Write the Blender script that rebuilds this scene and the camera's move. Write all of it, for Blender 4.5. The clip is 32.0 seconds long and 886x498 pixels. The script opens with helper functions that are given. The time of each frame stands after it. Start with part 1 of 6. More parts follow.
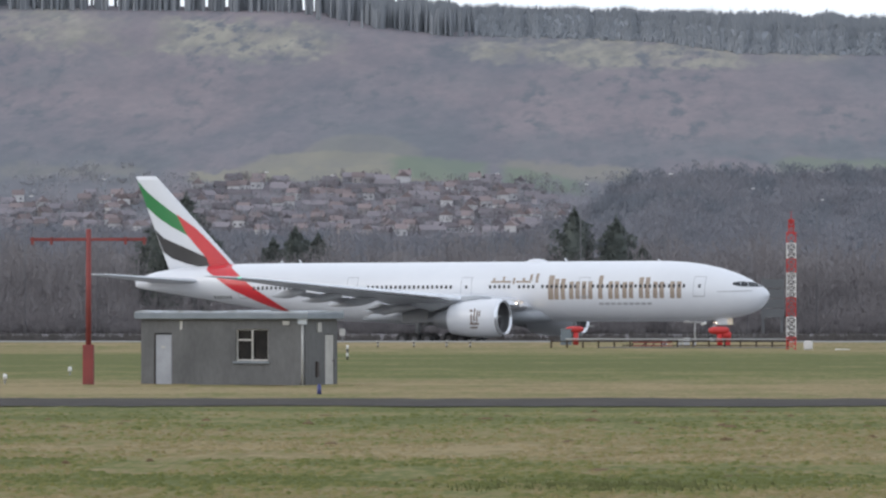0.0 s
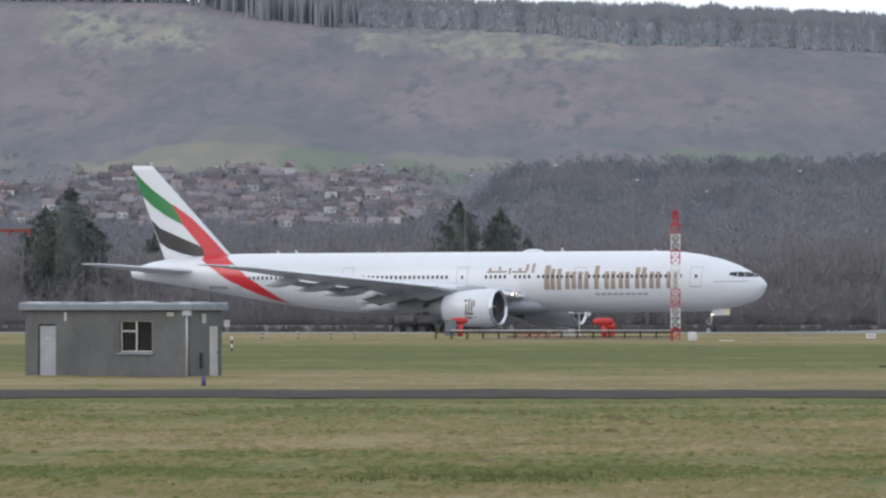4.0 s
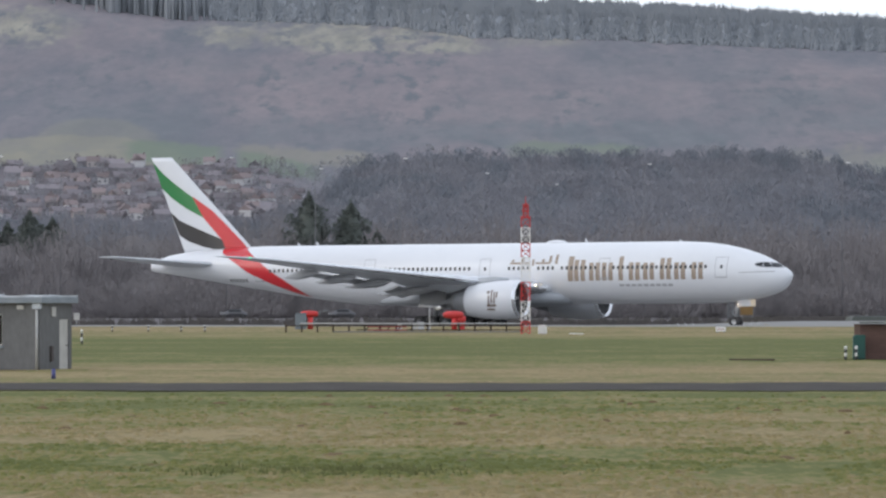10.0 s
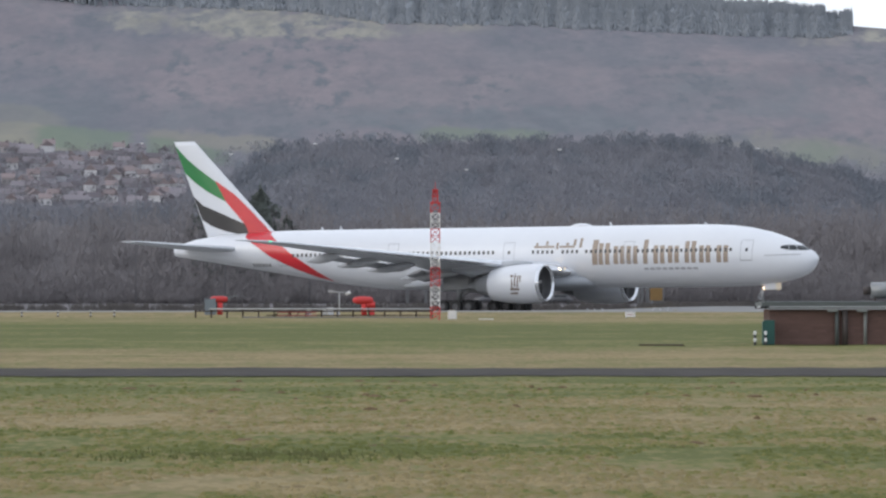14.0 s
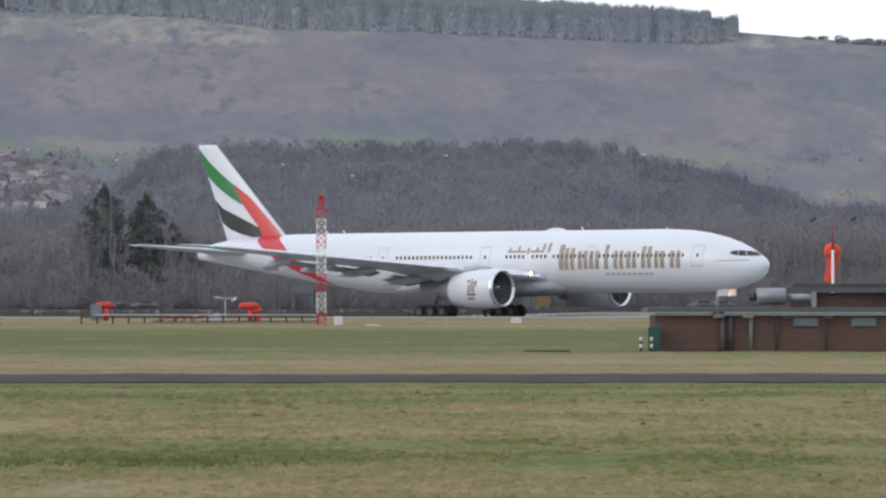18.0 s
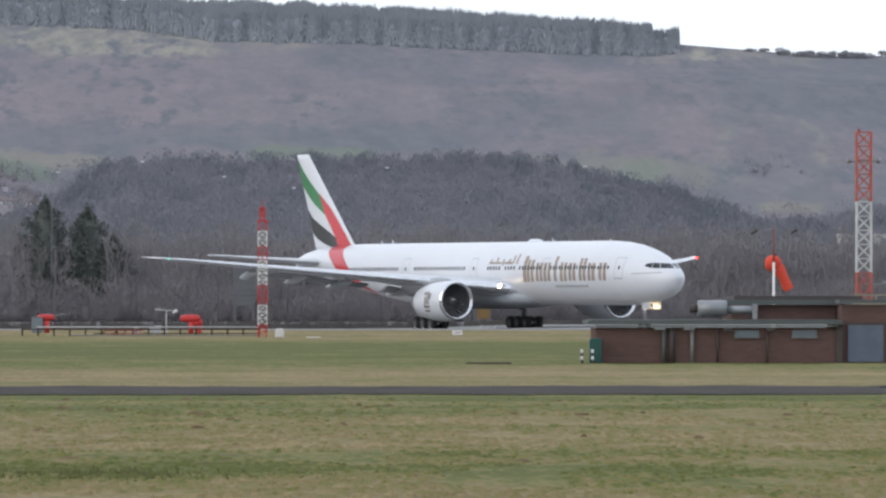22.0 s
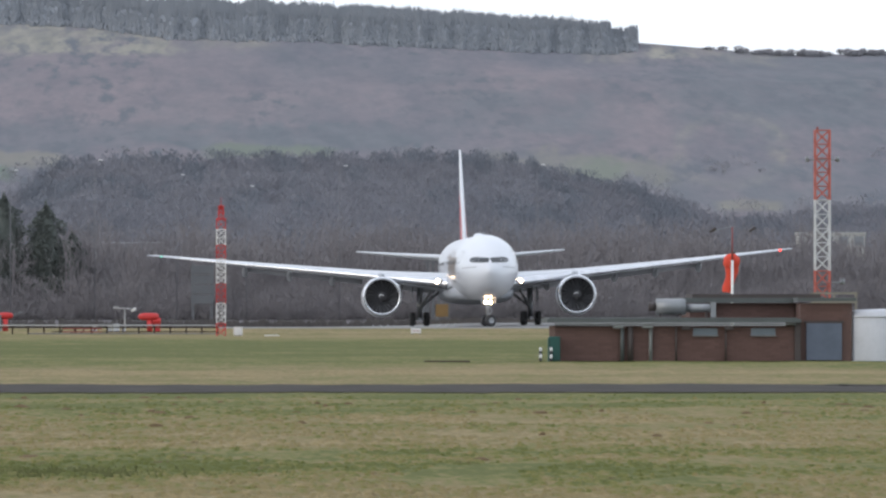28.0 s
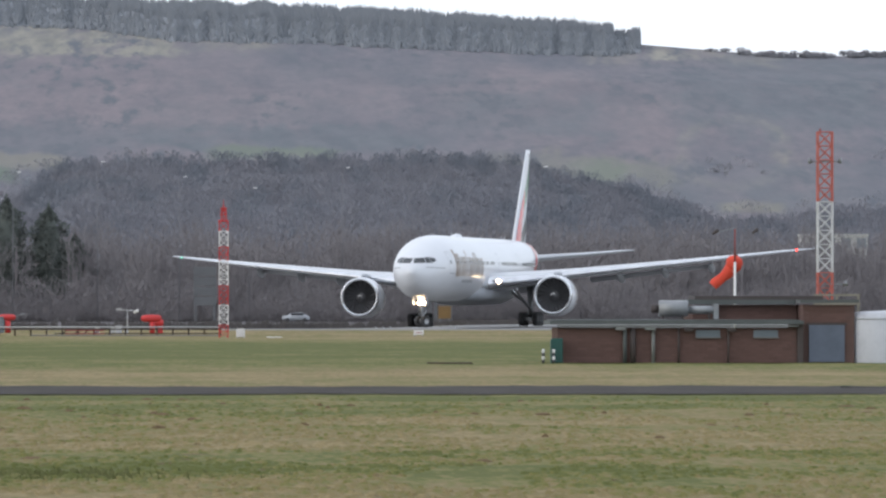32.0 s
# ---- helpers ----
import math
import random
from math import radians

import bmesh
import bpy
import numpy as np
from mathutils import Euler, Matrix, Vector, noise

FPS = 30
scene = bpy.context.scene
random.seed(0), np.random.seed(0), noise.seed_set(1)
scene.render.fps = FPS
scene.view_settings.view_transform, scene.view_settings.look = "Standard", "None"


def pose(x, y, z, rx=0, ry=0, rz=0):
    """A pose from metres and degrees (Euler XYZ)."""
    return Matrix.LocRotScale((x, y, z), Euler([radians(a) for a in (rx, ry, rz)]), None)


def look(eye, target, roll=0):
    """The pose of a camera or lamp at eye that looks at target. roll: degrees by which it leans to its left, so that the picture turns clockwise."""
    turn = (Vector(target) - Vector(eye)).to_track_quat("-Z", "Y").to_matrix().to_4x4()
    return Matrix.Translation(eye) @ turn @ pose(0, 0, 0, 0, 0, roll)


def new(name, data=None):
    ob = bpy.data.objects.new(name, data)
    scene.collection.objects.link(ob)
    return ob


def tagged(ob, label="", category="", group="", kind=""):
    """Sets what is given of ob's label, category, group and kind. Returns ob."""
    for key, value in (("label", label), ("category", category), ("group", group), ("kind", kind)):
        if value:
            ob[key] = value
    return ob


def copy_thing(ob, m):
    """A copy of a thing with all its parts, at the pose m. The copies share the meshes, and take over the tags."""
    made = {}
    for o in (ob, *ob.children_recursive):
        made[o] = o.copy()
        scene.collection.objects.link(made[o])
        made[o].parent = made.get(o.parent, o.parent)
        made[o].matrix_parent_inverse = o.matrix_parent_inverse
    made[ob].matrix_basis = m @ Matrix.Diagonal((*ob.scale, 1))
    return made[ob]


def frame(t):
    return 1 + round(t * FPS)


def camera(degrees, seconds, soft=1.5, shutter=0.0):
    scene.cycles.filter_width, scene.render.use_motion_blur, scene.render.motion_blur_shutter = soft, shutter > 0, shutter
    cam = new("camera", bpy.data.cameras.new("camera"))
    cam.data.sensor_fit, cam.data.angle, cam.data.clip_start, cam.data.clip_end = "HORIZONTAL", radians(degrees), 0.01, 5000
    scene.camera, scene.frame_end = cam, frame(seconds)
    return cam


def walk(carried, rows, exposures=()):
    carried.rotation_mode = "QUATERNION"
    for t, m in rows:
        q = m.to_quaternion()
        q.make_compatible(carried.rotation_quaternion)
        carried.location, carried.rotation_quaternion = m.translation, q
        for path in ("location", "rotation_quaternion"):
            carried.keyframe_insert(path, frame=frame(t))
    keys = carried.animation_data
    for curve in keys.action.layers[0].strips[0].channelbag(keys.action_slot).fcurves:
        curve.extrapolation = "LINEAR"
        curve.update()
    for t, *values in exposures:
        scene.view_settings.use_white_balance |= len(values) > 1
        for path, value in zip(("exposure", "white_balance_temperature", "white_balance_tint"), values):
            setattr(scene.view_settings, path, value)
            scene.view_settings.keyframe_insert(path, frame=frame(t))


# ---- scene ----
# A tripod camera with a long lens pans along an airfield and follows a taxiing airliner.
cam = camera(7.476, 32.0, soft=2.4)
walk(cam, [
    (0, pose(0, 0, 3.09, 90.534, 0, 2.940)), (0.5, pose(0, 0, 3.09, 90.549, 0, 2.867)), (1, pose(0, 0, 3.09, 90.549, 0, 2.706)),
    (1.5, pose(0, 0, 3.09, 90.549, 0, 2.568)), (2, pose(0, 0, 3.09, 90.556, 0, 2.451)), (2.5, pose(0, 0, 3.09, 90.527, 0, 2.290)),
    (3, pose(0, 0, 3.09, 90.505, 0, 2.173)), (3.5, pose(0, 0, 3.09, 90.461, 0, 2.064)), (5.5, pose(0, 0, 3.09, 90.461, 0, 1.648)),
    (6, pose(0, 0, 3.09, 90.439, 0, 1.509)), (6.5, pose(0, 0, 3.09, 90.424, 0, 1.377)), (7, pose(0, 0, 3.09, 90.424, 0, 1.275)),
    (7.5, pose(0, 0, 3.09, 90.439, 0, 1.180)), (8, pose(0, 0, 3.09, 90.410, 0, 1.048)), (8.5, pose(0, 0, 3.09, 90.388, 0, 0.990)),
    (9, pose(0, 0, 3.09, 90.359, 0, 0.902)), (9.5, pose(0, 0, 3.09, 90.337, 0, 0.734)), (10, pose(0, 0, 3.09, 90.402, 0, 0.698)),
    (10.5, pose(0, 0, 3.09, 90.454, 0, 0.551)), (11, pose(0, 0, 3.09, 90.380, 0, 0.559)), (11.5, pose(0, 0, 3.09, 90.351, 0, 0.522)),
    (12, pose(0, 0, 3.09, 90.322, 0, 0.420)), (12.5, pose(0, 0, 3.09, 90.307, 0, 0.339)), (13, pose(0, 0, 3.09, 90.285, 0, 0.201)),
    (13.5, pose(0, 0, 3.09, 90.278, 0, 0.062)), (15.5, pose(0, 0, 3.09, 90.285, 0, -0.443)), (16, pose(0, 0, 3.09, 90.285, 0, -0.582)),
    (16.5, pose(0, 0, 3.09, 90.285, 0, -0.706)), (17, pose(0, 0, 3.09, 90.293, 0, -0.808)), (17.5, pose(0, 0, 3.09, 90.307, 0, -0.933)),
    (18, pose(0, 0, 3.09, 90.329, 0, -1.028)), (18.5, pose(0, 0, 3.09, 90.402, 0, -1.086)), (19, pose(0, 0, 3.09, 90.395, 0, -1.233)),
    (19.5, pose(0, 0, 3.09, 90.366, 0, -1.320)), (20, pose(0, 0, 3.09, 90.359, 0, -1.379)), (20.5, pose(0, 0, 3.09, 90.380, 0, -1.393)),
    (21, pose(0, 0, 3.09, 90.388, 0, -1.437)), (21.5, pose(0, 0, 3.09, 90.410, 0, -1.466)), (22, pose(0, 0, 3.09, 90.432, 0, -1.525)),
    (22.5, pose(0, 0, 3.09, 90.424, 0, -1.576)), (23, pose(0, 0, 3.09, 90.417, 0, -1.620)), (23.5, pose(0, 0, 3.09, 90.395, 0, -1.671)),
    (24, pose(0, 0, 3.09, 90.402, 0, -1.707)), (24.5, pose(0, 0, 3.09, 90.395, 0, -1.744)), (25, pose(0, 0, 3.09, 90.410, 0, -1.788)),
    (25.5, pose(0, 0, 3.09, 90.410, 0, -1.824)), (27.5, pose(0, 0, 3.09, 90.388, 0, -1.882)), (28, pose(0, 0, 3.09, 90.417, 0, -1.875)),
    (28.5, pose(0, 0, 3.09, 90.439, 0, -1.868)), (29, pose(0, 0, 3.09, 90.454, 0, -1.882)), (29.5, pose(0, 0, 3.09, 90.454, 0, -1.890)),
    (30, pose(0, 0, 3.09, 90.446, 0, -1.868)), (30.5, pose(0, 0, 3.09, 90.424, 0, -1.853)), (31, pose(0, 0, 3.09, 90.439, 0, -1.875)),
    (31.5, pose(0, 0, 3.09, 90.432, 0, -1.861)), (32, pose(0, 0, 3.09, 90.432, 0, -1.853))],
    exposures=[(0.0, 0.07), (20.0, 0.07), (29.0, 0.13), (32.0, 0.12)])

# ---- world and light: bright overcast winter afternoon ----
SUN_ELEV, SUN_AZ = radians(24), radians(-112)     # azimuth from north (+Y), towards +X positive
world = bpy.data.worlds.new("overcast_sky")
scene.world = world
world.use_nodes = True
wn, wl = world.node_tree.nodes, world.node_tree.links
wn.clear()
w_out, w_bg, w_sky = wn.new("ShaderNodeOutputWorld"), wn.new("ShaderNodeBackground"), wn.new("ShaderNodeTexSky")
w_mix = wn.new("ShaderNodeMix")
w_mix.data_type = "RGBA"
w_sky.sky_type, w_sky.sun_disc = "NISHITA", False
w_sky.sun_elevation, w_sky.sun_rotation = SUN_ELEV, SUN_AZ
w_sky.air_density, w_sky.dust_density, w_sky.ozone_density = 1.0, 2.0, 1.0
w_mix.inputs["Factor"].default_value = 0.8                      # closed cloud cover over the clear sky
w_mix.inputs["B"].default_value = (7.4, 7.95, 8.9, 1)
w_bg.inputs["Strength"].default_value = 0.15
wl.new(w_sky.outputs[0], w_mix.inputs["A"])
wl.new(w_mix.outputs["Result"], w_bg.inputs["Color"])
wl.new(w_bg.outputs[0], w_out.inputs["Surface"])
sun = new("sun", bpy.data.lights.new("sun", "SUN"))
sun.data.energy, sun.data.angle, sun.data.color = 0.38, radians(30), (1.0, 0.98, 0.95)
s_dir = Vector((math.sin(SUN_AZ) * math.cos(SUN_ELEV), math.cos(SUN_AZ) * math.cos(SUN_ELEV), math.sin(SUN_ELEV)))
sun.matrix_world = look(s_dir * 100, (0, 0, 0))


# ---- materials ----
def surf(name, c1, c2=None, scale=1.0, rough=0.6, metal=0.0, bump=0.0, fine=0.0, stretch=(1, 1, 1), coat=0.0, spread=0.5, rand=0.0):
    """Principled surface whose colour drifts between c1 and c2 at a large and a small scale."""
    m = bpy.data.materials.new(name)
    m.use_nodes = True
    n, l = m.node_tree.nodes, m.node_tree.links
    b = n["Principled BSDF"]
    b.inputs["Roughness"].default_value, b.inputs["Metallic"].default_value = rough, metal
    if coat:
        b.inputs["Coat Weight"].default_value = coat
    if rough > 0.8:
        b.inputs["Specular IOR Level"].default_value = 0.12
    c2 = c2 or tuple(v * 0.8 for v in c1)
    co, mp = n.new("ShaderNodeTexCoord"), n.new("ShaderNodeMapping")
    mp.inputs["Scale"].default_value = stretch
    l.new(co.outputs["Object"], mp.inputs["Vector"])
    big, small = n.new("ShaderNodeTexNoise"), n.new("ShaderNodeTexNoise")
    big.inputs["Scale"].default_value, big.inputs["Detail"].default_value = scale, 5
    small.inputs["Scale"].default_value, small.inputs["Detail"].default_value = scale * 9, 3
    for t in (big, small):
        l.new(mp.outputs[0], t.inputs["Vector"])
    add = n.new("ShaderNodeMath")
    add.operation = "MULTIPLY_ADD"
    add.inputs[1].default_value = 0.4
    l.new(small.outputs["Fac"], add.inputs[0])
    l.new(big.outputs["Fac"], add.inputs[2])
    mr = n.new("ShaderNodeMapRange")
    mr.inputs["From Min"].default_value, mr.inputs["From Max"].default_value = 0.7 - spread * 0.4, 0.7 + spread * 0.4
    l.new(add.outputs[0], mr.inputs["Value"])
    mix = n.new("ShaderNodeMix")
    mix.data_type = "RGBA"
    mix.inputs["A"].default_value, mix.inputs["B"].default_value = (*c1, 1), (*c2, 1)
    l.new(mr.outputs[0], mix.inputs["Factor"])
    last = mix.outputs["Result"]
    if rand:
        oi, hs, rm = n.new("ShaderNodeObjectInfo"), n.new("ShaderNodeHueSaturation"), n.new("ShaderNodeMapRange")
        rm.inputs["To Min"].default_value, rm.inputs["To Max"].default_value = 1 - rand, 1 + rand
        l.new(oi.outputs["Random"], rm.inputs["Value"])
        l.new(rm.outputs[0], hs.inputs["Value"])
        l.new(last, hs.inputs["Color"])
        last = hs.outputs[0]
    l.new(last, b.inputs["Base Color"])
    if bump:
        bp = n.new("ShaderNodeBump")
        bp.inputs["Strength"].default_value, bp.inputs["Distance"].default_value = bump, fine or 0.02
        l.new(small.outputs["Fac"], bp.inputs["Height"])
        l.new(bp.outputs[0], b.inputs["Normal"])
    return m


def island_surf(name, c1, c2, rough=0.9):
    """Foliage: each loose piece takes its own tone between c1 and c2."""
    m = bpy.data.materials.new(name)
    m.use_nodes = True
    n, l = m.node_tree.nodes, m.node_tree.links
    b = n["Principled BSDF"]
    b.inputs["Roughness"].default_value = rough
    b.inputs["Specular IOR Level"].default_value = 0.2
    g, mix, ns = n.new("ShaderNodeNewGeometry"), n.new("ShaderNodeMix"), n.new("ShaderNodeTexNoise")
    ns.inputs["Scale"].default_value = 0.02
    l.new(g.outputs["Position"], ns.inputs["Vector"])
    ad = n.new("ShaderNodeMath")
    ad.operation = "MULTIPLY_ADD"
    ad.inputs[1].default_value = 0.6
    l.new(g.outputs["Random Per Island"], ad.inputs[0])
    sb = n.new("ShaderNodeMath")
    sb.operation = "SUBTRACT"
    sb.inputs[1].default_value = 0.3
    l.new(ns.outputs["Fac"], sb.inputs[0])
    l.new(sb.outputs[0], ad.inputs[2])
    mix.data_type = "RGBA"
    mix.inputs["A"].default_value, mix.inputs["B"].default_value = (*c1, 1), (*c2, 1)
    l.new(ad.outputs[0], mix.inputs["Factor"])
    l.new(mix.outputs["Result"], b.inputs["Base Color"])
    return m


def glow(name, colour, strength):
    m = bpy.data.materials.new(name)
    m.use_nodes = True
    b = m.node_tree.nodes["Principled BSDF"]
    b.inputs["Base Color"].default_value = (*colour, 1)
    b.inputs["Emission Color"].default_value, b.inputs["Emission Strength"].default_value = (*colour, 1), strength
    return m


def grass_ground(name):
    """Winter turf: green and straw-coloured zones along the airfield, patches at several sizes."""
    m = bpy.data.materials.new(name)
    m.use_nodes = True
    n, l = m.node_tree.nodes, m.node_tree.links
    b = n["Principled BSDF"]
    b.inputs["Roughness"].default_value = 0.95
    b.inputs["Specular IOR Level"].default_value = 0.15
    g, sx = n.new("ShaderNodeNewGeometry"), n.new("ShaderNodeSeparateXYZ")
    l.new(g.outputs["Position"], sx.inputs[0])

    def noise_at(scale, detail=4, along=1.0, across=1.0):
        t, k = n.new("ShaderNodeTexNoise"), n.new("ShaderNodeMapping")
        t.inputs["Scale"].default_value, t.inputs["Detail"].default_value = scale, detail
        k.inputs["Scale"].default_value = (across, along, 1)
        l.new(g.outputs["Position"], k.inputs["Vector"])
        l.new(k.outputs[0], t.inputs["Vector"])
        return t.outputs["Fac"]

    def calc(op, a, bb):
        k = n.new("ShaderNodeMath")
        k.operation = op
        for i, v in enumerate((a, bb)):
            if isinstance(v, (int, float)):
                k.inputs[i].default_value = v
            else:
                l.new(v, k.inputs[i])
        return k.outputs[0]

    wob = calc("MULTIPLY", calc("SUBTRACT", noise_at(0.12), 0.5), 16.0)
    far = calc("DIVIDE", calc("ADD", sx.outputs["Y"], wob), 1000.0)
    ramp = n.new("ShaderNodeValToRGB")
    stops = ((0.0, 0.68), (0.107, 0.74), (0.116, 0.63), (0.124, 0.26), (0.135, 0.42), (0.15, 0.78), (0.161, 0.74), (0.175, 0.54), (0.195, 0.36), (0.212, 0.06), (0.222, 0.14), (0.238, 0.5),
             (0.247, 0.9), (0.29, 0.9), (0.32, 0.3), (0.37, 0.06), (0.41, 0.0), (0.485, 0.0), (0.525, 0.76), (0.66, 0.96), (1.0, 0.68))
    el = ramp.color_ramp.elements
    while len(el) < len(stops):
        el.new(0.5)
    for e, (p, v) in zip(el, stops):
        e.position, e.color = p, (v, v, v, 1)
    l.new(far, ramp.inputs["Fac"])
    patch = calc("MULTIPLY", calc("SUBTRACT", noise_at(0.22, 5, 0.3), 0.5), 1.5)
    tuft = calc("MULTIPLY", calc("SUBTRACT", noise_at(1.2, 5, 0.25), 0.5), 1.4)
    wide = calc("MULTIPLY", calc("SUBTRACT", noise_at(0.045, 4), 0.5), 1.2)
    mown = calc("MULTIPLY", calc("SUBTRACT", noise_at(0.12, 6, 1.0, 0.12), 0.5), 1.5)      # mowing bands
    grain = calc("MULTIPLY", calc("SUBTRACT", noise_at(2.2, 5, 0.25, 1.0), 0.5), 0.9)      # standing grass seen along the ground
    fleck = calc("MULTIPLY", calc("SUBTRACT", noise_at(5.0, 5, 0.14), 0.5), 1.9)
    dry = calc("ADD", calc("ADD", calc("ADD", calc("ADD", calc("ADD", ramp.outputs[0], patch), calc("ADD", tuft, fleck)), wide), mown), grain)
    cr = n.new("ShaderNodeValToRGB")
    cols = ((0.0, (0.098, 0.108, 0.03)), (0.35, (0.155, 0.147, 0.05)), (0.62, (0.192, 0.156, 0.07)), (0.85, (0.21, 0.164, 0.08)), (1.0, (0.25, 0.197, 0.1)))
    el = cr.color_ramp.elements
    while len(el) < len(cols):
        el.new(0.5)
    for e, (p, c) in zip(el, cols):
        e.position, e.color = p, (*c, 1)
    l.new(calc("SUBTRACT", dry, 0.09), cr.inputs["Fac"])
    # molehills and bare earth
    soil = n.new("ShaderNodeMapRange")
    soil.inputs["From Min"].default_value, soil.inputs["From Max"].default_value = 0.66, 0.74
    l.new(noise_at(0.55, 3), soil.inputs["Value"])
    mix = n.new("ShaderNodeMix")
    mix.data_type = "RGBA"
    mix.inputs["B"].default_value = (0.125, 0.09, 0.048, 1)
    l.new(soil.outputs[0], mix.inputs["Factor"])
    l.new(cr.outputs[0], mix.inputs["A"])
    l.new(mix.outputs["Result"], b.inputs["Base Color"])
    bp = n.new("ShaderNodeBump")
    bp.inputs["Strength"].default_value, bp.inputs["Distance"].default_value = 0.5, 0.12
    l.new(noise_at(3.0, 5), bp.inputs["Height"])
    l.new(bp.outputs[0], b.inputs["Normal"])
    return m


def hill_ground(name):
    """Heather moor; the mesh attribute "cover" names how much pasture, green field, pale grass and dark scrub grows on it."""
    m = bpy.data.materials.new(name)
    m.use_nodes = True
    n, l = m.node_tree.nodes, m.node_tree.links
    b = n["Principled BSDF"]
    b.inputs["Roughness"].default_value = 0.95
    b.inputs["Specular IOR Level"].default_value = 0.1
    g, at, sp = n.new("ShaderNodeNewGeometry"), n.new("ShaderNodeAttribute"), n.new("ShaderNodeSeparateColor")
    at.attribute_name = "cover"
    l.new(at.outputs["Color"], sp.inputs[0])

    def grain(scale, lo, hi, detail=4, rough=0.5, level=1.0):
        k, t, r = n.new("ShaderNodeMapping"), n.new("ShaderNodeTexNoise"), n.new("ShaderNodeMapRange")
        k.inputs["Scale"].default_value = (1, 0.11, level)
        t.inputs["Scale"].default_value, t.inputs["Detail"].default_value, t.inputs["Roughness"].default_value = scale, detail, rough
        r.inputs["From Min"].default_value, r.inputs["From Max"].default_value = lo, hi
        l.new(g.outputs["Position"], k.inputs["Vector"])
        l.new(k.outputs[0], t.inputs["Vector"])
        l.new(t.outputs["Fac"], r.inputs["Value"])
        return r.outputs[0]

    def blend(fac, a, c):
        k = n.new("ShaderNodeMix")
        k.data_type = "RGBA"
        if isinstance(fac, float):
            k.inputs["Factor"].default_value = fac
        else:
            l.new(fac, k.inputs["Factor"])
        for s, v in (("A", a), ("B", c)):
            if isinstance(v, tuple):
                k.inputs[s].default_value = (*v, 1)
            else:
                l.new(v, k.inputs[s])
        return k.outputs["Result"]

    def ragged(weight, scale, low=0.25, high=1.5):
        """Breaks a cover's weight up into tussocks and gaps."""
        k, r = n.new("ShaderNodeMath"), n.new("ShaderNodeMapRange")
        r.inputs["To Min"].default_value, r.inputs["To Max"].default_value = low, high
        l.new(grain(scale, 0.36, 0.64, 7, 0.65, 2.0), r.inputs["Value"])
        k.operation, k.use_clamp = "MULTIPLY", True
        l.new(weight, k.inputs[0])
        l.new(r.outputs[0], k.inputs[1])
        return k.outputs[0]

    # Every ground cover is greyed and blued: distance haze sits in these colours.
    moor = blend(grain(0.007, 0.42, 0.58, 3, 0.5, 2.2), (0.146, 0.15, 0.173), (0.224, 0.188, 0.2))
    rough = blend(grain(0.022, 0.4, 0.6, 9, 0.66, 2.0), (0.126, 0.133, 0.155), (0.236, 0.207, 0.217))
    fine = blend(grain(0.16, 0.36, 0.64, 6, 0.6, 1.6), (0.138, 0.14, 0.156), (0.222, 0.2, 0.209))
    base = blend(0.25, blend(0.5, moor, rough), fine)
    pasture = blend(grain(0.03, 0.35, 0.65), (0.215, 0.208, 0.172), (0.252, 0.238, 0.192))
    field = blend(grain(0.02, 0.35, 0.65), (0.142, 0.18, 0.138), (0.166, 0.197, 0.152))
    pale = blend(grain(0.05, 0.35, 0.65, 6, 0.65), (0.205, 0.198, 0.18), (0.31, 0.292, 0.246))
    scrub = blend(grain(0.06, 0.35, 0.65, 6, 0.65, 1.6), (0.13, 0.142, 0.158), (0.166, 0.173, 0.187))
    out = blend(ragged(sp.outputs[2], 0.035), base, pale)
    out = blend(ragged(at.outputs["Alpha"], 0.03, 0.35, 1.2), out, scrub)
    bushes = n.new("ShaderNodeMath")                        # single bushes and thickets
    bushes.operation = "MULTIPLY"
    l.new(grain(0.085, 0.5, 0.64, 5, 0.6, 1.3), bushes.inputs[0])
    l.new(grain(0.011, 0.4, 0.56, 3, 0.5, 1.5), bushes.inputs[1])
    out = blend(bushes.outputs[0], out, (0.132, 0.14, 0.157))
    out = blend(ragged(sp.outputs[0], 0.03, 0.75, 1.25), out, pasture)
    out = blend(sp.outputs[1], out, field)
    l.new(out, b.inputs["Base Color"])
    return m


M_GRASS = grass_ground("winter_turf")
M_LONGGRASS = island_surf("long_grass", (0.105, 0.118, 0.045), (0.165, 0.165, 0.075))
M_SOIL = surf("molehill_soil", (0.128, 0.09, 0.05), (0.16, 0.113, 0.068), 1.5, 0.95)
M_ASPHALT = surf("asphalt", (0.052, 0.047, 0.043), (0.082, 0.074, 0.067), 0.5, 0.85, bump=0.3)
M_ASPHALT.node_tree.nodes["Principled BSDF"].inputs["Specular IOR Level"].default_value = 0.03
M_HEDGE = island_surf("dark_hedge", (0.075, 0.07, 0.068), (0.135, 0.122, 0.115))
M_CONCRETE = surf("taxiway_concrete", (0.205, 0.2, 0.192), (0.165, 0.161, 0.156), 0.15, 0.8)
M_HILL = hill_ground("hazed_hillside")
M_KNOLL = surf("weathered_tan_paint", (0.27, 0.25, 0.19), (0.22, 0.2, 0.16), 1.0, 0.8)
# Far paler and bluer than fir needles: distance haze is put into the colour.
M_FIR = island_surf("hazed_fir", (0.228, 0.244, 0.265), (0.243, 0.257, 0.276))
# Scrub, woodland, pine and canopy carry distance haze as a blue-grey cast.
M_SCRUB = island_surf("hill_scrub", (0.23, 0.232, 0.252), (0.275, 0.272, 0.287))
M_SPUR = island_surf("hazed_woodland", (0.194, 0.198, 0.224), (0.226, 0.225, 0.245))
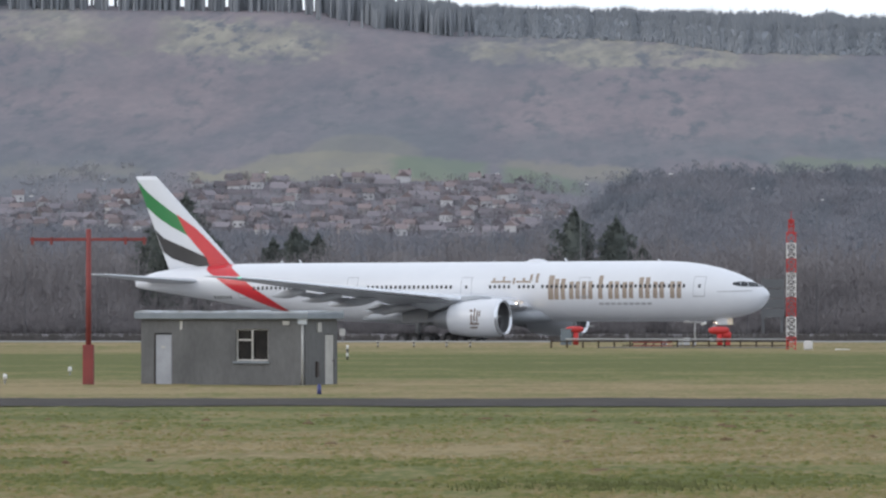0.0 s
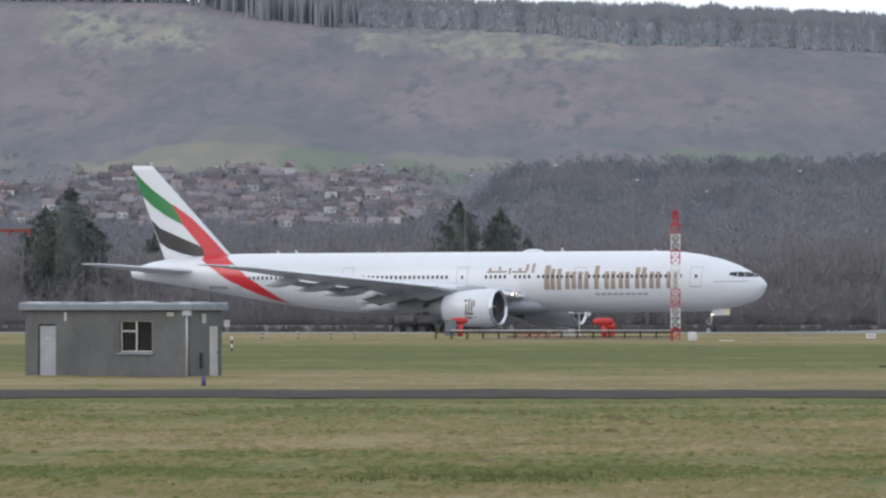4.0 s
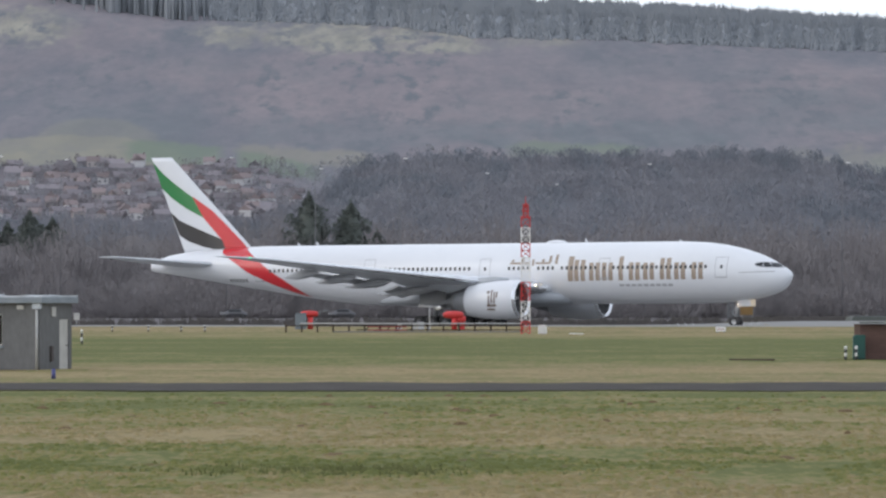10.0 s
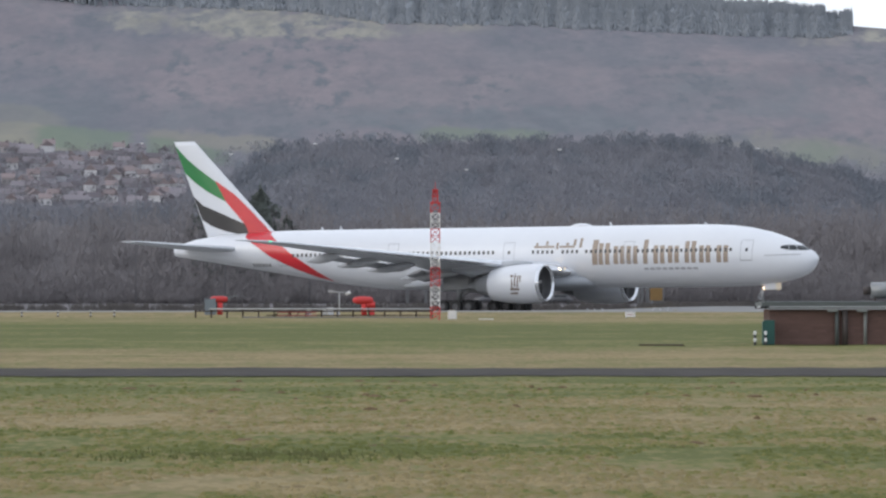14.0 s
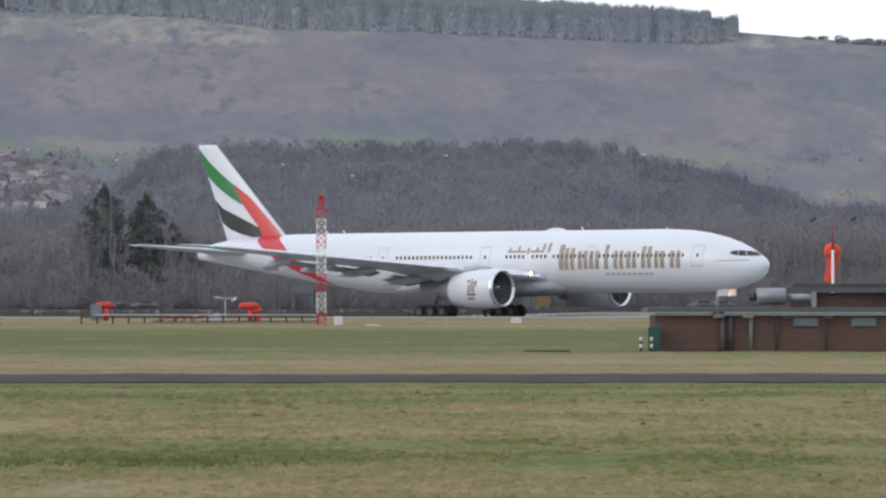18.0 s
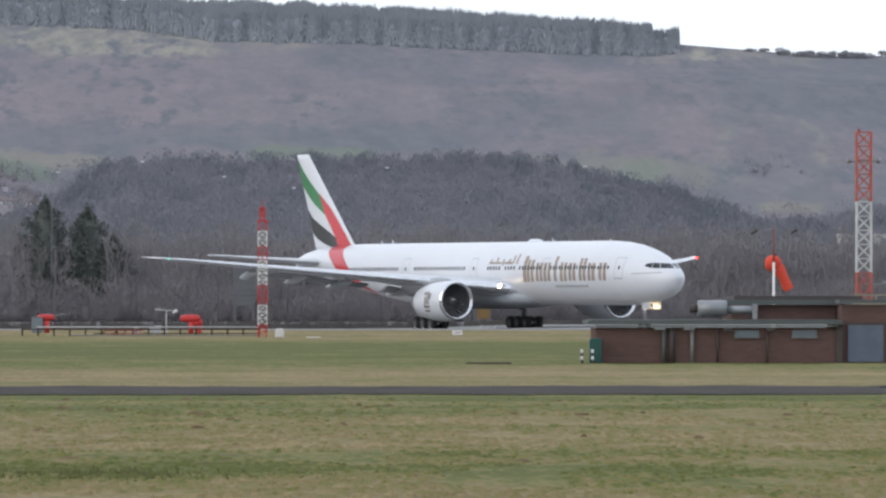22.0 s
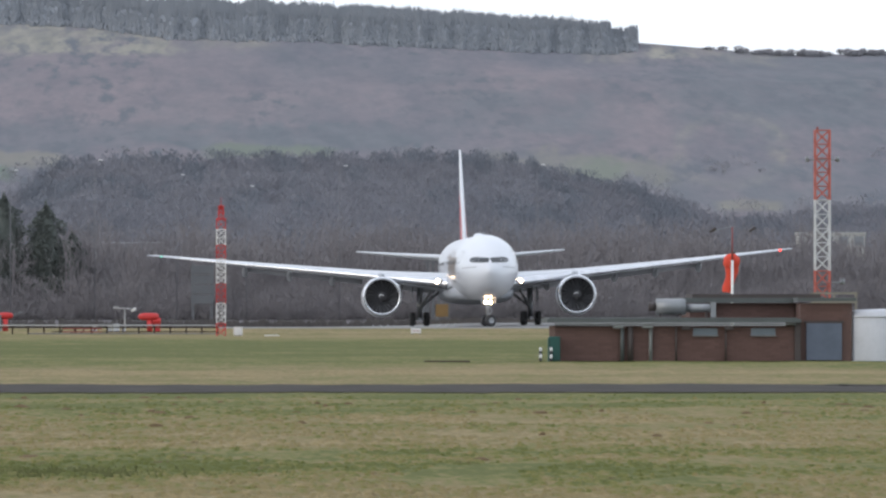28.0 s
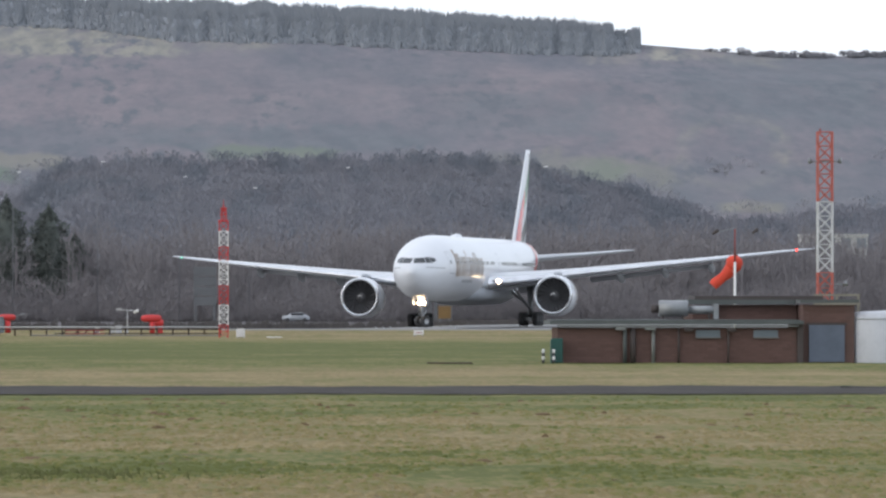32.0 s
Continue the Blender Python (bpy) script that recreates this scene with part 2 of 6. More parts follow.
M_PINE = island_surf("hazed_pine", (0.162, 0.176, 0.202), (0.184, 0.195, 0.22))
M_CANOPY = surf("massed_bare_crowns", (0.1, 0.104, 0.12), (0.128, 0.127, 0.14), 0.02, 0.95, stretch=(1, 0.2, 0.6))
M_TWIG = island_surf("bare_twigs", (0.19, 0.177, 0.182), (0.225, 0.208, 0.211))
M_BANK = surf("undergrowth", (0.115, 0.106, 0.108), (0.15, 0.138, 0.139), 0.08, 0.95)
M_BARK = surf("bark", (0.06, 0.05, 0.04), (0.1, 0.08, 0.065), 1.0, 0.9)
M_NEEDLE = island_surf("conifer_needles", (0.09, 0.103, 0.096), (0.122, 0.135, 0.122))
M_GARDEN = island_surf("garden_trees", (0.15, 0.138, 0.15), (0.205, 0.185, 0.192))
M_WHITE = surf("white_aircraft_paint", (0.675, 0.69, 0.722), (0.635, 0.65, 0.686), 0.12, 0.3, coat=0.2)
M_BELLY = surf("grey_aircraft_paint", (0.42, 0.44, 0.47), (0.35, 0.37, 0.4), 0.3, 0.4)
M_WING = surf("wing_grey_paint", (0.58, 0.6, 0.63), (0.5, 0.52, 0.55), 0.3, 0.35)
M_FLAP = surf("flap_grey_paint", (0.4, 0.41, 0.43), (0.33, 0.34, 0.36), 0.5, 0.5)
# Dark metal grey; on the gear doors the underwing shade is in the colour.
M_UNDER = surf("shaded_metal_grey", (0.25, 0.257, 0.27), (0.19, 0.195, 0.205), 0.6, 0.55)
M_ALU = surf("polished_aluminium", (0.75, 0.76, 0.78), (0.62, 0.63, 0.66), 0.8, 0.22, metal=0.9)
M_RED = surf("red_livery_paint", (0.60, 0.025, 0.035), (0.52, 0.02, 0.03), 0.2, 0.3, coat=0.3)
M_GREEN = surf("green_livery_paint", (0.012, 0.20, 0.055), (0.01, 0.17, 0.045), 0.2, 0.3, coat=0.3)
M_BLACK = surf("black_livery_paint", (0.02, 0.02, 0.024), (0.03, 0.03, 0.034), 0.2, 0.35, coat=0.3)
M_GOLD = surf("gold_livery_paint", (0.32, 0.255, 0.2), (0.27, 0.212, 0.168), 0.4, 0.4)
M_MARK = surf("dark_gold_livery_paint", (0.2, 0.15, 0.125), (0.16, 0.12, 0.1), 0.4, 0.4)
M_GLASS = surf("dark_cabin_glass", (0.02, 0.022, 0.027), (0.03, 0.033, 0.038), 1.0, 0.12)
M_LINE = surf("grey_panel_line", (0.30, 0.31, 0.33), (0.36, 0.37, 0.39), 1.0, 0.5)
M_TYRE = surf("tyre_rubber", (0.035, 0.035, 0.037), (0.05, 0.05, 0.052), 2.0, 0.8)
M_STEEL = surf("gear_steel", (0.45, 0.46, 0.47), (0.3, 0.31, 0.32), 2.0, 0.4, metal=0.5)
M_FAN = surf("fan_titanium", (0.105, 0.104, 0.108), (0.125, 0.124, 0.128), 1.0, 0.6, metal=0.1)
M_LAMP = glow("landing_light", (1.0, 0.72, 0.42), 34.0)
M_REDLAMP = glow("red_light", (1.0, 0.05, 0.03), 4.0)
M_GREENLAMP = glow("green_light", (0.2, 0.7, 0.5), 0.5)
M_RENDER = surf("grey_roughcast", (0.17, 0.17, 0.172), (0.115, 0.116, 0.118), 0.7, 0.95, bump=0.5, stretch=(1, 1, 0.5))
M_ROOFGREY = surf("grey_roof_felt", (0.46, 0.49, 0.52), (0.3, 0.325, 0.35), 0.8, 0.7)
M_ROOFEDGE = surf("blue_grey_roof_edge", (0.24, 0.27, 0.3), (0.17, 0.195, 0.22), 0.9, 0.7, stretch=(1, 1, 3))
M_PANE = surf("dark_unlit_pane", (0.012, 0.012, 0.013), (0.03, 0.027, 0.025), 1.5, 0.45)
M_PANE.node_tree.nodes["Principled BSDF"].inputs["Specular IOR Level"].default_value = 0.1
M_DOORGREY = surf("pale_grey_door", (0.36, 0.375, 0.41), (0.29, 0.305, 0.335), 1.2, 0.6)
M_FRAME = surf("white_window_frame", (0.48, 0.47, 0.44), (0.38, 0.37, 0.35), 2.0, 0.6)
M_PIPE = surf("grey_pipe", (0.45, 0.45, 0.44), (0.36, 0.36, 0.36), 2.0, 0.6)
M_SIGRED = surf("signal_red_paint", (0.56, 0.035, 0.035), (0.44, 0.03, 0.03), 1.5, 0.55)
M_SIGWHITE = surf("mast_white_paint", (0.78, 0.77, 0.76), (0.62, 0.61, 0.60), 1.5, 0.55)
M_DULLRED = surf("weathered_red_paint", (0.27, 0.055, 0.05), (0.2, 0.045, 0.042), 1.5, 0.7)
M_ORANGE = surf("orange_sock_cloth", (0.7, 0.075, 0.04), (0.58, 0.055, 0.03), 1.5, 0.8)
M_MASTRED = surf("mast_orange_red", (0.5, 0.13, 0.1), (0.4, 0.1, 0.08), 1.5, 0.6)
M_MASTWHITE = surf("weathered_mast_white", (0.6, 0.6, 0.61), (0.48, 0.48, 0.49), 1.5, 0.6)
M_BRICK = surf("red_brown_brick", (0.15, 0.09, 0.077), (0.118, 0.076, 0.067), 1.2, 0.9, rand=0.1)
M_MORTAR = surf("dark_mortar", (0.14, 0.09, 0.078), (0.118, 0.078, 0.07), 1.5, 0.95)
M_DARKTRIM = surf("dark_brown_trim", (0.05, 0.04, 0.038), (0.07, 0.055, 0.05), 1.0, 0.7)
M_FASCIA = surf("grey_green_fascia", (0.095, 0.105, 0.102), (0.075, 0.084, 0.081), 1.0, 0.7)
M_GUTTER = surf("pale_gutter", (0.21, 0.215, 0.205), (0.16, 0.165, 0.157), 1.2, 0.6)
M_BLUEDOOR = surf("slate_blue_door", (0.115, 0.135, 0.18), (0.09, 0.11, 0.145), 1.2, 0.6)
M_TEAL = surf("dark_green_cabinet", (0.012, 0.075, 0.062), (0.01, 0.06, 0.05), 1.0, 0.5)
M_TANK = surf("white_tank_paint", (0.5, 0.51, 0.535), (0.42, 0.43, 0.455), 0.7, 0.5)
M_GALV = surf("galvanised_steel", (0.3, 0.31, 0.32), (0.22, 0.23, 0.24), 1.5, 0.45, metal=0.4)
M_BOXGREY = surf("blue_grey_cabinet", (0.17, 0.20, 0.225), (0.13, 0.155, 0.175), 1.0, 0.6)
M_TIMBER = surf("dark_timber", (0.05, 0.038, 0.03), (0.08, 0.06, 0.048), 1.5, 0.85)
M_YELLOW = surf("orange_yellow_panel", (0.21, 0.12, 0.035), (0.17, 0.1, 0.03), 1.0, 0.6)
M_POLE = surf("dull_lamp_steel", (0.16, 0.16, 0.17), (0.12, 0.12, 0.13), 1.0, 0.6)
M_SIGN = surf("faded_green_sign", (0.125, 0.13, 0.134), (0.105, 0.11, 0.114), 0.5, 0.6)
M_BLUE = surf("blue_marker", (0.06, 0.065, 0.2), (0.045, 0.05, 0.15), 2.0, 0.5)
# Town colours drawn close together and blued: distance haze mixed into each.
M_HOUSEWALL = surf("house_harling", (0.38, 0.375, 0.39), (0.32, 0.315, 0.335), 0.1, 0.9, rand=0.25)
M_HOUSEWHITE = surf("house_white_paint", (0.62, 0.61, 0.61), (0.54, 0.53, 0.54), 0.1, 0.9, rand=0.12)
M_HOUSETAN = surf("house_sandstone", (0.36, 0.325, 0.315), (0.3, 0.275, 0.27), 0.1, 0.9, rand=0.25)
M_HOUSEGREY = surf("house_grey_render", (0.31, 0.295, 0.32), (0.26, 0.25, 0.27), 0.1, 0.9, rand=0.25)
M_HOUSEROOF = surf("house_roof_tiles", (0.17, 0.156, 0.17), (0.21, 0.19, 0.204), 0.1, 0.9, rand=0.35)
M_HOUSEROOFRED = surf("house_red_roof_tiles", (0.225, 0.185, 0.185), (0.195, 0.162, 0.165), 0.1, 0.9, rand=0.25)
M_HOUSEPANE = surf("house_window_glass", (0.13, 0.13, 0.145), (0.17, 0.17, 0.185), 1.0, 0.3)
M_CARPAINT = surf("dark_car_paint", (0.1, 0.1, 0.108), (0.08, 0.08, 0.088), 1.0, 0.3, coat=0.5)


# ---- mesh helpers ----
def obj(name, bm, materials, parent=None, label="", smooth=False):
    me = bpy.data.meshes.new(name)
    bmesh.ops.recalc_face_normals(bm, faces=bm.faces)
    bm.to_mesh(me)
    bm.free()
    for m in materials if isinstance(materials, (list, tuple)) else (materials,):
        me.materials.append(m)
    if smooth:
        me.polygons.foreach_set("use_smooth", [True] * len(me.polygons))
    ob = new(name, me)
    if parent is not None:
        ob.parent = parent
    if label:
        ob["label"] = label
    return ob


def part(name, bm, material, parent, label="", smooth=False):
    """One mesh object under a thing or under a part."""
    return obj(name, bm, material, parent, label, smooth)


def raw(name, verts, faces, material, parent=None, smooth=False):
    me = bpy.data.meshes.new(name)
    me.from_pydata(verts, [], faces)
    me.materials.append(material)
    if smooth:
        me.polygons.foreach_set("use_smooth", [True] * len(me.polygons))
    me.update()
    ob = new(name, me)
    if parent is not None:
        ob.parent = parent
    return ob


def box(bm, x0, x1, y0, y1, z0, z1, mi=0, bevel=0.0):
    v = [bm.verts.new((x, y, z)) for z in (z0, z1) for y in (y0, y1) for x in (x0, x1)]
    fs = [bm.faces.new([v[i] for i in q]) for q in ((0, 2, 3, 1), (4, 5, 7, 6), (0, 1, 5, 4), (2, 6, 7, 3), (0, 4, 6, 2), (1, 3, 7, 5))]
    for f in fs:
        f.material_index = mi
    if bevel:
        es = list({e for f in fs for e in f.edges})
        bmesh.ops.bevel(bm, geom=es, offset=bevel, segments=2, affect="EDGES", profile=0.5)
    return fs


def boxed(x0, x1, y0, y1, z0, z1, bevel=0.0):
    bm = bmesh.new()
    box(bm, x0, x1, y0, y1, z0, z1, 0, bevel)
    return bm


def rod(bm, p0, p1, r0, r1=None, n=8, mi=0, caps=True):
    p0, p1 = Vector(p0), Vector(p1)
    r1 = r0 if r1 is None else r1
    ax = (p1 - p0).normalized()
    side = ax.cross(Vector((0, 0, 1)) if abs(ax.z) < 0.9 else Vector((1, 0, 0))).normalized()
    up = side.cross(ax)
    rings = []
    for p, r in ((p0, r0), (p1, r1)):
        rings.append([bm.verts.new(p + (side * math.cos(2 * math.pi * i / n) + up * math.sin(2 * math.pi * i / n)) * r) for i in range(n)])
    for i in range(n):
        f = bm.faces.new((rings[0][i], rings[0][(i + 1) % n], rings[1][(i + 1) % n], rings[1][i]))
        f.material_index = mi
        f.smooth = n > 6
    if caps:
        for r in rings:
            f = bm.faces.new(r)
            f.material_index = mi


def rodded(p0, p1, r0, r1=None, n=8):
    bm = bmesh.new()
    rod(bm, p0, p1, r0, r1, n)
    return bm


def loft(bm, rings, closed=True, cap0=True, cap1=True, mi=0):
    vs = [[bm.verts.new(p) for p in r] for r in rings]
    k = len(vs[0])
    for a, b in zip(vs, vs[1:]):
        for i in range(k if closed else k - 1):
            f = bm.faces.new((a[i], a[(i + 1) % k], b[(i + 1) % k], b[i]))
            f.material_index = mi
            f.smooth = True
    if cap0:
        bm.faces.new(vs[0]).material_index = mi
    if cap1:
        bm.faces.new(vs[-1]).material_index = mi
    return vs


def lathe(bm, prof, axis_o, axis_d, n=32, mi=None, closed=False):
    """Revolves (along, radius) pairs about an axis."""
    o, d = Vector(axis_o), Vector(axis_d).normalized()
    s = d.cross(Vector((0, 0, 1))).normalized()
    u = s.cross(d)
    rings = [[bm.verts.new(o + d * a + (s * math.cos(2 * math.pi * i / n) + u * math.sin(2 * math.pi * i / n)) * max(r, 1e-4)) for i in range(n)] for a, r in prof]
    for j, (a, b) in enumerate(zip(rings, rings[1:])):
        for i in range(n):
            f = bm.faces.new((a[i], a[(i + 1) % n], b[(i + 1) % n], b[i]))
            f.smooth = True
            if mi:
                f.material_index = mi[j]


def thing(name, m, label, category, group="", kind=""):
    e = new(name)
    e.matrix_world = m
    return tagged(e, label, category, group, kind)


# ---- the ground ----
def interp(x, pairs):
    return float(np.interp(x, [p[0] for p in pairs], [p[1] for p in pairs]))


TAXI_LEVEL = ((-70, -0.42), (-34, -0.39), (-12, -0.26), (4, -0.13), (18, 0.06), (24, 0.3), (30, 0.44), (60, 0.46))


def ground_z(x, y):
    """Flat near ground, a low grass bank before the taxiway, and the gently warped pavement behind it."""
    if y < 562:
        return 0.0
    lip = 0.42
    if y < 600:
        q = (y - 562) / 38
        return lip * q * q * (3 - 2 * q)
    if y < 632:
        return lip
    tz = interp(x, TAXI_LEVEL)
    if y < 644:
        q = (y - 632) / 12
        return lip + (tz - lip) * q * q * (3 - 2 * q)
    if y < 740:
        return tz
    q = min(1, (y - 740) / 120)
    return tz * (1 - q) - 0.3 * q


def build_ground():
    ys = [-400, -150, -40, 0, 30, 60, 80] + list(np.arange(95, 245, 0.8)) + list(np.arange(245, 330, 3)) + list(np.arange(330, 560, 12)) + list(np.arange(560, 760, 3)) + [780, 820, 900, 1000, 1200, 1600, 2200, 3000, 3900, 4900]
    us = [-8, -2.5, -0.9, -0.4] + list(np.linspace(-0.135, 0.12, 90)) + [0.35, 0.9, 2.5, 8]
    verts, faces = [], []
    rnd = noise.noise
    for y in ys:
        for u in us:
            x = u * (abs(y) + 30)
            z = ground_z(x, y)
            if 90 < y < 560:
                z += 0.05 * rnd((x * 0.25, y * 0.12, 0)) + 0.045 * rnd((x * 1.3, y * 0.5, 5))
                if 219 < y < 247:
                    z = min(z, 0.0) * 0.3 - 0.012
            verts.append((x, y, z))
    k = len(us)
    for j in range(len(ys) - 1):
        for i in range(k - 1):
            a = j * k + i
            faces.append((a, a + 1, a + k + 1, a + k))
    tagged(raw("ground", verts, faces, M_GRASS, smooth=True), "flat winter grass of an airfield in green and straw strips", "grass", kind="structure")


def strip(name, y0, y1, lift, material, label, category, x0=-300, x1=300, n=60, wob=0.0, rows=3):
    verts, faces = [], []
    for i in range(n + 1):
        x = x0 + (x1 - x0) * i / n
        for y in np.linspace(y0, y1, rows):
            yy = float(y) + wob * noise.noise((x * 0.15, float(y), 0)) + wob * noise.noise((x * 0.9, float(y), 4))
            verts.append((x, yy, ground_z(x, yy) + lift))
    for i in range(n):
        for j in range(rows - 1):
            a = i * rows + j
            faces.append((a, a + rows, a + rows + 1, a + 1))
    tagged(raw(name, verts, faces, material, smooth=True), label, category, kind="structure")


build_ground()
strip("road", 222, 242.5, 0.012, M_ASPHALT, "dark asphalt perimeter road across the grass", "road", n=1200, wob=2.2, rows=9)
strip("taxiway", 602, 735, 0.012, M_CONCRETE, "pale concrete taxiway behind a low grass bank", "taxiway", n=120, rows=60)
strip("rough_ground", 738, 1078, 0.02, M_BANK, "dark rough ground between the taxiway and the wood", "heath", n=80, rows=12)


def blades_at(verts, faces, px, py, hgt, rng, k=2, wide=0.05, bend=0.4):
    for _ in range(k):
        a, w = rng.random() * 6.28, 0.02 + wide * rng.random()
        dx, lean = w * math.cos(a), (rng.random() - 0.5) * bend
        b = len(verts)
        ox, oy = (rng.random() - 0.5) * 0.15, (rng.random() - 0.5) * 0.15
        verts += [(px + ox - dx, py + oy, -0.05), (px + ox + dx, py + oy, -0.05), (px + ox + lean, py + oy + lean, hgt)]
        faces.append((b, b + 1, b + 2))


def build_tufts():
    """Short grass, and one patch of long dark grass."""
    rng = np.random.default_rng(4)
    verts, faces = [], []
    n = 21000
    y = 96 + (1 - np.sqrt(rng.random(n))) * 124
    x = (rng.random(n) * 0.235 - 0.125) * y
    for i in range(n):                                      # low rounded tussocks
        px, py = float(x[i]), float(y[i])
        if noise.noise((px * 0.35, py * 0.1, 3)) < -0.25:
            continue
        r, h = 0.06 + 0.14 * rng.random() ** 2, 0.015 + 0.035 * rng.random()
        z = 0.05 * noise.noise((px * 0.25, py * 0.12, 0)) + 0.045 * noise.noise((px * 1.3, py * 0.5, 5))
        b = len(verts)
        for k in range(6):
            q = r * (0.7 + 0.6 * rng.random())
            verts.append((px + q * math.cos(1.047 * k), py + 1.6 * q * math.sin(1.047 * k), z - 0.02))
        for k in range(4):
            q = r * 0.5 * (0.7 + 0.6 * rng.random())
            verts.append((px + q * math.cos(1.571 * k + 0.4), py + 1.6 * q * math.sin(1.571 * k + 0.4), z + h * (0.8 + 0.4 * rng.random())))
        faces += [(b, b + 1, b + 6), (b + 1, b + 2, b + 7, b + 6), (b + 2, b + 3, b + 7), (b + 3, b + 4, b + 8, b + 7), (b + 4, b + 5, b + 9, b + 8), (b + 5, b, b + 6, b + 9), (b + 6, b + 7, b + 8, b + 9)]
    tagged(raw("grass_tufts", verts, faces, M_GRASS, smooth=True), "short straw and green grass tufts", "grass", kind="stuff")
    verts, faces = [], []
    for i in range(900):
        px, py = -3.4 + 1.5 * rng.normal(), 120 + 1.8 * rng.normal()
        blades_at(verts, faces, px, py, 0.03 + 0.08 * rng.random() ** 2, rng, 2, 0.03, 0.1)
    tagged(raw("long_grass", verts, faces, M_LONGGRASS), "patch of longer dark green grass", "grass", kind="stuff")


def build_molehills():
    rng = np.random.default_rng(9)
    verts, faces = [], []
    for i in range(70):
        py = 118 + 95 * rng.random() ** 0.7
        if rng.random() < 0.5:
            py = 176 + 26 * rng.random()
        px = (rng.random() * 0.225 - 0.12) * py
        r, h = 0.07 + 0.16 * rng.random() ** 2, 0.03 + 0.05 * rng.random()
        b = len(verts)
        for q, z in ((1.0, -0.03), (0.72, 0.55), (0.35, 0.9)):
            for j in range(9):
                a = 6.283 * j / 9
                rr = r * q * (0.8 + 0.4 * rng.random())
                verts.append((px + rr * math.cos(a) * 1.3, py + rr * math.sin(a), h * z * (0.8 + 0.4 * rng.random())))
        verts.append((px, py, h))
        for k in (0, 1):
            for j in range(9):
                faces.append((b + k * 9 + j, b + k * 9 + (j + 1) % 9, b + k * 9 + 9 + (j + 1) % 9, b + k * 9 + 9 + j))
        faces += [(b + 18 + j, b + 18 + (j + 1) % 9, b + 27) for j in range(9)]
    tagged(raw("molehills", verts, faces, M_SOIL), "small brown molehills and soil clods in the grass", "soil", kind="stuff")


build_molehills()
build_tufts()

# ---- the hills ----
RUN = 12000.0          # slope unit: rise per 12 km of distance
SKYLINE = ((-2600, 500), (-1400, 547), (-900, 541), (-780, 526), (-600, 505), (0, 488), (250, 478), (560, 458), (700, 448), (740, 453), (1000, 432), (1170, 434), (2400, 430))


def rise_at(u, s):
    """Slope of the hillside against the level, in parts of RUN."""
    top = interp(u, SKYLINE)
    r = interp(s, ((0, 40), (0.1, 110), (0.3, 225), (0.45, 290), (0.55, 330), (0.68, 385), (0.87, 0.93 * top), (1.0, top)))
    r = min(r, top)
    r += (1 - abs(2 * s - 1)) * 13 * noise.noise((u * 0.004, s * 5, 2)) + (1 - s) * 5 * noise.noise((u * 0.02, s * 14, 7))
    return r + 22 * math.exp(-((u + 830) / 150) ** 2 - ((s - 0.47) / 0.09) ** 2)


def hill_point(u, s):
    """A point of the hillside: u runs across it, s from its foot (0) to its ridge (1)."""
    d = 3500 + 1350 * s
    return Vector((u * d / RUN, d, 3.09 + rise_at(u, s) * d / RUN))


# ground cover on the hill: kind (0 pasture, 1 green field, 2 pale grass, 3 dark scrub), across from-to, low and high edge at both ends, raggedness, softness, weight
COVER = ((0, -1080, -650, 232, 250, 236, 262, 8, 5, 0.9), (1, -725, -520, 244, 276, 226, 266, 5, 9, 0.8), (1, -530, -350, 226, 264, 204, 228, 5, 9, 0.75), (0, -530, -260, 240, 270, 226, 256, 8, 10, 0.6),
         (1, -40, 220, 248, 272, 250, 270, 6, 9, 0.7), (0, 430, 830, 232, 262, 198, 246, 14, 22, 0.45), (1, 600, 760, 224, 252, 204, 240, 12, 16, 0.5), (2, -1450, -1150, 478, 540, 470, 532, 24, 30, 0.75),
         (2, -1160, -770, 462, 530, 450, 496, 24, 24, 1.0), (2, -600, -330, 446, 484, 446, 482, 16, 16, 0.9), (2, -420, -60, 428, 490, 436, 478, 20, 18, 1.0), (2, -90, 120, 448, 466, 440, 458, 10, 14, 0.5),
         (2, 620, 745, 416, 446, 424, 448, 12, 14, 0.5), (2, 735, 1010, 430, 452, 412, 432, 6, 9, 0.8), (3, 850, 1500, 404, 428, 410, 434, 12, 10, 0.8), (3, 735, 1500, 290, 410, 300, 420, 26, 40, 0.95),
         (2, 960, 1030, 240, 300, 220, 262, 16, 18, 0.7), (0, -1450, -1120, 240, 262, 236, 262, 14, 18, 0.35), (3, -1450, -1120, 400, 470, 405, 450, 26, 40, 0.6), (3, -900, -500, 272, 350, 266, 330, 26, 40, 0.85),
         (3, -520, 430, 268, 312, 264, 306, 16, 22, 1.0), (3, -220, 300, 310, 350, 318, 352, 24, 40, 0.4), (3, 300, 760, 290, 372, 286, 366, 26, 40, 0.75), (3, -700, -300, 398, 424, 388, 410, 24, 30, 0.4),
         (3, 0, 500, 396, 420, 384, 406, 22, 30, 0.4), (0, 868, 1005, 156, 174, 156, 173, 3, 6, 0.6), (3, 330, 1500, 185, 244, 130, 236, 14, 22, 0.7), (3, -1500, -1000, 300, 330, 290, 320, 25, 40, 0.4), (3, -1800, -1010, 160, 300, 160, 290, 20, 40, 0.9))


def ramp01(x):
    x = np.clip(x, 0, 1)
    return x * x * (3 - 2 * x)


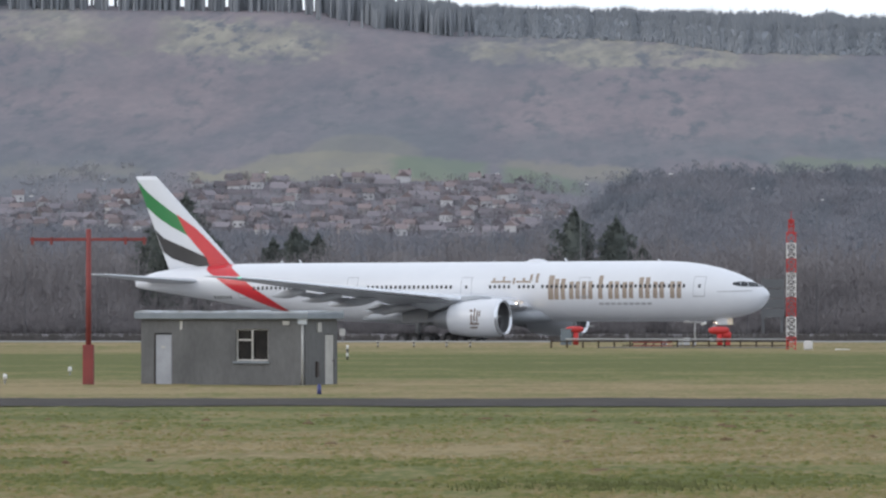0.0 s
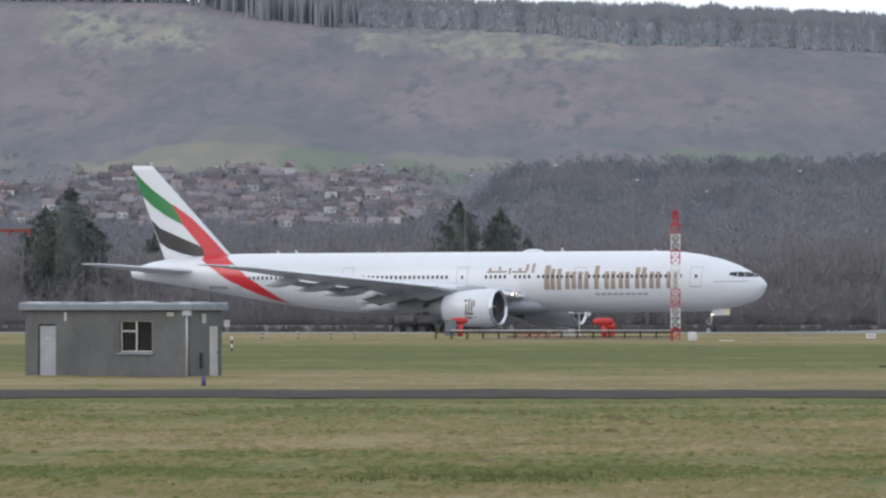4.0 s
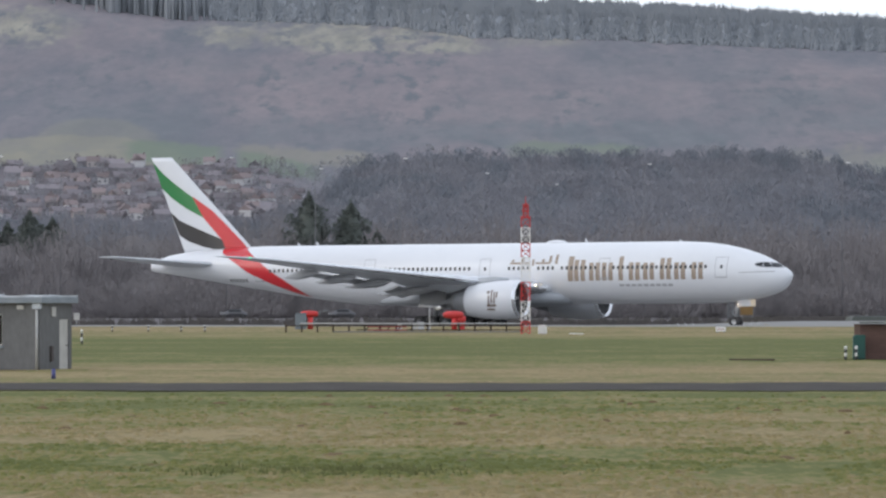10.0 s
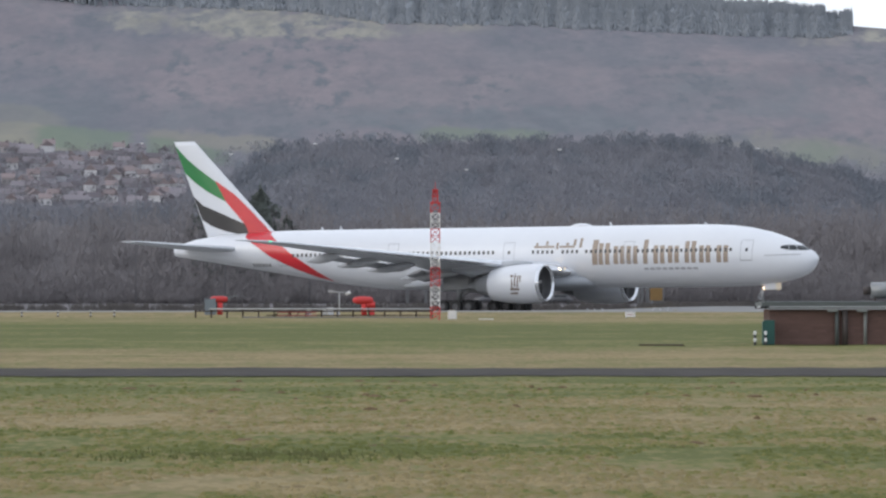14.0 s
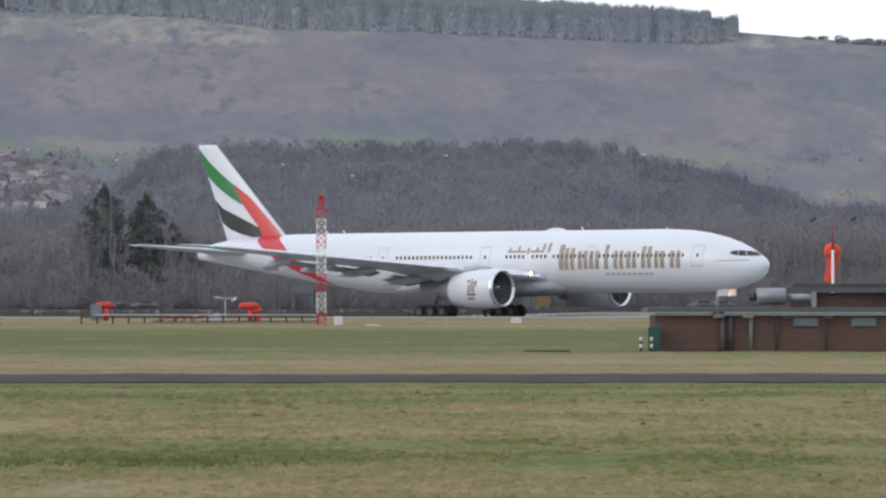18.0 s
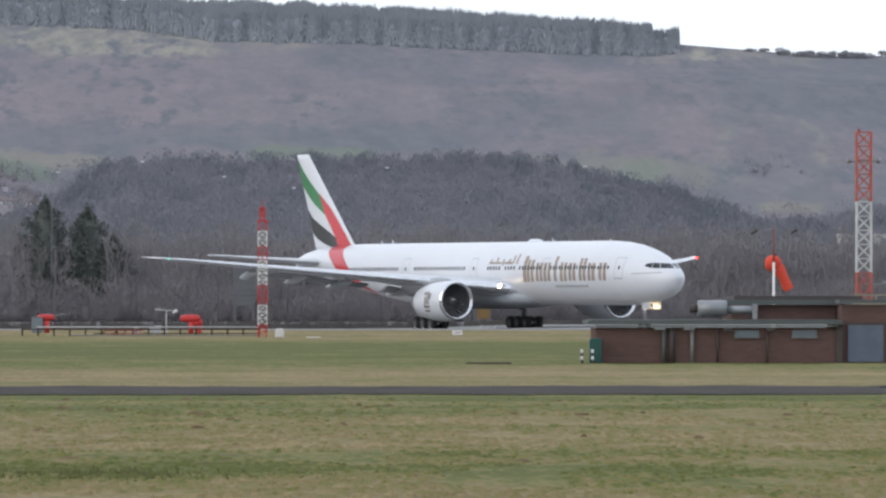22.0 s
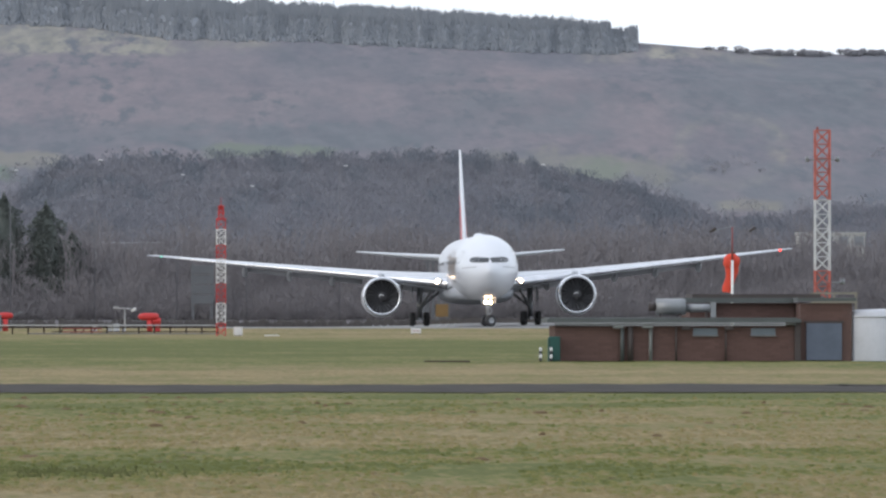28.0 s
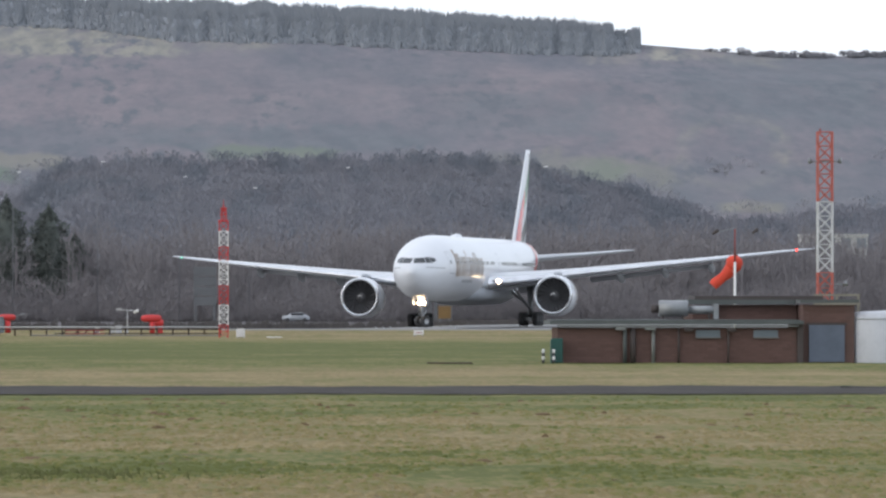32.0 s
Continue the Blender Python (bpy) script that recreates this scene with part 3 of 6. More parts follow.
def build_hill():
    us = np.concatenate([np.arange(-3000, -1500, 30), np.arange(-1500, 1300, 5), np.arange(1300, 2600, 30)])
    ss = np.concatenate([np.linspace(0, 0.28, 30), np.linspace(0.284, 1, 170)])
    verts = [hill_point(float(u), float(s)) for s in ss for u in us]
    last = verts[-len(us):]
    verts += [Vector((p.x * 1.02, 4930, -5)) for p in last]
    k = len(us)
    faces = [(j * k + i, j * k + i + 1, (j + 1) * k + i + 1, (j + 1) * k + i) for j in range(len(ss)) for i in range(k - 1)]
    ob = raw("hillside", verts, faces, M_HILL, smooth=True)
    n = len(verts)
    u = np.array([p.x * RUN / p.y for p in verts])
    r = np.array([(p.z - 3.09) * RUN / p.y for p in verts])
    coarse = np.array([noise.noise((a * 0.02, c * 0.035, 1)) for a, c in zip(u, r)])
    fine = np.array([noise.noise((a * 0.07, c * 0.11, 6)) for a, c in zip(u, r)])
    weights = np.zeros((n, 4))
    for kind, u0, u1, a0, b0, a1, b1, rag, soft, w in COVER:
        q = (u - u0) / (u1 - u0)
        qc = np.clip(q, 0, 1)
        lo, hi = a0 + (a1 - a0) * qc, b0 + (b1 - b0) * qc
        j = rag * (coarse * 1.1 + fine * 0.7)
        across = ramp01((np.minimum(u - u0, u1 - u) + 2 * j) / (3 * soft + 12))
        up = ramp01(((hi - lo) / 2 - np.abs(r + j - (lo + hi) / 2)) / soft + 0.5)
        weights[:, kind] = np.maximum(weights[:, kind], w * across * up)
    # the domed pasture above the town
    dome = 1 - ((u + 800) / 215) ** 2 - ((r - 232) / 58) ** 2
    weights[:, 0] = np.maximum(weights[:, 0], 0.7 * ramp01(dome * 5 + 0.5 * coarse + 0.4 * fine) * (r > 232))
    arch = 1 - ((u - 905) / 110) ** 2 - ((r - 262) / 74) ** 2
    knoll = 1 - ((u + 760) / 120) ** 2 - ((r - 268) / 52) ** 2
    weights[:, 0] = np.maximum(weights[:, 0], 0.35 * ramp01(knoll * 4 + 0.4 * coarse + 0.3 * fine) * (r > 268))
    weights[:, 2] = np.maximum(weights[:, 2], 0.85 * ramp01(arch * 3 + 0.4 * coarse + 0.4 * fine) * ramp01(1 - arch * 1.6))
    weights[:, 3] = np.maximum(weights[:, 3], ramp01(coarse * 1.1 + fine * 0.9 - 0.12) * 0.5)
    col = ob.data.attributes.new("cover", "FLOAT_COLOR", "POINT")
    col.data.foreach_set("color", weights.astype(np.float32).ravel())
    tagged(ob, "long hillside of purple-brown winter heather with pale pasture, greyed by painted haze", "hill", kind="structure")


build_hill()


def cone_tree(verts, faces, p, h, r, rng):
    """A slim fir: a ragged four-sided spire."""
    b = len(verts)
    for z, t in ((-0.1, 1.0), (0.55, 0.85)):
        for i in range(4):
            a = 1.5708 * i + rng.random() * 0.9
            q = r * t * (0.7 + 0.6 * rng.random())
            verts.append((p.x + q * math.cos(a), p.y + q * math.sin(a), p.z + h * (z + 0.1 * rng.random())))
    verts.append((p.x + 0.3 * (rng.random() - 0.5), p.y, p.z + h))
    faces += [(b + i, b + (i + 1) % 4, b + 4 + (i + 1) % 4, b + 4 + i) for i in range(4)]
    faces += [(b + 4 + i, b + 4 + (i + 1) % 4, b + 8) for i in range(4)]


FIR_LOW = ((-1750, 0.95), (-840, 0.95), (-600, 0.945), (-391, 0.955), (-250, 0.944), (-91, 0.878), (168, 0.9), (259, 0.88), (609, 0.925), (737, 0.945))


def fir_height(u):
    return 14.2 * (1 + 0.2 * noise.noise((u * 0.022, 0, 9))) * (0.72 if u > 690 else 1.0)


def build_plantation():
    rng = np.random.default_rng(7)
    verts, faces = [], []
    for i in range(52000):
        u = -1750 + 2488 * rng.random()
        lump = noise.noise((u * 0.012, 0, 1))
        s = 0.862 + 0.141 * rng.random()
        edge = interp(u, FIR_LOW) + 0.008 * lump + 0.014 * noise.noise((u * 0.05, 3, 1))
        low = edge + 0.006 * rng.normal()
        if s < low:
            continue
        if u < -560:                                       # thinner wood with gaps towards the far end
            if noise.noise((u * (0.02 if u > -840 else 0.07), s * 30, 4)) > (0.05 if u > -840 else 0.2) or (u < -840 and (s < 0.97 or rng.random() < 0.72)):
                continue
            h = (17.6 + 2.0 * rng.random()) * (1 + 0.2 * noise.noise((u * 0.022, 0, 9)) + 0.1 * noise.noise((u * 0.09, s * 40, 2)))
        else:
            h = fir_height(u) * max(0.0, min(1.0, (s - edge) / 0.035)) + 2.2 + 2.4 * rng.random() + 1.2 * noise.noise((u * 0.09, s * 40, 2))
        if rng.random() < 0.04:
            h *= 1.1
        cone_tree(verts, faces, hill_point(u, s), h, 0.75 + 0.6 * rng.random(), rng)
    us, rows = list(range(-560, 738, 4)), (0.0, 0.004, 0.01, 0.018, 0.03, 0.05, 0.08, 0.11)
    b = len(verts)
    for u in us:                                            # closed growth between the spires
        low = interp(u, FIR_LOW) + 0.008 * noise.noise((u * 0.012, 0, 1)) + 0.014 * noise.noise((u * 0.05, 3, 1))
        for q in rows:
            s = min(1.0, low + q)
            h = fir_height(u) * min(1.0, q / 0.035) + 0.8 * rng.random()
            p = hill_point(u, s)
            verts.append((p.x, p.y, p.z + h - 0.6))
    k = len(rows)
    faces += [(b + i * k + j, b + (i + 1) * k + j, b + (i + 1) * k + j + 1, b + i * k + j + 1) for i in range(len(us) - 1) for j in range(k - 1)]
    tagged(raw("fir_plantation", verts, faces, M_FIR), "fir plantation along the hill's ridge, paled by painted haze", "forest", kind="stuff")


def puff(out, p, w, h, rng, n, size, long=1.6, base=0.1, thin=0.5, sway=0.6, up=0.75):
    """A rounded bare crown: many small twig scraps at all angles inside a dome."""
    v = rng.normal(size=(n, 3))
    v /= np.linalg.norm(v, axis=1)[:, None]
    v *= (0.45 + 0.55 * rng.random(n) ** 0.6)[:, None]
    c = np.column_stack([p[0] + w * v[:, 0], p[1] + w * v[:, 1], p[2] + h * (base + (1 - base) * (0.5 + 0.5 * v[:, 2]))])
    a = rng.normal(size=(n, 3)) * sway
    a[:, 2] += up
    a[:, :2] += 0.4 * v[:, :2]
    b = rng.normal(size=(n, 3))
    s = size * (0.5 + rng.random(n))[:, None]
    a = a / np.linalg.norm(a, axis=1)[:, None] * s * long
    b = b / np.linalg.norm(b, axis=1)[:, None] * s * thin
    out.append(np.stack([c - a - b, c - a + b, c + a + 0.4 * b, c + a - 0.4 * b], axis=1))


def raw_cards(name, out, material, parent=None):
    v = np.concatenate(out).reshape(-1, 3)
    return raw(name, v.tolist(), np.arange(len(v)).reshape(-1, 4).tolist(), material, parent)


def clump(verts, faces, p, w, h, rng, n, slim=1.0):
    """A low thicket: slender upward slivers round a few stems."""
    for i in range(n):
        a, q = rng.random() * 6.283, math.sqrt(rng.random()) * w
        t = rng.random()
        top = h * math.sqrt(max(0.05, 1 - 0.8 * (q / w) ** 2)) * (0.72 + 0.28 * t)
        x, y = p.x + q * math.cos(a), p.y + q * math.sin(a)
        ww = w * (0.08 + 0.16 * rng.random()) * slim
        b = len(verts)
        lx = (rng.random() - 0.5) * w * 0.5
        verts += [(x - ww, y, p.z + top * 0.15), (x + ww, y, p.z + top * 0.2), (x + lx + ww * 0.4, y, p.z + top), (x + lx - ww * 0.5, y, p.z + top * 0.93)]
        faces.append((b, b + 1, b + 2, b + 3))


SPUR_TOP = ((-1800, 158), (-1350, 160), (-1100, 150), (-800, 146), (-600, 140), (-470, 146), (-400, 185), (-340, 214), (-285, 250), (-230, 262), (0, 264), (200, 268), (400, 265), (520, 258), (620, 236), (710, 208), (830, 180), (862, 154), (1008, 152), (1060, 174), (1300, 175), (1700, 170))


def build_spur():
    """A nearer wooded rise before the hill: its own slope and bare trees."""
    us, verts, faces = np.arange(-1780, 1700, 20), [], []
    dists = (2400, 2520, 2680, 2850, 3000, 3300)
    frac = (0.0, 0.3, 0.62, 0.86, 0.93, 0.4)
    for d, q in zip(dists, frac):
        for u in us:
            top = interp(float(u), SPUR_TOP) - 32
            verts.append(Vector((float(u) * d / RUN, d, 3.09 + (30 + (top - 30) * q) * d / RUN + 1.5 * noise.noise((u * 0.02, d * 0.01, 0)))))
    k = len(us)
    for j in range(len(dists) - 1):
        for i in range(k - 1):
            a = j * k + i
            faces.append((a, a + 1, a + k + 1, a + k))
    tagged(raw("wooded_rise", verts, faces, M_BANK, smooth=True), "low rise covered in bare winter wood", "hill", kind="structure")
    rng = np.random.default_rng(11)
    us, ds = np.arange(-1780, 1660, 7.0), np.arange(2392, 3060, 7.0)
    fr = np.interp(ds, dists, frac)
    top = np.interp(us, [p[0] for p in SPUR_TOP], [p[1] for p in SPUR_TOP]) - 32
    base = 3.09 + (30 + (top[None, :] - 30) * fr[:, None]) * ds[:, None] / RUN
    xs = us[None, :] * ds[:, None] / RUN
    canopy = np.array([[3.2 + 1.4 * noise.noise((u * 0.03, d * 0.012, 3)) + 0.7 * noise.noise((u * 0.09, d * 0.05, 8)) for u in us] for d in ds])
    out, dark = [], []
    for i in range(7000):
        u, d = -1780 + 3430 * rng.random() ** 0.8, 2400 + 640 * rng.random() ** 0.85
        w, h = 2.0 + 2.8 * rng.random() ** 1.5, 7.2 + 3.6 * rng.random() ** 1.6 + 1.8 * noise.noise((u * 0.02, d * 0.01, 6))
        pine = noise.noise((u * 0.011, d * 0.006, 12)) + 0.25 * rng.random() > 0.33
        if noise.noise((u * 0.015, d * 0.008, 3)) > 0.25:
            h *= 0.8
        z = 3.09 + (30 + (interp(u, SPUR_TOP) - 62) * interp(d, tuple(zip(dists, frac)))) * d / RUN
        puff(dark if pine else out, (u * d / RUN, d, z + h * 0.3), w, h * 0.72, rng, 62, 0.33, 1.5, thin=0.55, sway=0.28, up=1.0)
    for i in range(110):                                    # single tall trees that stand out on the crest
        u, d = -330 + 1080 * rng.random(), 2900 + 90 * rng.random()
        h, w = 10 + 3.5 * rng.random(), 2.4 + 2.6 * rng.random()
        z = 3.09 + (30 + (interp(u, SPUR_TOP) - 62) * interp(d, tuple(zip(dists, frac)))) * d / RUN
        puff(dark, (u * d / RUN, d, z + h * 0.25), w, h * 0.78, rng, 170, 0.33, 1.5, thin=0.55, sway=0.3, up=1.0)
    k = len(us)
    verts = np.stack([xs, np.broadcast_to(ds[:, None], xs.shape), base + canopy], axis=2).reshape(-1, 3).tolist()
    faces = [(j * k + i, j * k + i + 1, (j + 1) * k + i + 1, (j + 1) * k + i) for j in range(len(ds) - 1) for i in range(k - 1)]
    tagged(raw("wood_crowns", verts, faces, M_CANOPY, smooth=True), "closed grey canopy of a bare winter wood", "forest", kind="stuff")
    tagged(raw_cards("pine_clumps", dark, M_PINE), "pine clumps among the bare wood, paled by painted haze", "forest", kind="stuff")
    tagged(raw_cards("bare_wood", out, M_SPUR), "bare winter wood on a low rise, blue-grey with painted haze", "forest", kind="stuff")


def build_scrub():
    rng = np.random.default_rng(5)
    out = []
    for i in range(3600):
        u, s = -1700 + 3200 * rng.random(), 0.04 + 0.34 * rng.random()
        if noise.noise((u * 0.006, s * 9, 5)) < 0.2 and not (s < 0.33 and u < -300):
            continue
        if -1000 < u < -360 and s > 0.3:
            continue
        p = hill_point(u, s)
        if rng.random() < 0.35:
            continue
        puff(out, p, 2.2 + 3.5 * rng.random(), (3 + 4 * rng.random()) * (1.4 if s < 0.3 else 0.8), rng, 40, 0.4, 1.8, thin=0.55)
    for i in range(120):                                    # trees on the open ridge
        u = 860 + 520 * rng.random() ** 0.8
        puff(out, hill_point(u, 0.98 + 0.02 * rng.random()), 2 + 3 * rng.random(), 2.0 + 2.5 * rng.random(), rng, 150, 0.5, 1.3, thin=0.6)
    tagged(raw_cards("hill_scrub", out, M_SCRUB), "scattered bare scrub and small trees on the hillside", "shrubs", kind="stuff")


build_plantation()
build_spur()
build_scrub()

WOOD_TOP = ((-1700, 14), (-1250, 15), (-1000, 14), (-700, 15), (-300, 15.5), (0, 15), (400, 15.5), (800, 15.5), (1200, 14.5), (1700, 14.5))


def build_near_wood():
    """The bare wood beyond the airfield: trunks, twigs and an undergrowth bank."""
    rng = np.random.default_rng(21)
    verts, faces = [], []
    us = np.arange(-2200, 2100, 14)
    for d, z0 in ((1058, 0.0), (1060, 2.6), (1068, 5.5), (1085, 8.6), (1110, 11.5), (1180, 9)):
        for u in us:
            verts.append((float(u) * d / RUN, d, z0 * (1 + 0.28 * noise.noise((u * 0.02, d * 0.05, 0)) + 0.12 * noise.noise((u * 0.11, d, 2))) - 0.3))
    k = len(us)
    for j in range(5):
        for i in range(k - 1):
            a = j * k + i
            faces.append((a, a + 1, a + k + 1, a + k))
    tagged(raw("undergrowth_bank", verts, faces, M_BANK, smooth=True), "dark brown undergrowth beneath the bare wood", "shrubs", kind="stuff")
    verts, faces = [], []
    out = []
    for i in range(1250):
        u, d = -2000 + 3800 * rng.random(), 1056 + 75 * rng.random()
        h = interp(u, WOOD_TOP) * (0.72 + 0.36 * rng.random()) * (1 + 0.2 * noise.noise((u * 0.012, 0, 8)))
        x, cw = u * d / RUN, 1.6 + 2.4 * rng.random()
        w, b = 0.1 + 0.1 * rng.random(), len(verts)
        verts += [(x - w, d, -0.5), (x + w, d, -0.5), (x + w * 0.3, d, h * 0.85), (x - w * 0.3, d, h * 0.85)]
        faces.append((b, b + 1, b + 2, b + 3))
        for k in range(5):                                  # limbs
            a, zz = rng.random() * 6.283, h * (0.3 + 0.35 * rng.random())
            b = len(verts)
            tx, ty, tz = x + cw * 0.6 * math.cos(a), d + cw * 0.6 * math.sin(a), zz + h * 0.3
            verts += [(x - 0.06, d, zz), (x + 0.06, d, zz), (tx + 0.02, ty, tz), (tx - 0.02, ty, tz)]
            faces.append((b, b + 1, b + 2, b + 3))
        puff(out, (x, d, h * 0.22), cw, h * 0.8, rng, 150, 0.165, 3.0, thin=0.28, sway=0.4, up=0.85)
    for i in range(1500):                                   # low thorn and bramble in front
        u, d = -2000 + 3800 * rng.random(), 1044 + 16 * rng.random()
        puff(out, (u * d / RUN, d, -0.3), 1.0 + 1.8 * rng.random(), 1.6 + 2.8 * rng.random(), rng, 90, 0.12, 2.6, thin=0.24, sway=0.4, up=0.85)
    for i in range(1500):                                   # thicket on the bank
        u, d = -2000 + 3800 * rng.random(), 1058 + 20 * rng.random()
        z = interp(d, ((1058, 0), (1060, 2), (1068, 5), (1085, 8))) - 0.6
        puff(out, (u * d / RUN, d, z), 1.2 + 1.6 * rng.random(), 2.0 + 2.6 * rng.random(), rng, 90, 0.13, 2.6, thin=0.24, sway=0.4, up=0.85)
    for i in range(750):                                    # taller thorn that closes the foot of the wood
        u, d = -2000 + 3800 * rng.random(), 1046 + 12 * rng.random()
        puff(out, (u * d / RUN, d, -0.3), 1.4 + 1.8 * rng.random(), 4.0 + 4.5 * rng.random(), rng, 110, 0.16, 2.6, thin=0.26, sway=0.4, up=0.85)
    tagged(raw_cards("twigs", out, M_TWIG), "haze of fine brown twigs on the leafless trees", "forest", kind="stuff")
    tagged(raw("bare_trees", verts, faces, M_TWIG), "brown leafless trees in a dense winter wood", "forest", kind="stuff")


build_near_wood()


def build_hedge():
    rng = np.random.default_rng(41)
    verts, faces = [], []
    for i in range(1500):
        u, d = -2000 + 3800 * rng.random(), 744 + 12 * rng.random()
        x = u * d / RUN
        clump(verts, faces, Vector((x, d, ground_z(x, d) - 0.05)), 0.3 + 0.4 * rng.random(), 0.75 + 0.5 * rng.random() - min(0.3, ground_z(x, d)), rng, 16, 0.5)
    tagged(raw("low_hedge", verts, faces, M_HEDGE), "low dark hedge behind the taxiway", "hedge", kind="stuff")


build_hedge()


def conifer(u, d, height, width, seed):
    rng = np.random.default_rng(seed)
    t = thing("conifer", pose(u * d / RUN, d, 0), "dark green conifer standing above the bare wood", "tree", "conifers at the airfield's edge")
    part("trunk", rodded((0, 0, -0.3), (0, 0, height * 0.96), 0.28, 0.04, 8), M_BARK, t)
    profile = ((0.0, 0.7), (0.35, 0.95), (0.6, 1.0), (0.78, 0.86), (0.88, 0.55), (0.94, 0.26), (1.0, 0.04))
    bm = bmesh.new()                                        # dense inner growth
    loft(bm, [[(0.55 * width * interp(q, profile) * (1 + 0.25 * noise.noise((k * 0.9, q * 9, seed))) * math.cos(k * 0.5236), 0.55 * width * interp(q, profile) * math.sin(k * 0.5236), height * (0.05 + 0.9 * q)) for k in range(12)] for q in (0, 0.15, 0.3, 0.45, 0.6, 0.72, 0.84, 0.94)])
    part("inner_growth", bm, M_NEEDLE, t)
    out = []
    for i in range(64):                                     # boughs, each a mass of needles with an uneven reach
        q = (i + rng.random()) / 64
        a, reach = i * 2.4 + rng.random(), width * interp(q, profile) * (0.5 + 0.7 * rng.random())
        z = height * (0.06 + 0.9 * q)
        for f in (0.5, 0.9):
            r = (0.3 + 0.42 * width * interp(q, profile)) * (1.1 - 0.45 * f)
            puff(out, (reach * f * math.cos(a), reach * f * math.sin(a), z - 0.5 * r), r, r * 1.25, rng, int(40 + 70 * (1 - q)), 0.2, 1.3, 0.0, sway=0.9, up=0.3)
    puff(out, (0, 0, height * 0.88), 0.3, height * 0.14, rng, 60, 0.14, 1.6, 0.0)
    raw_cards("crown", out, M_NEEDLE, t)
    return t


for i, (u, d, h, w) in enumerate(((-1074, 1000, 20.8, 5.0), (-1036, 1010, 15.5, 4.2), (-1118, 1005, 17.5, 4.6), (-384, 1000, 18.4, 4.4), (-309, 1000, 17.2, 3.9), (-262, 1010, 12.8, 3.0),
                                  (-878, 1040, 16.2, 3.4), (-838, 1045, 15.2, 3.3), (-918, 1045, 14.4, 3.3))):
    conifer(u, d + 62, h * 1.06, w * 0.9, 30 + i)


# ---- the town on the hill's foot ----
def build_house(m, w, dd, hh, label, walls, tiles):
    t = thing("house", m, label, "house", "houses of the town below the hill")
    part("wall", boxed(-w / 2, w / 2, -dd / 2, dd / 2, -4, hh), walls, t)
    bm = bmesh.new()
    r = hh + dd * 0.42
    v = [bm.verts.new(p) for p in ((-w / 2 - 0.4, -dd / 2 - 0.4, hh - 0.1), (w / 2 + 0.4, -dd / 2 - 0.4, hh - 0.1), (w / 2 + 0.4, dd / 2 + 0.4, hh - 0.1), (-w / 2 - 0.4, dd / 2 + 0.4, hh - 0.1), (-w / 2 - 0.4, 0, r), (w / 2 + 0.4, 0, r))]
    for q in ((0, 1, 5, 4), (2, 3, 4, 5), (0, 4, 3), (1, 2, 5), (0, 3, 2, 1)):
        bm.faces.new([v[i] for i in q])
    roof = part("roof", bm, tiles, t)
    part("chimney", boxed(w * 0.3, w * 0.3 + 0.9, -0.5, 0.5, r - 1.2, r + 0.7), tiles, roof)
    for x in (-w * 0.28, w * 0.22):
        for z in (hh * 0.3,):
            part("window", boxed(x - 0.7, x + 0.7, -dd / 2 - 0.06, -dd / 2 + 0.1, z, z + 1.2), M_HOUSEPANE, t)
    return t


def build_town():
    rng = np.random.default_rng(17)
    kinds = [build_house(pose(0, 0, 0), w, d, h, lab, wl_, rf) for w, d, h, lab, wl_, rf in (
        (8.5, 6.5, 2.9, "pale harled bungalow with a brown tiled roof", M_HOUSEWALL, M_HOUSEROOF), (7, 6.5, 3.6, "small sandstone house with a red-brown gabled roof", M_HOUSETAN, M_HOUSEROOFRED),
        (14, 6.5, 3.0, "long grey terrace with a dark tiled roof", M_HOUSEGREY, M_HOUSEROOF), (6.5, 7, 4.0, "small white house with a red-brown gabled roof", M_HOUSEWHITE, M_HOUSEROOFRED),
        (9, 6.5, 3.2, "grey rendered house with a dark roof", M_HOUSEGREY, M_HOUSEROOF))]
    first = True
    places = []
    for row in range(15):
        s = 0.15 + 0.0114 * row + 0.003 * (row % 2)
        u = -1480 + rng.random() * 40
        while u < -395 - row * 8 + 40 * (rng.random() - 0.5):
            u += 18 + 40 * rng.random()
            if rng.random() < 0.22 or noise.noise((u * 0.01, row, 0)) < -0.3 or (u < -1060 and row > 7 + 3 * rng.random()):
                continue
            places.append((u, s + 0.012 * (rng.random() - 0.5)))
    out = []
    for i in range(520):                                    # gardens and street trees between the houses
        u, s = -1480 + 1080 * rng.random(), 0.14 + 0.18 * rng.random()
        if noise.noise((u * 0.012, s * 30, 9)) > -0.25 and not (u < -1060 and s > 0.25):
            puff(out, hill_point(u, s), 2.0 + 2.5 * rng.random(), 4 + 4 * rng.random(), rng, 60, 0.4, 2.0, thin=0.3, sway=0.4, up=0.9)
    tagged(raw_cards("garden_trees", out, M_GARDEN), "bare brown trees and hedges between the houses", "trees", kind="stuff")
    for i, (u, s) in enumerate(places):
        p = hill_point(u, s)
        m = pose(p.x, p.y, p.z - 0.5, 0, 0, float(rng.choice([0, 4, 10, -14, 35, 88, 97]) + rng.normal(0, 6)))
        k = kinds[int(rng.choice([0, 0, 1, 2, 2, 3, 3, 4]))]
        if i < 5:
            kinds[i].matrix_world = m
        else:
            copy_thing(k, m)


build_town()

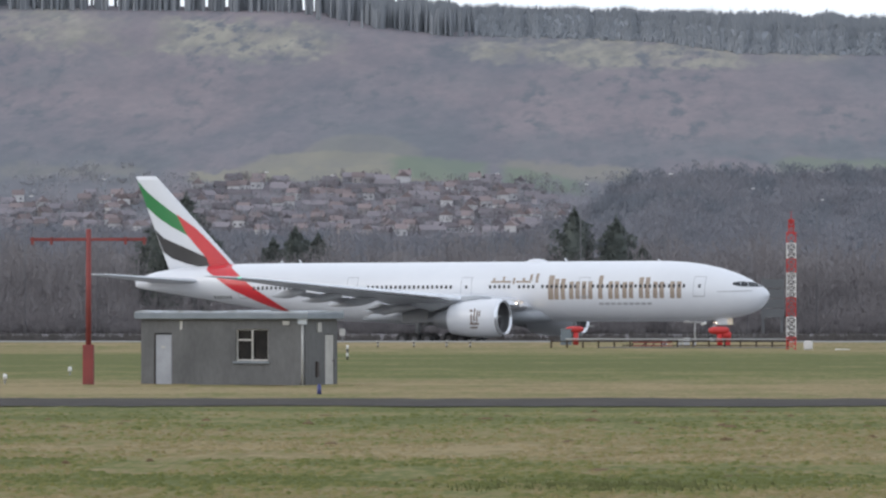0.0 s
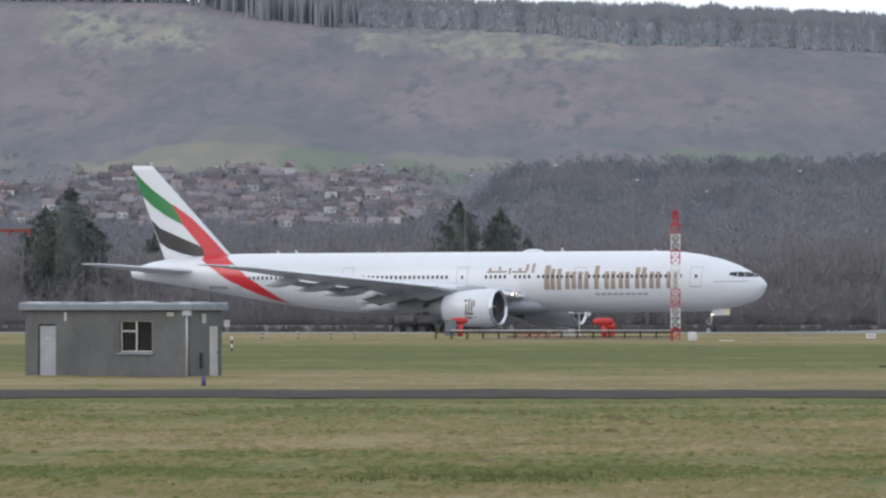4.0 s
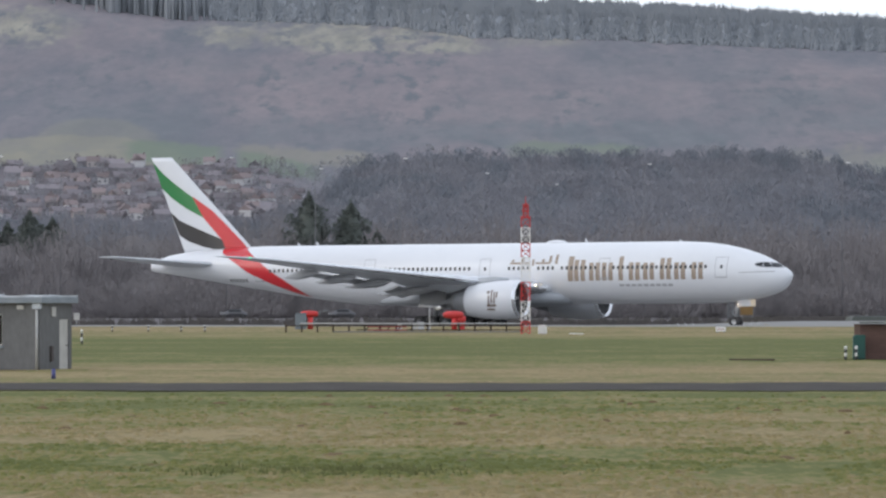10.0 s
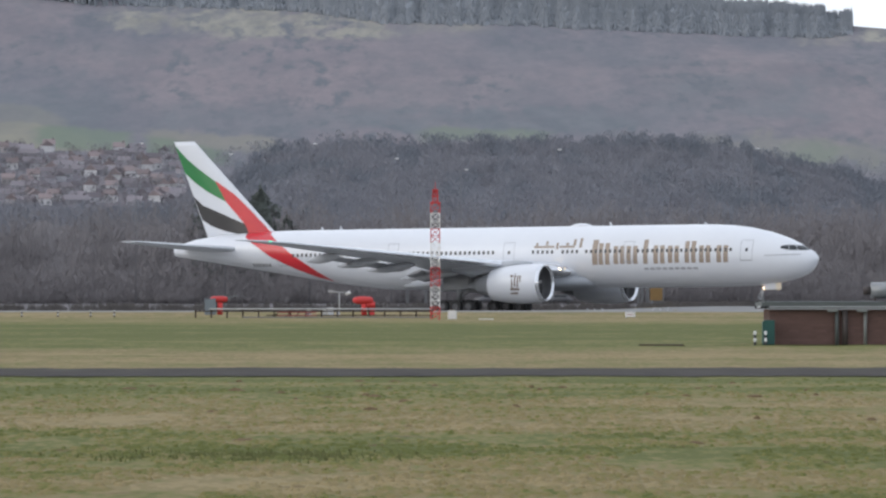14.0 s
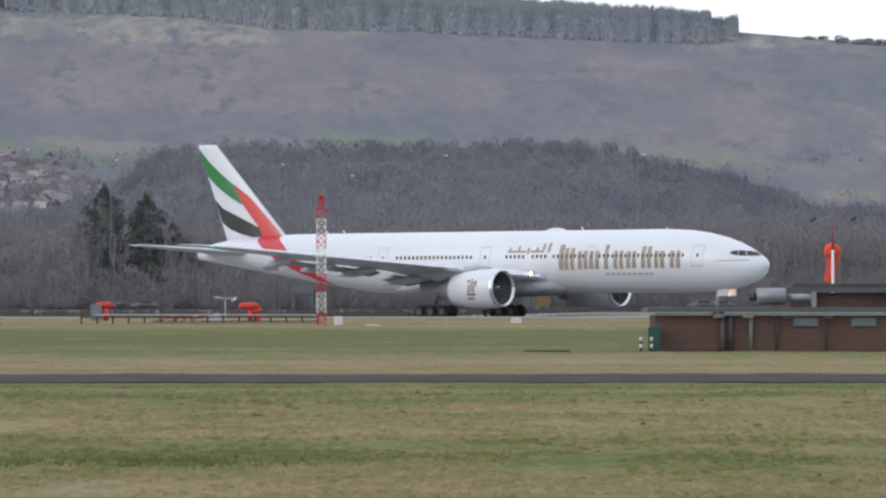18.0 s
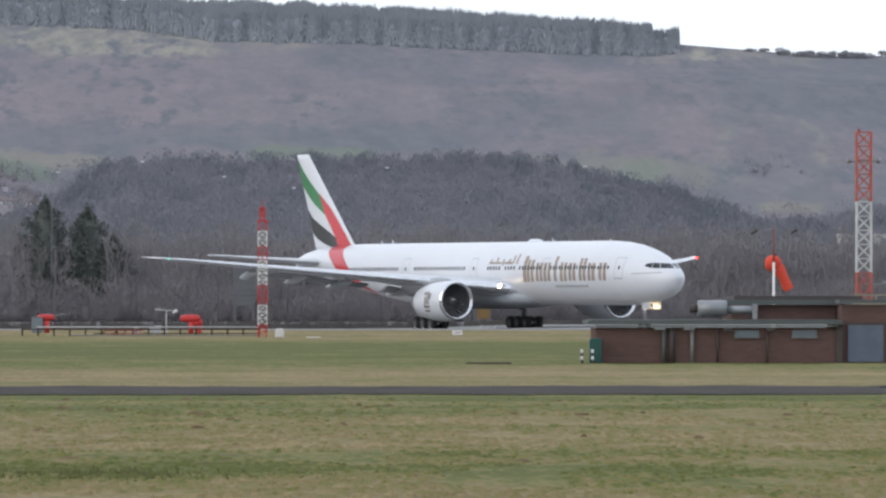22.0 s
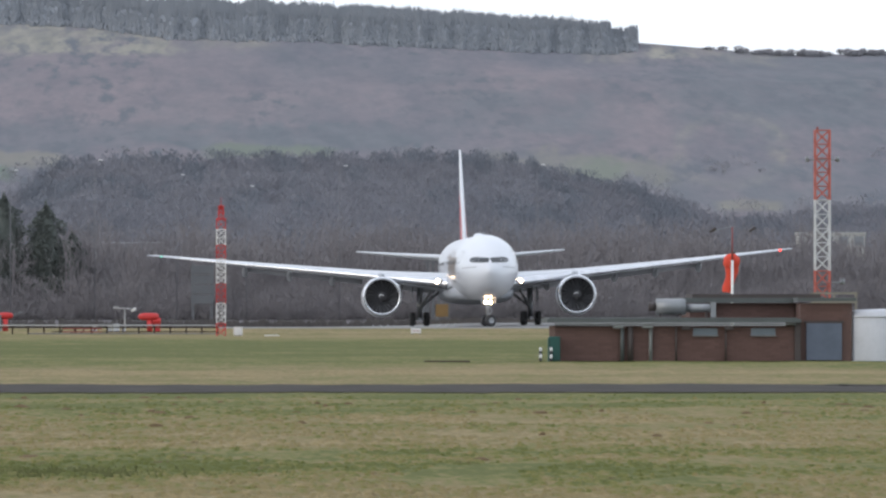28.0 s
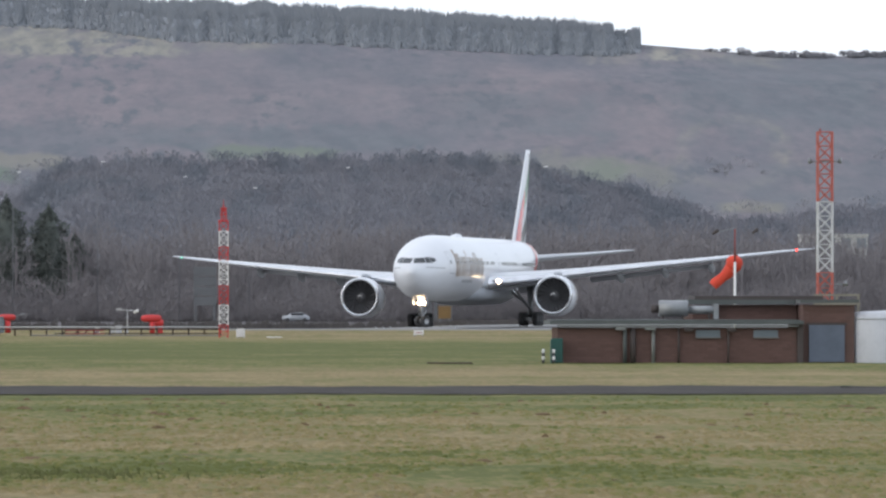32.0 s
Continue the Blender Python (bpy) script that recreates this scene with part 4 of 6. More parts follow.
# ---- the airliner: local x points forward from its middle, y to its left, z up from the wheels' contact ----
MID = 35.0
FUSELAGE = ((-0.25, 5.1, 5.1, 0.02), (-0.1, 5.48, 4.72, 0.40), (0.2, 5.80, 4.22, 0.76), (0.6, 6.04, 3.82, 1.08), (1.1, 6.30, 3.54, 1.37), (1.8, 6.70, 3.27, 1.70), (2.6, 7.08, 3.06, 1.99),
            (3.5, 7.43, 2.87, 2.26), (5.0, 7.9, 2.64, 2.59), (7.0, 8.32, 2.5, 2.87), (9.0, 8.57, 2.46, 3.03), (11.0, 8.67, 2.45, 3.09), (13.0, 8.7, 2.45, 3.1),
            (46.0, 8.7, 2.45, 3.1), (49.0, 8.7, 2.62, 3.1), (52.0, 8.7, 2.95, 3.06), (56.0, 8.7, 3.5, 2.92), (60.0, 8.68, 4.12, 2.64), (64.0, 8.55, 4.75, 2.2),
            (68.0, 8.3, 5.35, 1.6), (71.0, 7.85, 5.8, 1.0), (73.0, 7.3, 6.1, 0.5), (73.45, 7.05, 6.25, 0.24))


def fus(a):
    xs = [r[0] for r in FUSELAGE]
    return [float(np.interp(a, xs, [r[k] for r in FUSELAGE])) for k in (1, 2, 3)]


def fus_y(a, z):
    """Half width of the hull at height z, a metres behind the nose."""
    top, bot, w = fus(a)
    c, h = (top + bot) / 2, (top - bot) / 2
    q = max(-0.999, min(0.999, (z - c) / h))
    return w * math.sqrt(1 - q * q)


def skin(a, z, side, off=0.02):
    """A point just proud of the hull; side -1 is starboard."""
    top, bot, w = fus(a)
    c, h = (top + bot) / 2, (top - bot) / 2
    y = fus_y(a, z)
    n = Vector((0, y / (w * w), (z - c) / (h * h))).normalized()
    return Vector((MID - a, side * (y + n.y * off), z + n.z * off))


def hull_rings():
    xs = []
    for (a0, *_), (a1, *_) in zip(FUSELAGE, FUSELAGE[1:]):
        k = max(1, int((a1 - a0) / 1.5))
        xs += [a0 + (a1 - a0) * i / k for i in range(k)]
    xs.append(FUSELAGE[-1][0])
    rings = []
    for a in xs:
        top, bot, w = fus(a)
        c, h = (top + bot) / 2, (top - bot) / 2
        rings.append([(MID - a, w * math.sin(2 * math.pi * i / 48), c + h * math.cos(2 * math.pi * i / 48)) for i in range(48)])
    return rings


def decal(name, left, right, side, material, parent, surface, n=24, m=5):
    """A thin painted shape between two curves of (aft, height) points, laid on a surface."""
    def along(c, q):
        d = [0.0]
        for p0, p1 in zip(c, c[1:]):
            d.append(d[-1] + math.hypot(p1[0] - p0[0], p1[1] - p0[1]))
        return tuple(float(np.interp(q * d[-1], d, [p[k] for p in c])) for k in (0, 1))
    verts, faces = [], []
    for i in range(n + 1):
        l, r = along(left, i / n), along(right, i / n)
        for j in range(m + 1):
            q = j / m
            verts.append(surface(l[0] + (r[0] - l[0]) * q, l[1] + (r[1] - l[1]) * q, side))
    for i in range(n):
        for j in range(m):
            a = i * (m + 1) + j
            faces.append((a, a + m + 1, a + m + 2, a + 1))
    return raw(name, verts, faces, material, parent, smooth=True)


def foil(c0, c1, thick, n=14):
    """Airfoil outline as (chord fraction, half thickness fraction) pairs, upper side then lower."""
    xs = [0.5 - 0.5 * math.cos(math.pi * i / n) for i in range(n + 1)]
    t = lambda x: 5 * thick * (0.2969 * math.sqrt(x) - 0.126 * x - 0.3516 * x * x + 0.2843 * x ** 3 - 0.1015 * x ** 4)
    return [(x, t(x)) for x in xs] + [(x, -t(x)) for x in reversed(xs[1:-1])]


def wing_rings(stations):
    """stations: lateral, leading edge aft, trailing edge aft, z, thickness."""
    rings = []
    for s, le, te, z, th in stations:
        c = te - le
        rings.append([(MID - (le + x * c), s, z + t * c - 0.012 * c * (x - 0.3) + (0.02 * c * (1 - (2 * x - 1) ** 2))) for x, t in foil(0, 1, th)])
    return rings


WING = ((0.0, 23.6, 40.6, 3.75, 0.115), (3.1, 25.6, 40.6, 4.0, 0.125), (6.5, 27.9, 40.2, 4.42, 0.115), (10.0, 30.2, 39.9, 4.85, 0.105), (16.0, 34.1, 41.6, 5.5, 0.10), (23.0, 38.7, 43.9, 6.25, 0.095),
        (29.5, 43.0, 46.0, 6.98, 0.09), (31.2, 44.9, 46.9, 7.18, 0.085), (32.35, 47.1, 47.95, 7.32, 0.08))


def wing_at(s):
    k = [w[0] for w in WING]
    return [float(np.interp(s, k, [w[i] for w in WING])) for i in range(1, 5)]


FIN_LE, FIN_TE = ((8.0, 61.0), (8.69, 61.6), (18.1, 71.0)), ((7.6, 69.3), (18.1, 73.45))


def fin_edges(z):
    return interp(z, FIN_LE), interp(z, FIN_TE)


def fin_skin(a, z, side):
    le, te = fin_edges(z)
    x = max(0.0, min(1.0, (a - le) / (te - le)))
    t = 5 * 0.085 * (0.2969 * math.sqrt(x) - 0.126 * x - 0.3516 * x * x + 0.2843 * x ** 3 - 0.1015 * x ** 4) * (te - le)
    return Vector((MID - a, side * (t + 0.025), z))


def build_airliner():
    plane = thing("airliner", pose(-34.6, 707.7, -0.38, 0, 0, -23.3), "white wide-body twin-engine airliner with a striped flag tail, taxiing", "airplane")
    bm = bmesh.new()
    loft(bm, hull_rings())
    hull = part("fuselage", bm, M_WHITE, plane, "gloss white fuselage")
    # belly fairing
    bm = bmesh.new()
    rings = []
    for a, w, z0, z1 in ((23.0, 0.3, 2.6, 3.2), (24.5, 2.4, 2.45, 3.9), (27.0, 3.35, 2.2, 4.3), (32.0, 3.6, 2.05, 4.5), (38.0, 3.6, 2.05, 4.5), (42.0, 3.2, 2.3, 4.2), (45.5, 1.6, 2.5, 3.3), (46.5, 0.4, 2.6, 2.9)):
        c, h = (z0 + z1) / 2, (z1 - z0) / 2
        rings.append([(MID - a, w * math.copysign(abs(math.sin(t)) ** 0.7, math.sin(t)), c + h * math.copysign(abs(math.cos(t)) ** 0.8, math.cos(t))) for t in (2 * math.pi * i / 28 for i in range(28))])
    loft(bm, rings)
    part("belly_fairing", bm, M_BELLY, plane, "grey wing-root fairing", smooth=True)

    for side in (1, -1):
        # wing
        bm = bmesh.new()
        loft(bm, [[(x, side * y, z) for x, y, z in r] for r in wing_rings(WING)])
        wing = part("wing", bm, M_WING, plane, "long swept grey wing with a raked tip")
        bm = bmesh.new()        # bright leading edge
        lead = []
        for s, le, te, z, th in WING[1:]:
            c = te - le
            pts = [q for q in foil(0, 1, th) if q[0] < 0.085]
            pts = sorted([q for q in pts if q[1] > 0], reverse=True) + [(0.0, 0.0)] + sorted(q for q in pts if q[1] < 0)
            lead.append([(MID - (le - 0.035 + x * c), side * s, z + t * c * 1.04 - 0.012 * c * (x - 0.3) + (0.02 * c * (1 - (2 * x - 1) ** 2))) for x, t in pts])
        loft(bm, lead, closed=False, cap0=False, cap1=False)
        part("leading_edge", bm, M_ALU, wing, "bare metal leading edge")
        # flaps and flap-track fairings
        for s0, s1 in ((3.8, 9.0), (11.0, 22.5)):
            bm = bmesh.new()
            rr = []
            for s in (s0, (s0 + s1) / 2, s1):
                le, te, z, th = wing_at(s)
                c = 1.9 if s0 < 5 else 1.5 - (s - 11) * 0.04
                rr.append([(MID - (te - 0.5 + x * c), side * s, z - 0.22 - 0.012 * 9 + t * c - x * c * 0.30) for x, t in foil(0, 1, 0.12, 8)])
            loft(bm, rr)
            part("flap", bm, M_FLAP, wing, "lowered trailing-edge flap")
        for s, length in ((7.3, 7.0), (14.0, 5.6), (18.2, 4.8), (22.6, 4.0)):
            le, te, z, th = wing_at(s)
            bm = bmesh.new()
            prof = ((0, 0.04), (0.12, 0.22), (0.35, 0.36), (0.6, 0.36), (0.85, 0.2), (1, 0.03))
            rr = []
            for q, r in prof:
                a = te - length * 0.62 + q * length
                rr.append([(MID - a, side * s + 0.8 * r * math.sin(t), z - 0.42 - q * 0.55 + 1.25 * r * math.cos(t)) for t in (2 * math.pi * i / 14 for i in range(14))])
            loft(bm, rr)
            part("flap_track_fairing", bm, M_FLAP, wing, smooth=True)
        bm = bmesh.new()
        le, te, z, th = wing_at(31.0)
        rod(bm, (MID - le + 0.25, side * 30.9, z), (MID - le - 0.25, side * 30.9, z + 0.02), 0.10, 0.10, 8)
        part("navigation_light", bm, M_REDLAMP if side > 0 else M_GREENLAMP, wing, "red wingtip light" if side > 0 else "green wingtip light")
        bm = bmesh.new()
        for y, r in ((3.52, 0.13), (3.98, 0.24)):
            lathe(bm, ((0, r), (0.03, r * 0.7), (0.04, 0.01)), (MID - 26.25, side * y, 4.3), (1, side * 0.1, -0.02), 18)
        root_lamp = part("landing_light", bm, M_LAMP, wing, "bright wing-root landing light")
        # added tube round each lamp, blocks its light towards the side
        bm = bmesh.new()
        for y, r in ((3.52, 0.13), (3.98, 0.24)):
            lathe(bm, ((-0.04, r * 1.12), (0.3, r * 1.2), (0.3, r * 1.28), (-0.04, r * 1.2)), (MID - 26.25, side * y, 4.3), (1, side * 0.1, -0.02), 18)
        part("lamp_shroud", bm, M_BELLY, root_lamp)

        # engine
        ex, ey, ez = MID - 25.2, side * 9.45, 2.95
        fwd = (-1, 0, -0.03)
        bm = bmesh.new()
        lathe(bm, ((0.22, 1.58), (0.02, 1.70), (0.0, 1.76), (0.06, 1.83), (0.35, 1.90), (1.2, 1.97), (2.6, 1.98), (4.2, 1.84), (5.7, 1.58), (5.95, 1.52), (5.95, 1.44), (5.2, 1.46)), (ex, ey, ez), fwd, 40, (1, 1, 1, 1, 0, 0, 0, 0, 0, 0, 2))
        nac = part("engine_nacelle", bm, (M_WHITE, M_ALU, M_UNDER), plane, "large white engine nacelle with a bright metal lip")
        bm = bmesh.new()
        lathe(bm, ((0.22, 1.58), (0.7, 1.62), (1.3, 1.66), (1.35, 0.05)), (ex, ey, ez), fwd, 36)
        part("intake_liner", bm, M_FAN, nac, "dark intake duct")
        if "fan_blade" not in bpy.data.meshes:
            bm = bmesh.new()
            v = []
            for r, tw, ch in ((0.5, 0.35, 0.2), (1.05, 0.75, 0.26), (1.6, 1.05, 0.3)):
                for sg in (-1, 1):
                    ang = sg * ch / r * 0.45 * math.cos(tw) + (r - 0.5) * 0.16
                    v.append(bm.verts.new((sg * 0.12, r * math.cos(ang), r * math.sin(ang))))
            bm.faces.new((v[0], v[1], v[3], v[2]))
            bm.faces.new((v[2], v[3], v[5], v[4]))
            blade = bpy.data.meshes.new("fan_blade")
            bm.to_mesh(blade)
            bm.free()
            blade.materials.append(M_FAN)
        for k in range(22):
            fb = new("fan_blade", bpy.data.meshes["fan_blade"])
            fb.parent = nac
            fb.matrix_basis = pose(ex - 1.18, ey, ez - 0.035, 360 * k / 22, 0, 0)
        bm = bmesh.new()
        lathe(bm, ((0.55, 0.01), (0.7, 0.2), (0.95, 0.42), (1.2, 0.52)), (ex, ey, ez), fwd, 20)
        part("spinner", bm, M_FAN, nac, "fan spinner cone")
        bm = bmesh.new()        # white comma on the spinner
        for k in range(9):
            t = 0.5 + k * 0.28
            r = 0.10 + 0.014 * k
            x = ex - 0.57 - 0.012 * k - 0.04
            bm.faces.new([bm.verts.new((x + 0.03, ey + rr * math.cos(tt), ez - 0.02 + rr * math.sin(tt))) for rr, tt in ((r, t), (r + 0.07, t), (r + 0.08, t + 0.28), (r + 0.012, t + 0.28))])
        part("spinner_mark", bm, M_SIGWHITE, nac, "white swirl on the spinner")
        bm = bmesh.new()
        lathe(bm, ((4.9, 1.40), (6.0, 1.22), (7.2, 0.9), (7.8, 0.72), (7.75, 0.6), (7.9, 0.5), (8.9, 0.08)), (ex, ey, ez), fwd, 28)
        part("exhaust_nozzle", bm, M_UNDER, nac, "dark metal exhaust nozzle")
        bm = bmesh.new()
        rr = []
        for a, z0, z1, w in ((26.8, 4.82, 5.0, 0.12), (28.5, 4.7, 5.2, 0.26), (31.0, 4.2, 4.98, 0.28), (33.5, 3.6, 4.9, 0.24), (35.8, 4.2, 4.7, 0.06)):
            rr.append([(MID - a, ey + w * q, z) for q, z in ((-1, z0), (1, z0), (1, z1), (0, z1 + 0.06), (-1, z1))])
        loft(bm, rr)
        part("pylon", bm, M_BELLY, nac, "engine pylon")
        # calligraphic gold mark on the cowl, as plain strokes
        bm = bmesh.new()
        for q, z, wz, wx in ((-0.35, 0.62, 0.2, 0.26), (0.0, 0.3, 1.05, 0.13), (0.27, 0.2, 0.9, 0.13), (-0.28, 0.0, 0.7, 0.13), (0.0, -0.42, 0.17, 0.85), (-0.1, -0.75, 0.15, 0.7), (0.5, 0.4, 0.5, 0.13)):
            q, z = q * 1.15, z * 1.3
            wx, wz = wx * 1.2, wz * 1.3
            for k in range(8):
                c = []
                for dx, f in ((-wx / 2, k), (wx / 2, k), (wx / 2, k + 1), (-wx / 2, k + 1)):
                    zz = z + wz * (f / 8 - 0.5)
                    c.append(bm.verts.new((ex - 2.55 + q + dx, ey + side * (2.005 * math.cos(zz / 2.0)), ez - 0.08 + 2.005 * math.sin(zz / 2.0))))
                bm.faces.new(c)
        part("cowl_mark", bm, M_MARK, nac, "gold ornament on the cowl")

        # tailplane
        bm = bmesh.new()
        rr = []
        for s, le, te, z, th in ((0.6, 63.9, 71.6, 6.78, 0.10), (1.6, 64.7, 71.7, 6.85, 0.10), (6.0, 68.0, 72.7, 7.2, 0.095), (10.3, 71.2, 73.55, 7.58, 0.09), (10.8, 72.1, 73.7, 7.64, 0.08)):
            c = te - le
            rr.append([(MID - (le + x * c), side * s, z + t * c) for x, t in foil(0, 1, th)])
        loft(bm, rr)
        part("tailplane", bm, M_WING, plane, "grey swept horizontal tailplane")

    # fin
    bm = bmesh.new()
    rings = []
    for z in (7.6, 8.69, 11, 13.5, 16, 17.6, 18.1):
        le, te = fin_edges(z)
        c = te - le
        th = 0.085 if z < 17.9 else 0.07
        rings.append([(MID - (le + x * c), t * c, z) for x, t in foil(0, 1, th)])
    loft(bm, rings)
    fin = part("fin", bm, M_WHITE, plane, "tall white fin painted with a green, white, black and red flag")
    g_top, g_bot = ((73.28, 17.65), (72.0, 16.4), (70.6, 15.35), (68.35, 13.85)), ((72.15, 14.85), (70.9, 13.8), (69.2, 12.75), (67.1, 11.75))
    k_top, k_bot = ((71.15, 12.4), (70.0, 11.45), (68.2, 10.75), (64.8, 9.42)), ((70.1, 9.95), (69.0, 9.3), (67.3, 8.75), (64.2, 8.1))
    zs = [13.95 - 5.75 * i / 23 for i in range(24)]
    r_l = [(interp(z, ((8.2, 64.2), (9.4, 64.85), (10.35, 65.75), (11.75, 67.1), (13.95, 68.4))), z) for z in zs]
    r_r = [(interp(z, ((8.2, 61.55), (8.6, 61.9), (9.5, 62.8), (11.0, 64.4), (12.5, 66.1), (13.95, 68.35))), z) for z in zs]
    h_l, h_r = ((64.4, 8.50), (64.1, 8.0), (62.2, 6.95), (60.55, 5.95), (57.55, 4.62), (55.5, 3.85), (53.6, 3.35)), ((61.45, 8.62), (61.2, 8.3), (60.0, 7.6), (58.2, 6.35), (56.2, 5.1), (54.9, 4.2), (53.6, 3.3))
    for side in (1, -1):
        decal("fin_stripe", g_top, g_bot, side, M_GREEN, fin, fin_skin)
        decal("fin_stripe", k_top, k_bot, side, M_BLACK, fin, fin_skin)
        decal("fin_stripe", r_l, r_r, side, M_RED, fin, fin_skin)
        decal("tail_sweep", h_l, h_r, side, M_RED, hull, lambda a, z, sd: skin(a, z, sd, 0.035), n=150, m=14)

    # cockpit glazing
    for side in (1, -1):
        for inner, outer in ((((0.49, 5.968), (0.9, 6.194), (1.33, 6.428)), ((1.42, 5.98), (1.6, 6.22), (1.78, 6.47))), (((1.47, 5.98), (1.65, 6.22), (1.83, 6.48)), ((2.2, 6.0), (2.28, 6.26), (2.36, 6.52))),
                             (((2.25, 6.0), (2.33, 6.26), (2.41, 6.52)), ((3.05, 6.18), (3.05, 6.3), (3.0, 6.42)))):
            decal("cockpit_window", inner, outer, side, M_GLASS, hull, skin, n=8, m=8)
        decal("nose_line", ((1.1, 5.52), (4.5, 5.44)), ((1.1, 5.61), (4.5, 5.52)), side, M_LINE, hull, skin, n=10, m=1)
        # doors as fine outlines
        for a0, a1, z0, z1 in ((5.75, 6.95, 4.98, 7.0), (18.6, 19.8, 4.98, 7.0), (32.1, 33.3, 4.98, 7.05), (45.4, 46.6, 5.2, 7.1), (58.7, 59.8, 5.0, 6.75)):
            for la, lb in ((((a0, z0), (a0, z1)), ((a0 + 0.05, z0), (a0 + 0.05, z1))), (((a1, z0), (a1, z1)), ((a1 + 0.05, z0), (a1 + 0.05, z1))),
                           (((a0, z1), (a1, z1)), ((a0, z1 + 0.05), (a1, z1 + 0.05))), (((a0, z0), (a1, z0)), ((a0, z0 + 0.09), (a1, z0 + 0.09)))):
                decal("door_seam", la, lb, side, M_LINE, hull, skin, n=5, m=1)
            m_ = (a0 + a1) / 2
            decal("door_window", ((m_ - 0.12, 5.9), (m_ - 0.12, 6.25)), ((m_ + 0.12, 5.9), (m_ + 0.12, 6.25)), side, M_GLASS, hull, skin, n=2, m=1)

    # cabin windows, one mesh shared by all
    bm = bmesh.new()
    bm.faces.new([bm.verts.new((0.14 * math.copysign(abs(math.cos(t)) ** 0.5, math.cos(t)), 0.0, 0.19 * math.copysign(abs(math.sin(t)) ** 0.5, math.sin(t)))) for t in (2 * math.pi * i / 12 for i in range(12))])
    wm = bpy.data.meshes.new("cabin_window")
    bm.to_mesh(wm)
    bm.free()
    wm.materials.append(M_GLASS)
    for lo, hi in ((8.0, 18.2), (20.2, 24.4), (25.0, 27.0), (27.8, 30.4), (34.5, 44.6), (47.6, 58.3)):
        k = int((hi - lo) / 0.535)
        for i in range(k + 1):
            a = lo + i * 0.535
            for side in (1, -1):
                p = skin(a, 6.1, side, 0.025)
                w = new("cabin_window", wm)
                w.parent = hull
                w.matrix_basis = Matrix.Translation(p) @ pose(0, 0, 0, side * 9, 0, 0)

    # wordmark in gold, as plain upright bars; smaller bars below and beside it
    bars = []
    for a0, n, low, high in ((23.3, 3, 4.75, 7.25), (20.9, 4, 4.8, 6.6), (17.6, 1, 4.8, 7.2), (16.45, 2, 4.8, 6.6), (14.85, 2, 4.85, 6.55), (13.0, 2, 4.85, 7.0), (11.4, 2, 4.85, 6.55), (9.5, 2, 4.85, 6.55)):
        for i in range(n):
            bars.append((a0 - i * 0.72, a0 - i * 0.72 - (0.62 if n == 3 and i == 0 else 0.5), low, high - (0.35 if n == 3 and i else 0.0)))
    for side in (-1, 1):
        for a0, a1, z0, z1 in bars:
            b0, b1 = (a0, a1) if side < 0 else (31.2 - a0, 31.2 - a1)
            decal("wordmark_bar", ((b0, z0), (b0, z1)), ((b1, z0), (b1, z1)), side, M_GOLD, hull, skin, n=4, m=2)
    for a0, a1, z0, z1 in ((29.9, 27.6, 6.5, 6.7), (29.7, 29.45, 6.72, 7.0), (28.6, 28.35, 6.72, 7.15), (27.4, 27.15, 6.35, 7.0), (27.0, 25.3, 6.5, 6.7), (26.3, 26.0, 6.72, 7.0), (25.5, 25.2, 6.72, 7.35), (24.8, 24.5, 6.5, 7.45)):
        decal("script_bar", ((a0, z0), (a0, z1)), ((a1, z0), (a1, z1)), -1, M_GOLD, hull, skin, n=2, m=3)
    for i in range(9):
        a = 17.6 - i * 0.68
        for side in (1, -1):
            decal("small_lettering_bar", ((a, 4.2), (a, 4.42)), ((a - 0.52, 4.2), (a - 0.52, 4.42)), side, M_LINE, hull, skin, n=1, m=1)
    for i in range(6):
        a = 63.2 - i * 0.42
        for side in (1, -1):
            decal("registration_bar", ((a, 4.98), (a, 5.3)), ((a - 0.28, 4.98), (a - 0.28, 5.3)), side, M_UNDER, hull, skin, n=1, m=1)

    # roof aerials and dome
    bm = bmesh.new()
    bmesh.ops.create_uvsphere(bm, u_segments=20, v_segments=10, radius=1.0, matrix=Matrix.Translation((MID - 26.0, 0, 8.62)) @ Matrix.Diagonal((1.25, 0.55, 0.36, 1)))
    part("satellite_dome", bm, M_WHITE, hull, "low white antenna dome", smooth=True)
    for a, h in ((22.6, 0.38), (53.6, 0.36), (55.8, 0.3), (12.0, 0.2)):
        bm = bmesh.new()
        loft(bm, [[(MID - a + x, y, z) for x, y in ((-0.18, 0), (0, 0.03), (0.18, 0), (0, -0.03))] for x0, z in ((0, 8.65),)] + [[(MID - a - 0.16 + x, y, 8.68 + h) for x, y in ((-0.1, 0), (0, 0.015), (0.08, 0), (0, -0.015))]])
        part("aerial", bm, M_WHITE, hull, "small blade aerial")

    # nose gear
    ng = new("nose_gear")
    ng.parent = plane
    ng["label"] = "steerable nose gear with two wheels"
    ng.location = (MID - 5.98, 0, 0)
    bm = bmesh.new()
    rod(bm, (0, 0, 0.55), (0.12, 0, 2.9), 0.13, 0.17, 12)
    rod(bm, (0, -0.5, 0.56), (0, 0.5, 0.56), 0.09, 0.09, 10)
    rod(bm, (-0.1, 0, 1.0), (-0.45, 0, 1.5), 0.05, 0.05, 6)
    rod(bm, (-0.45, 0, 1.5), (-0.05, 0, 1.95), 0.05, 0.05, 6)
    part("strut", bm, M_STEEL, ng)
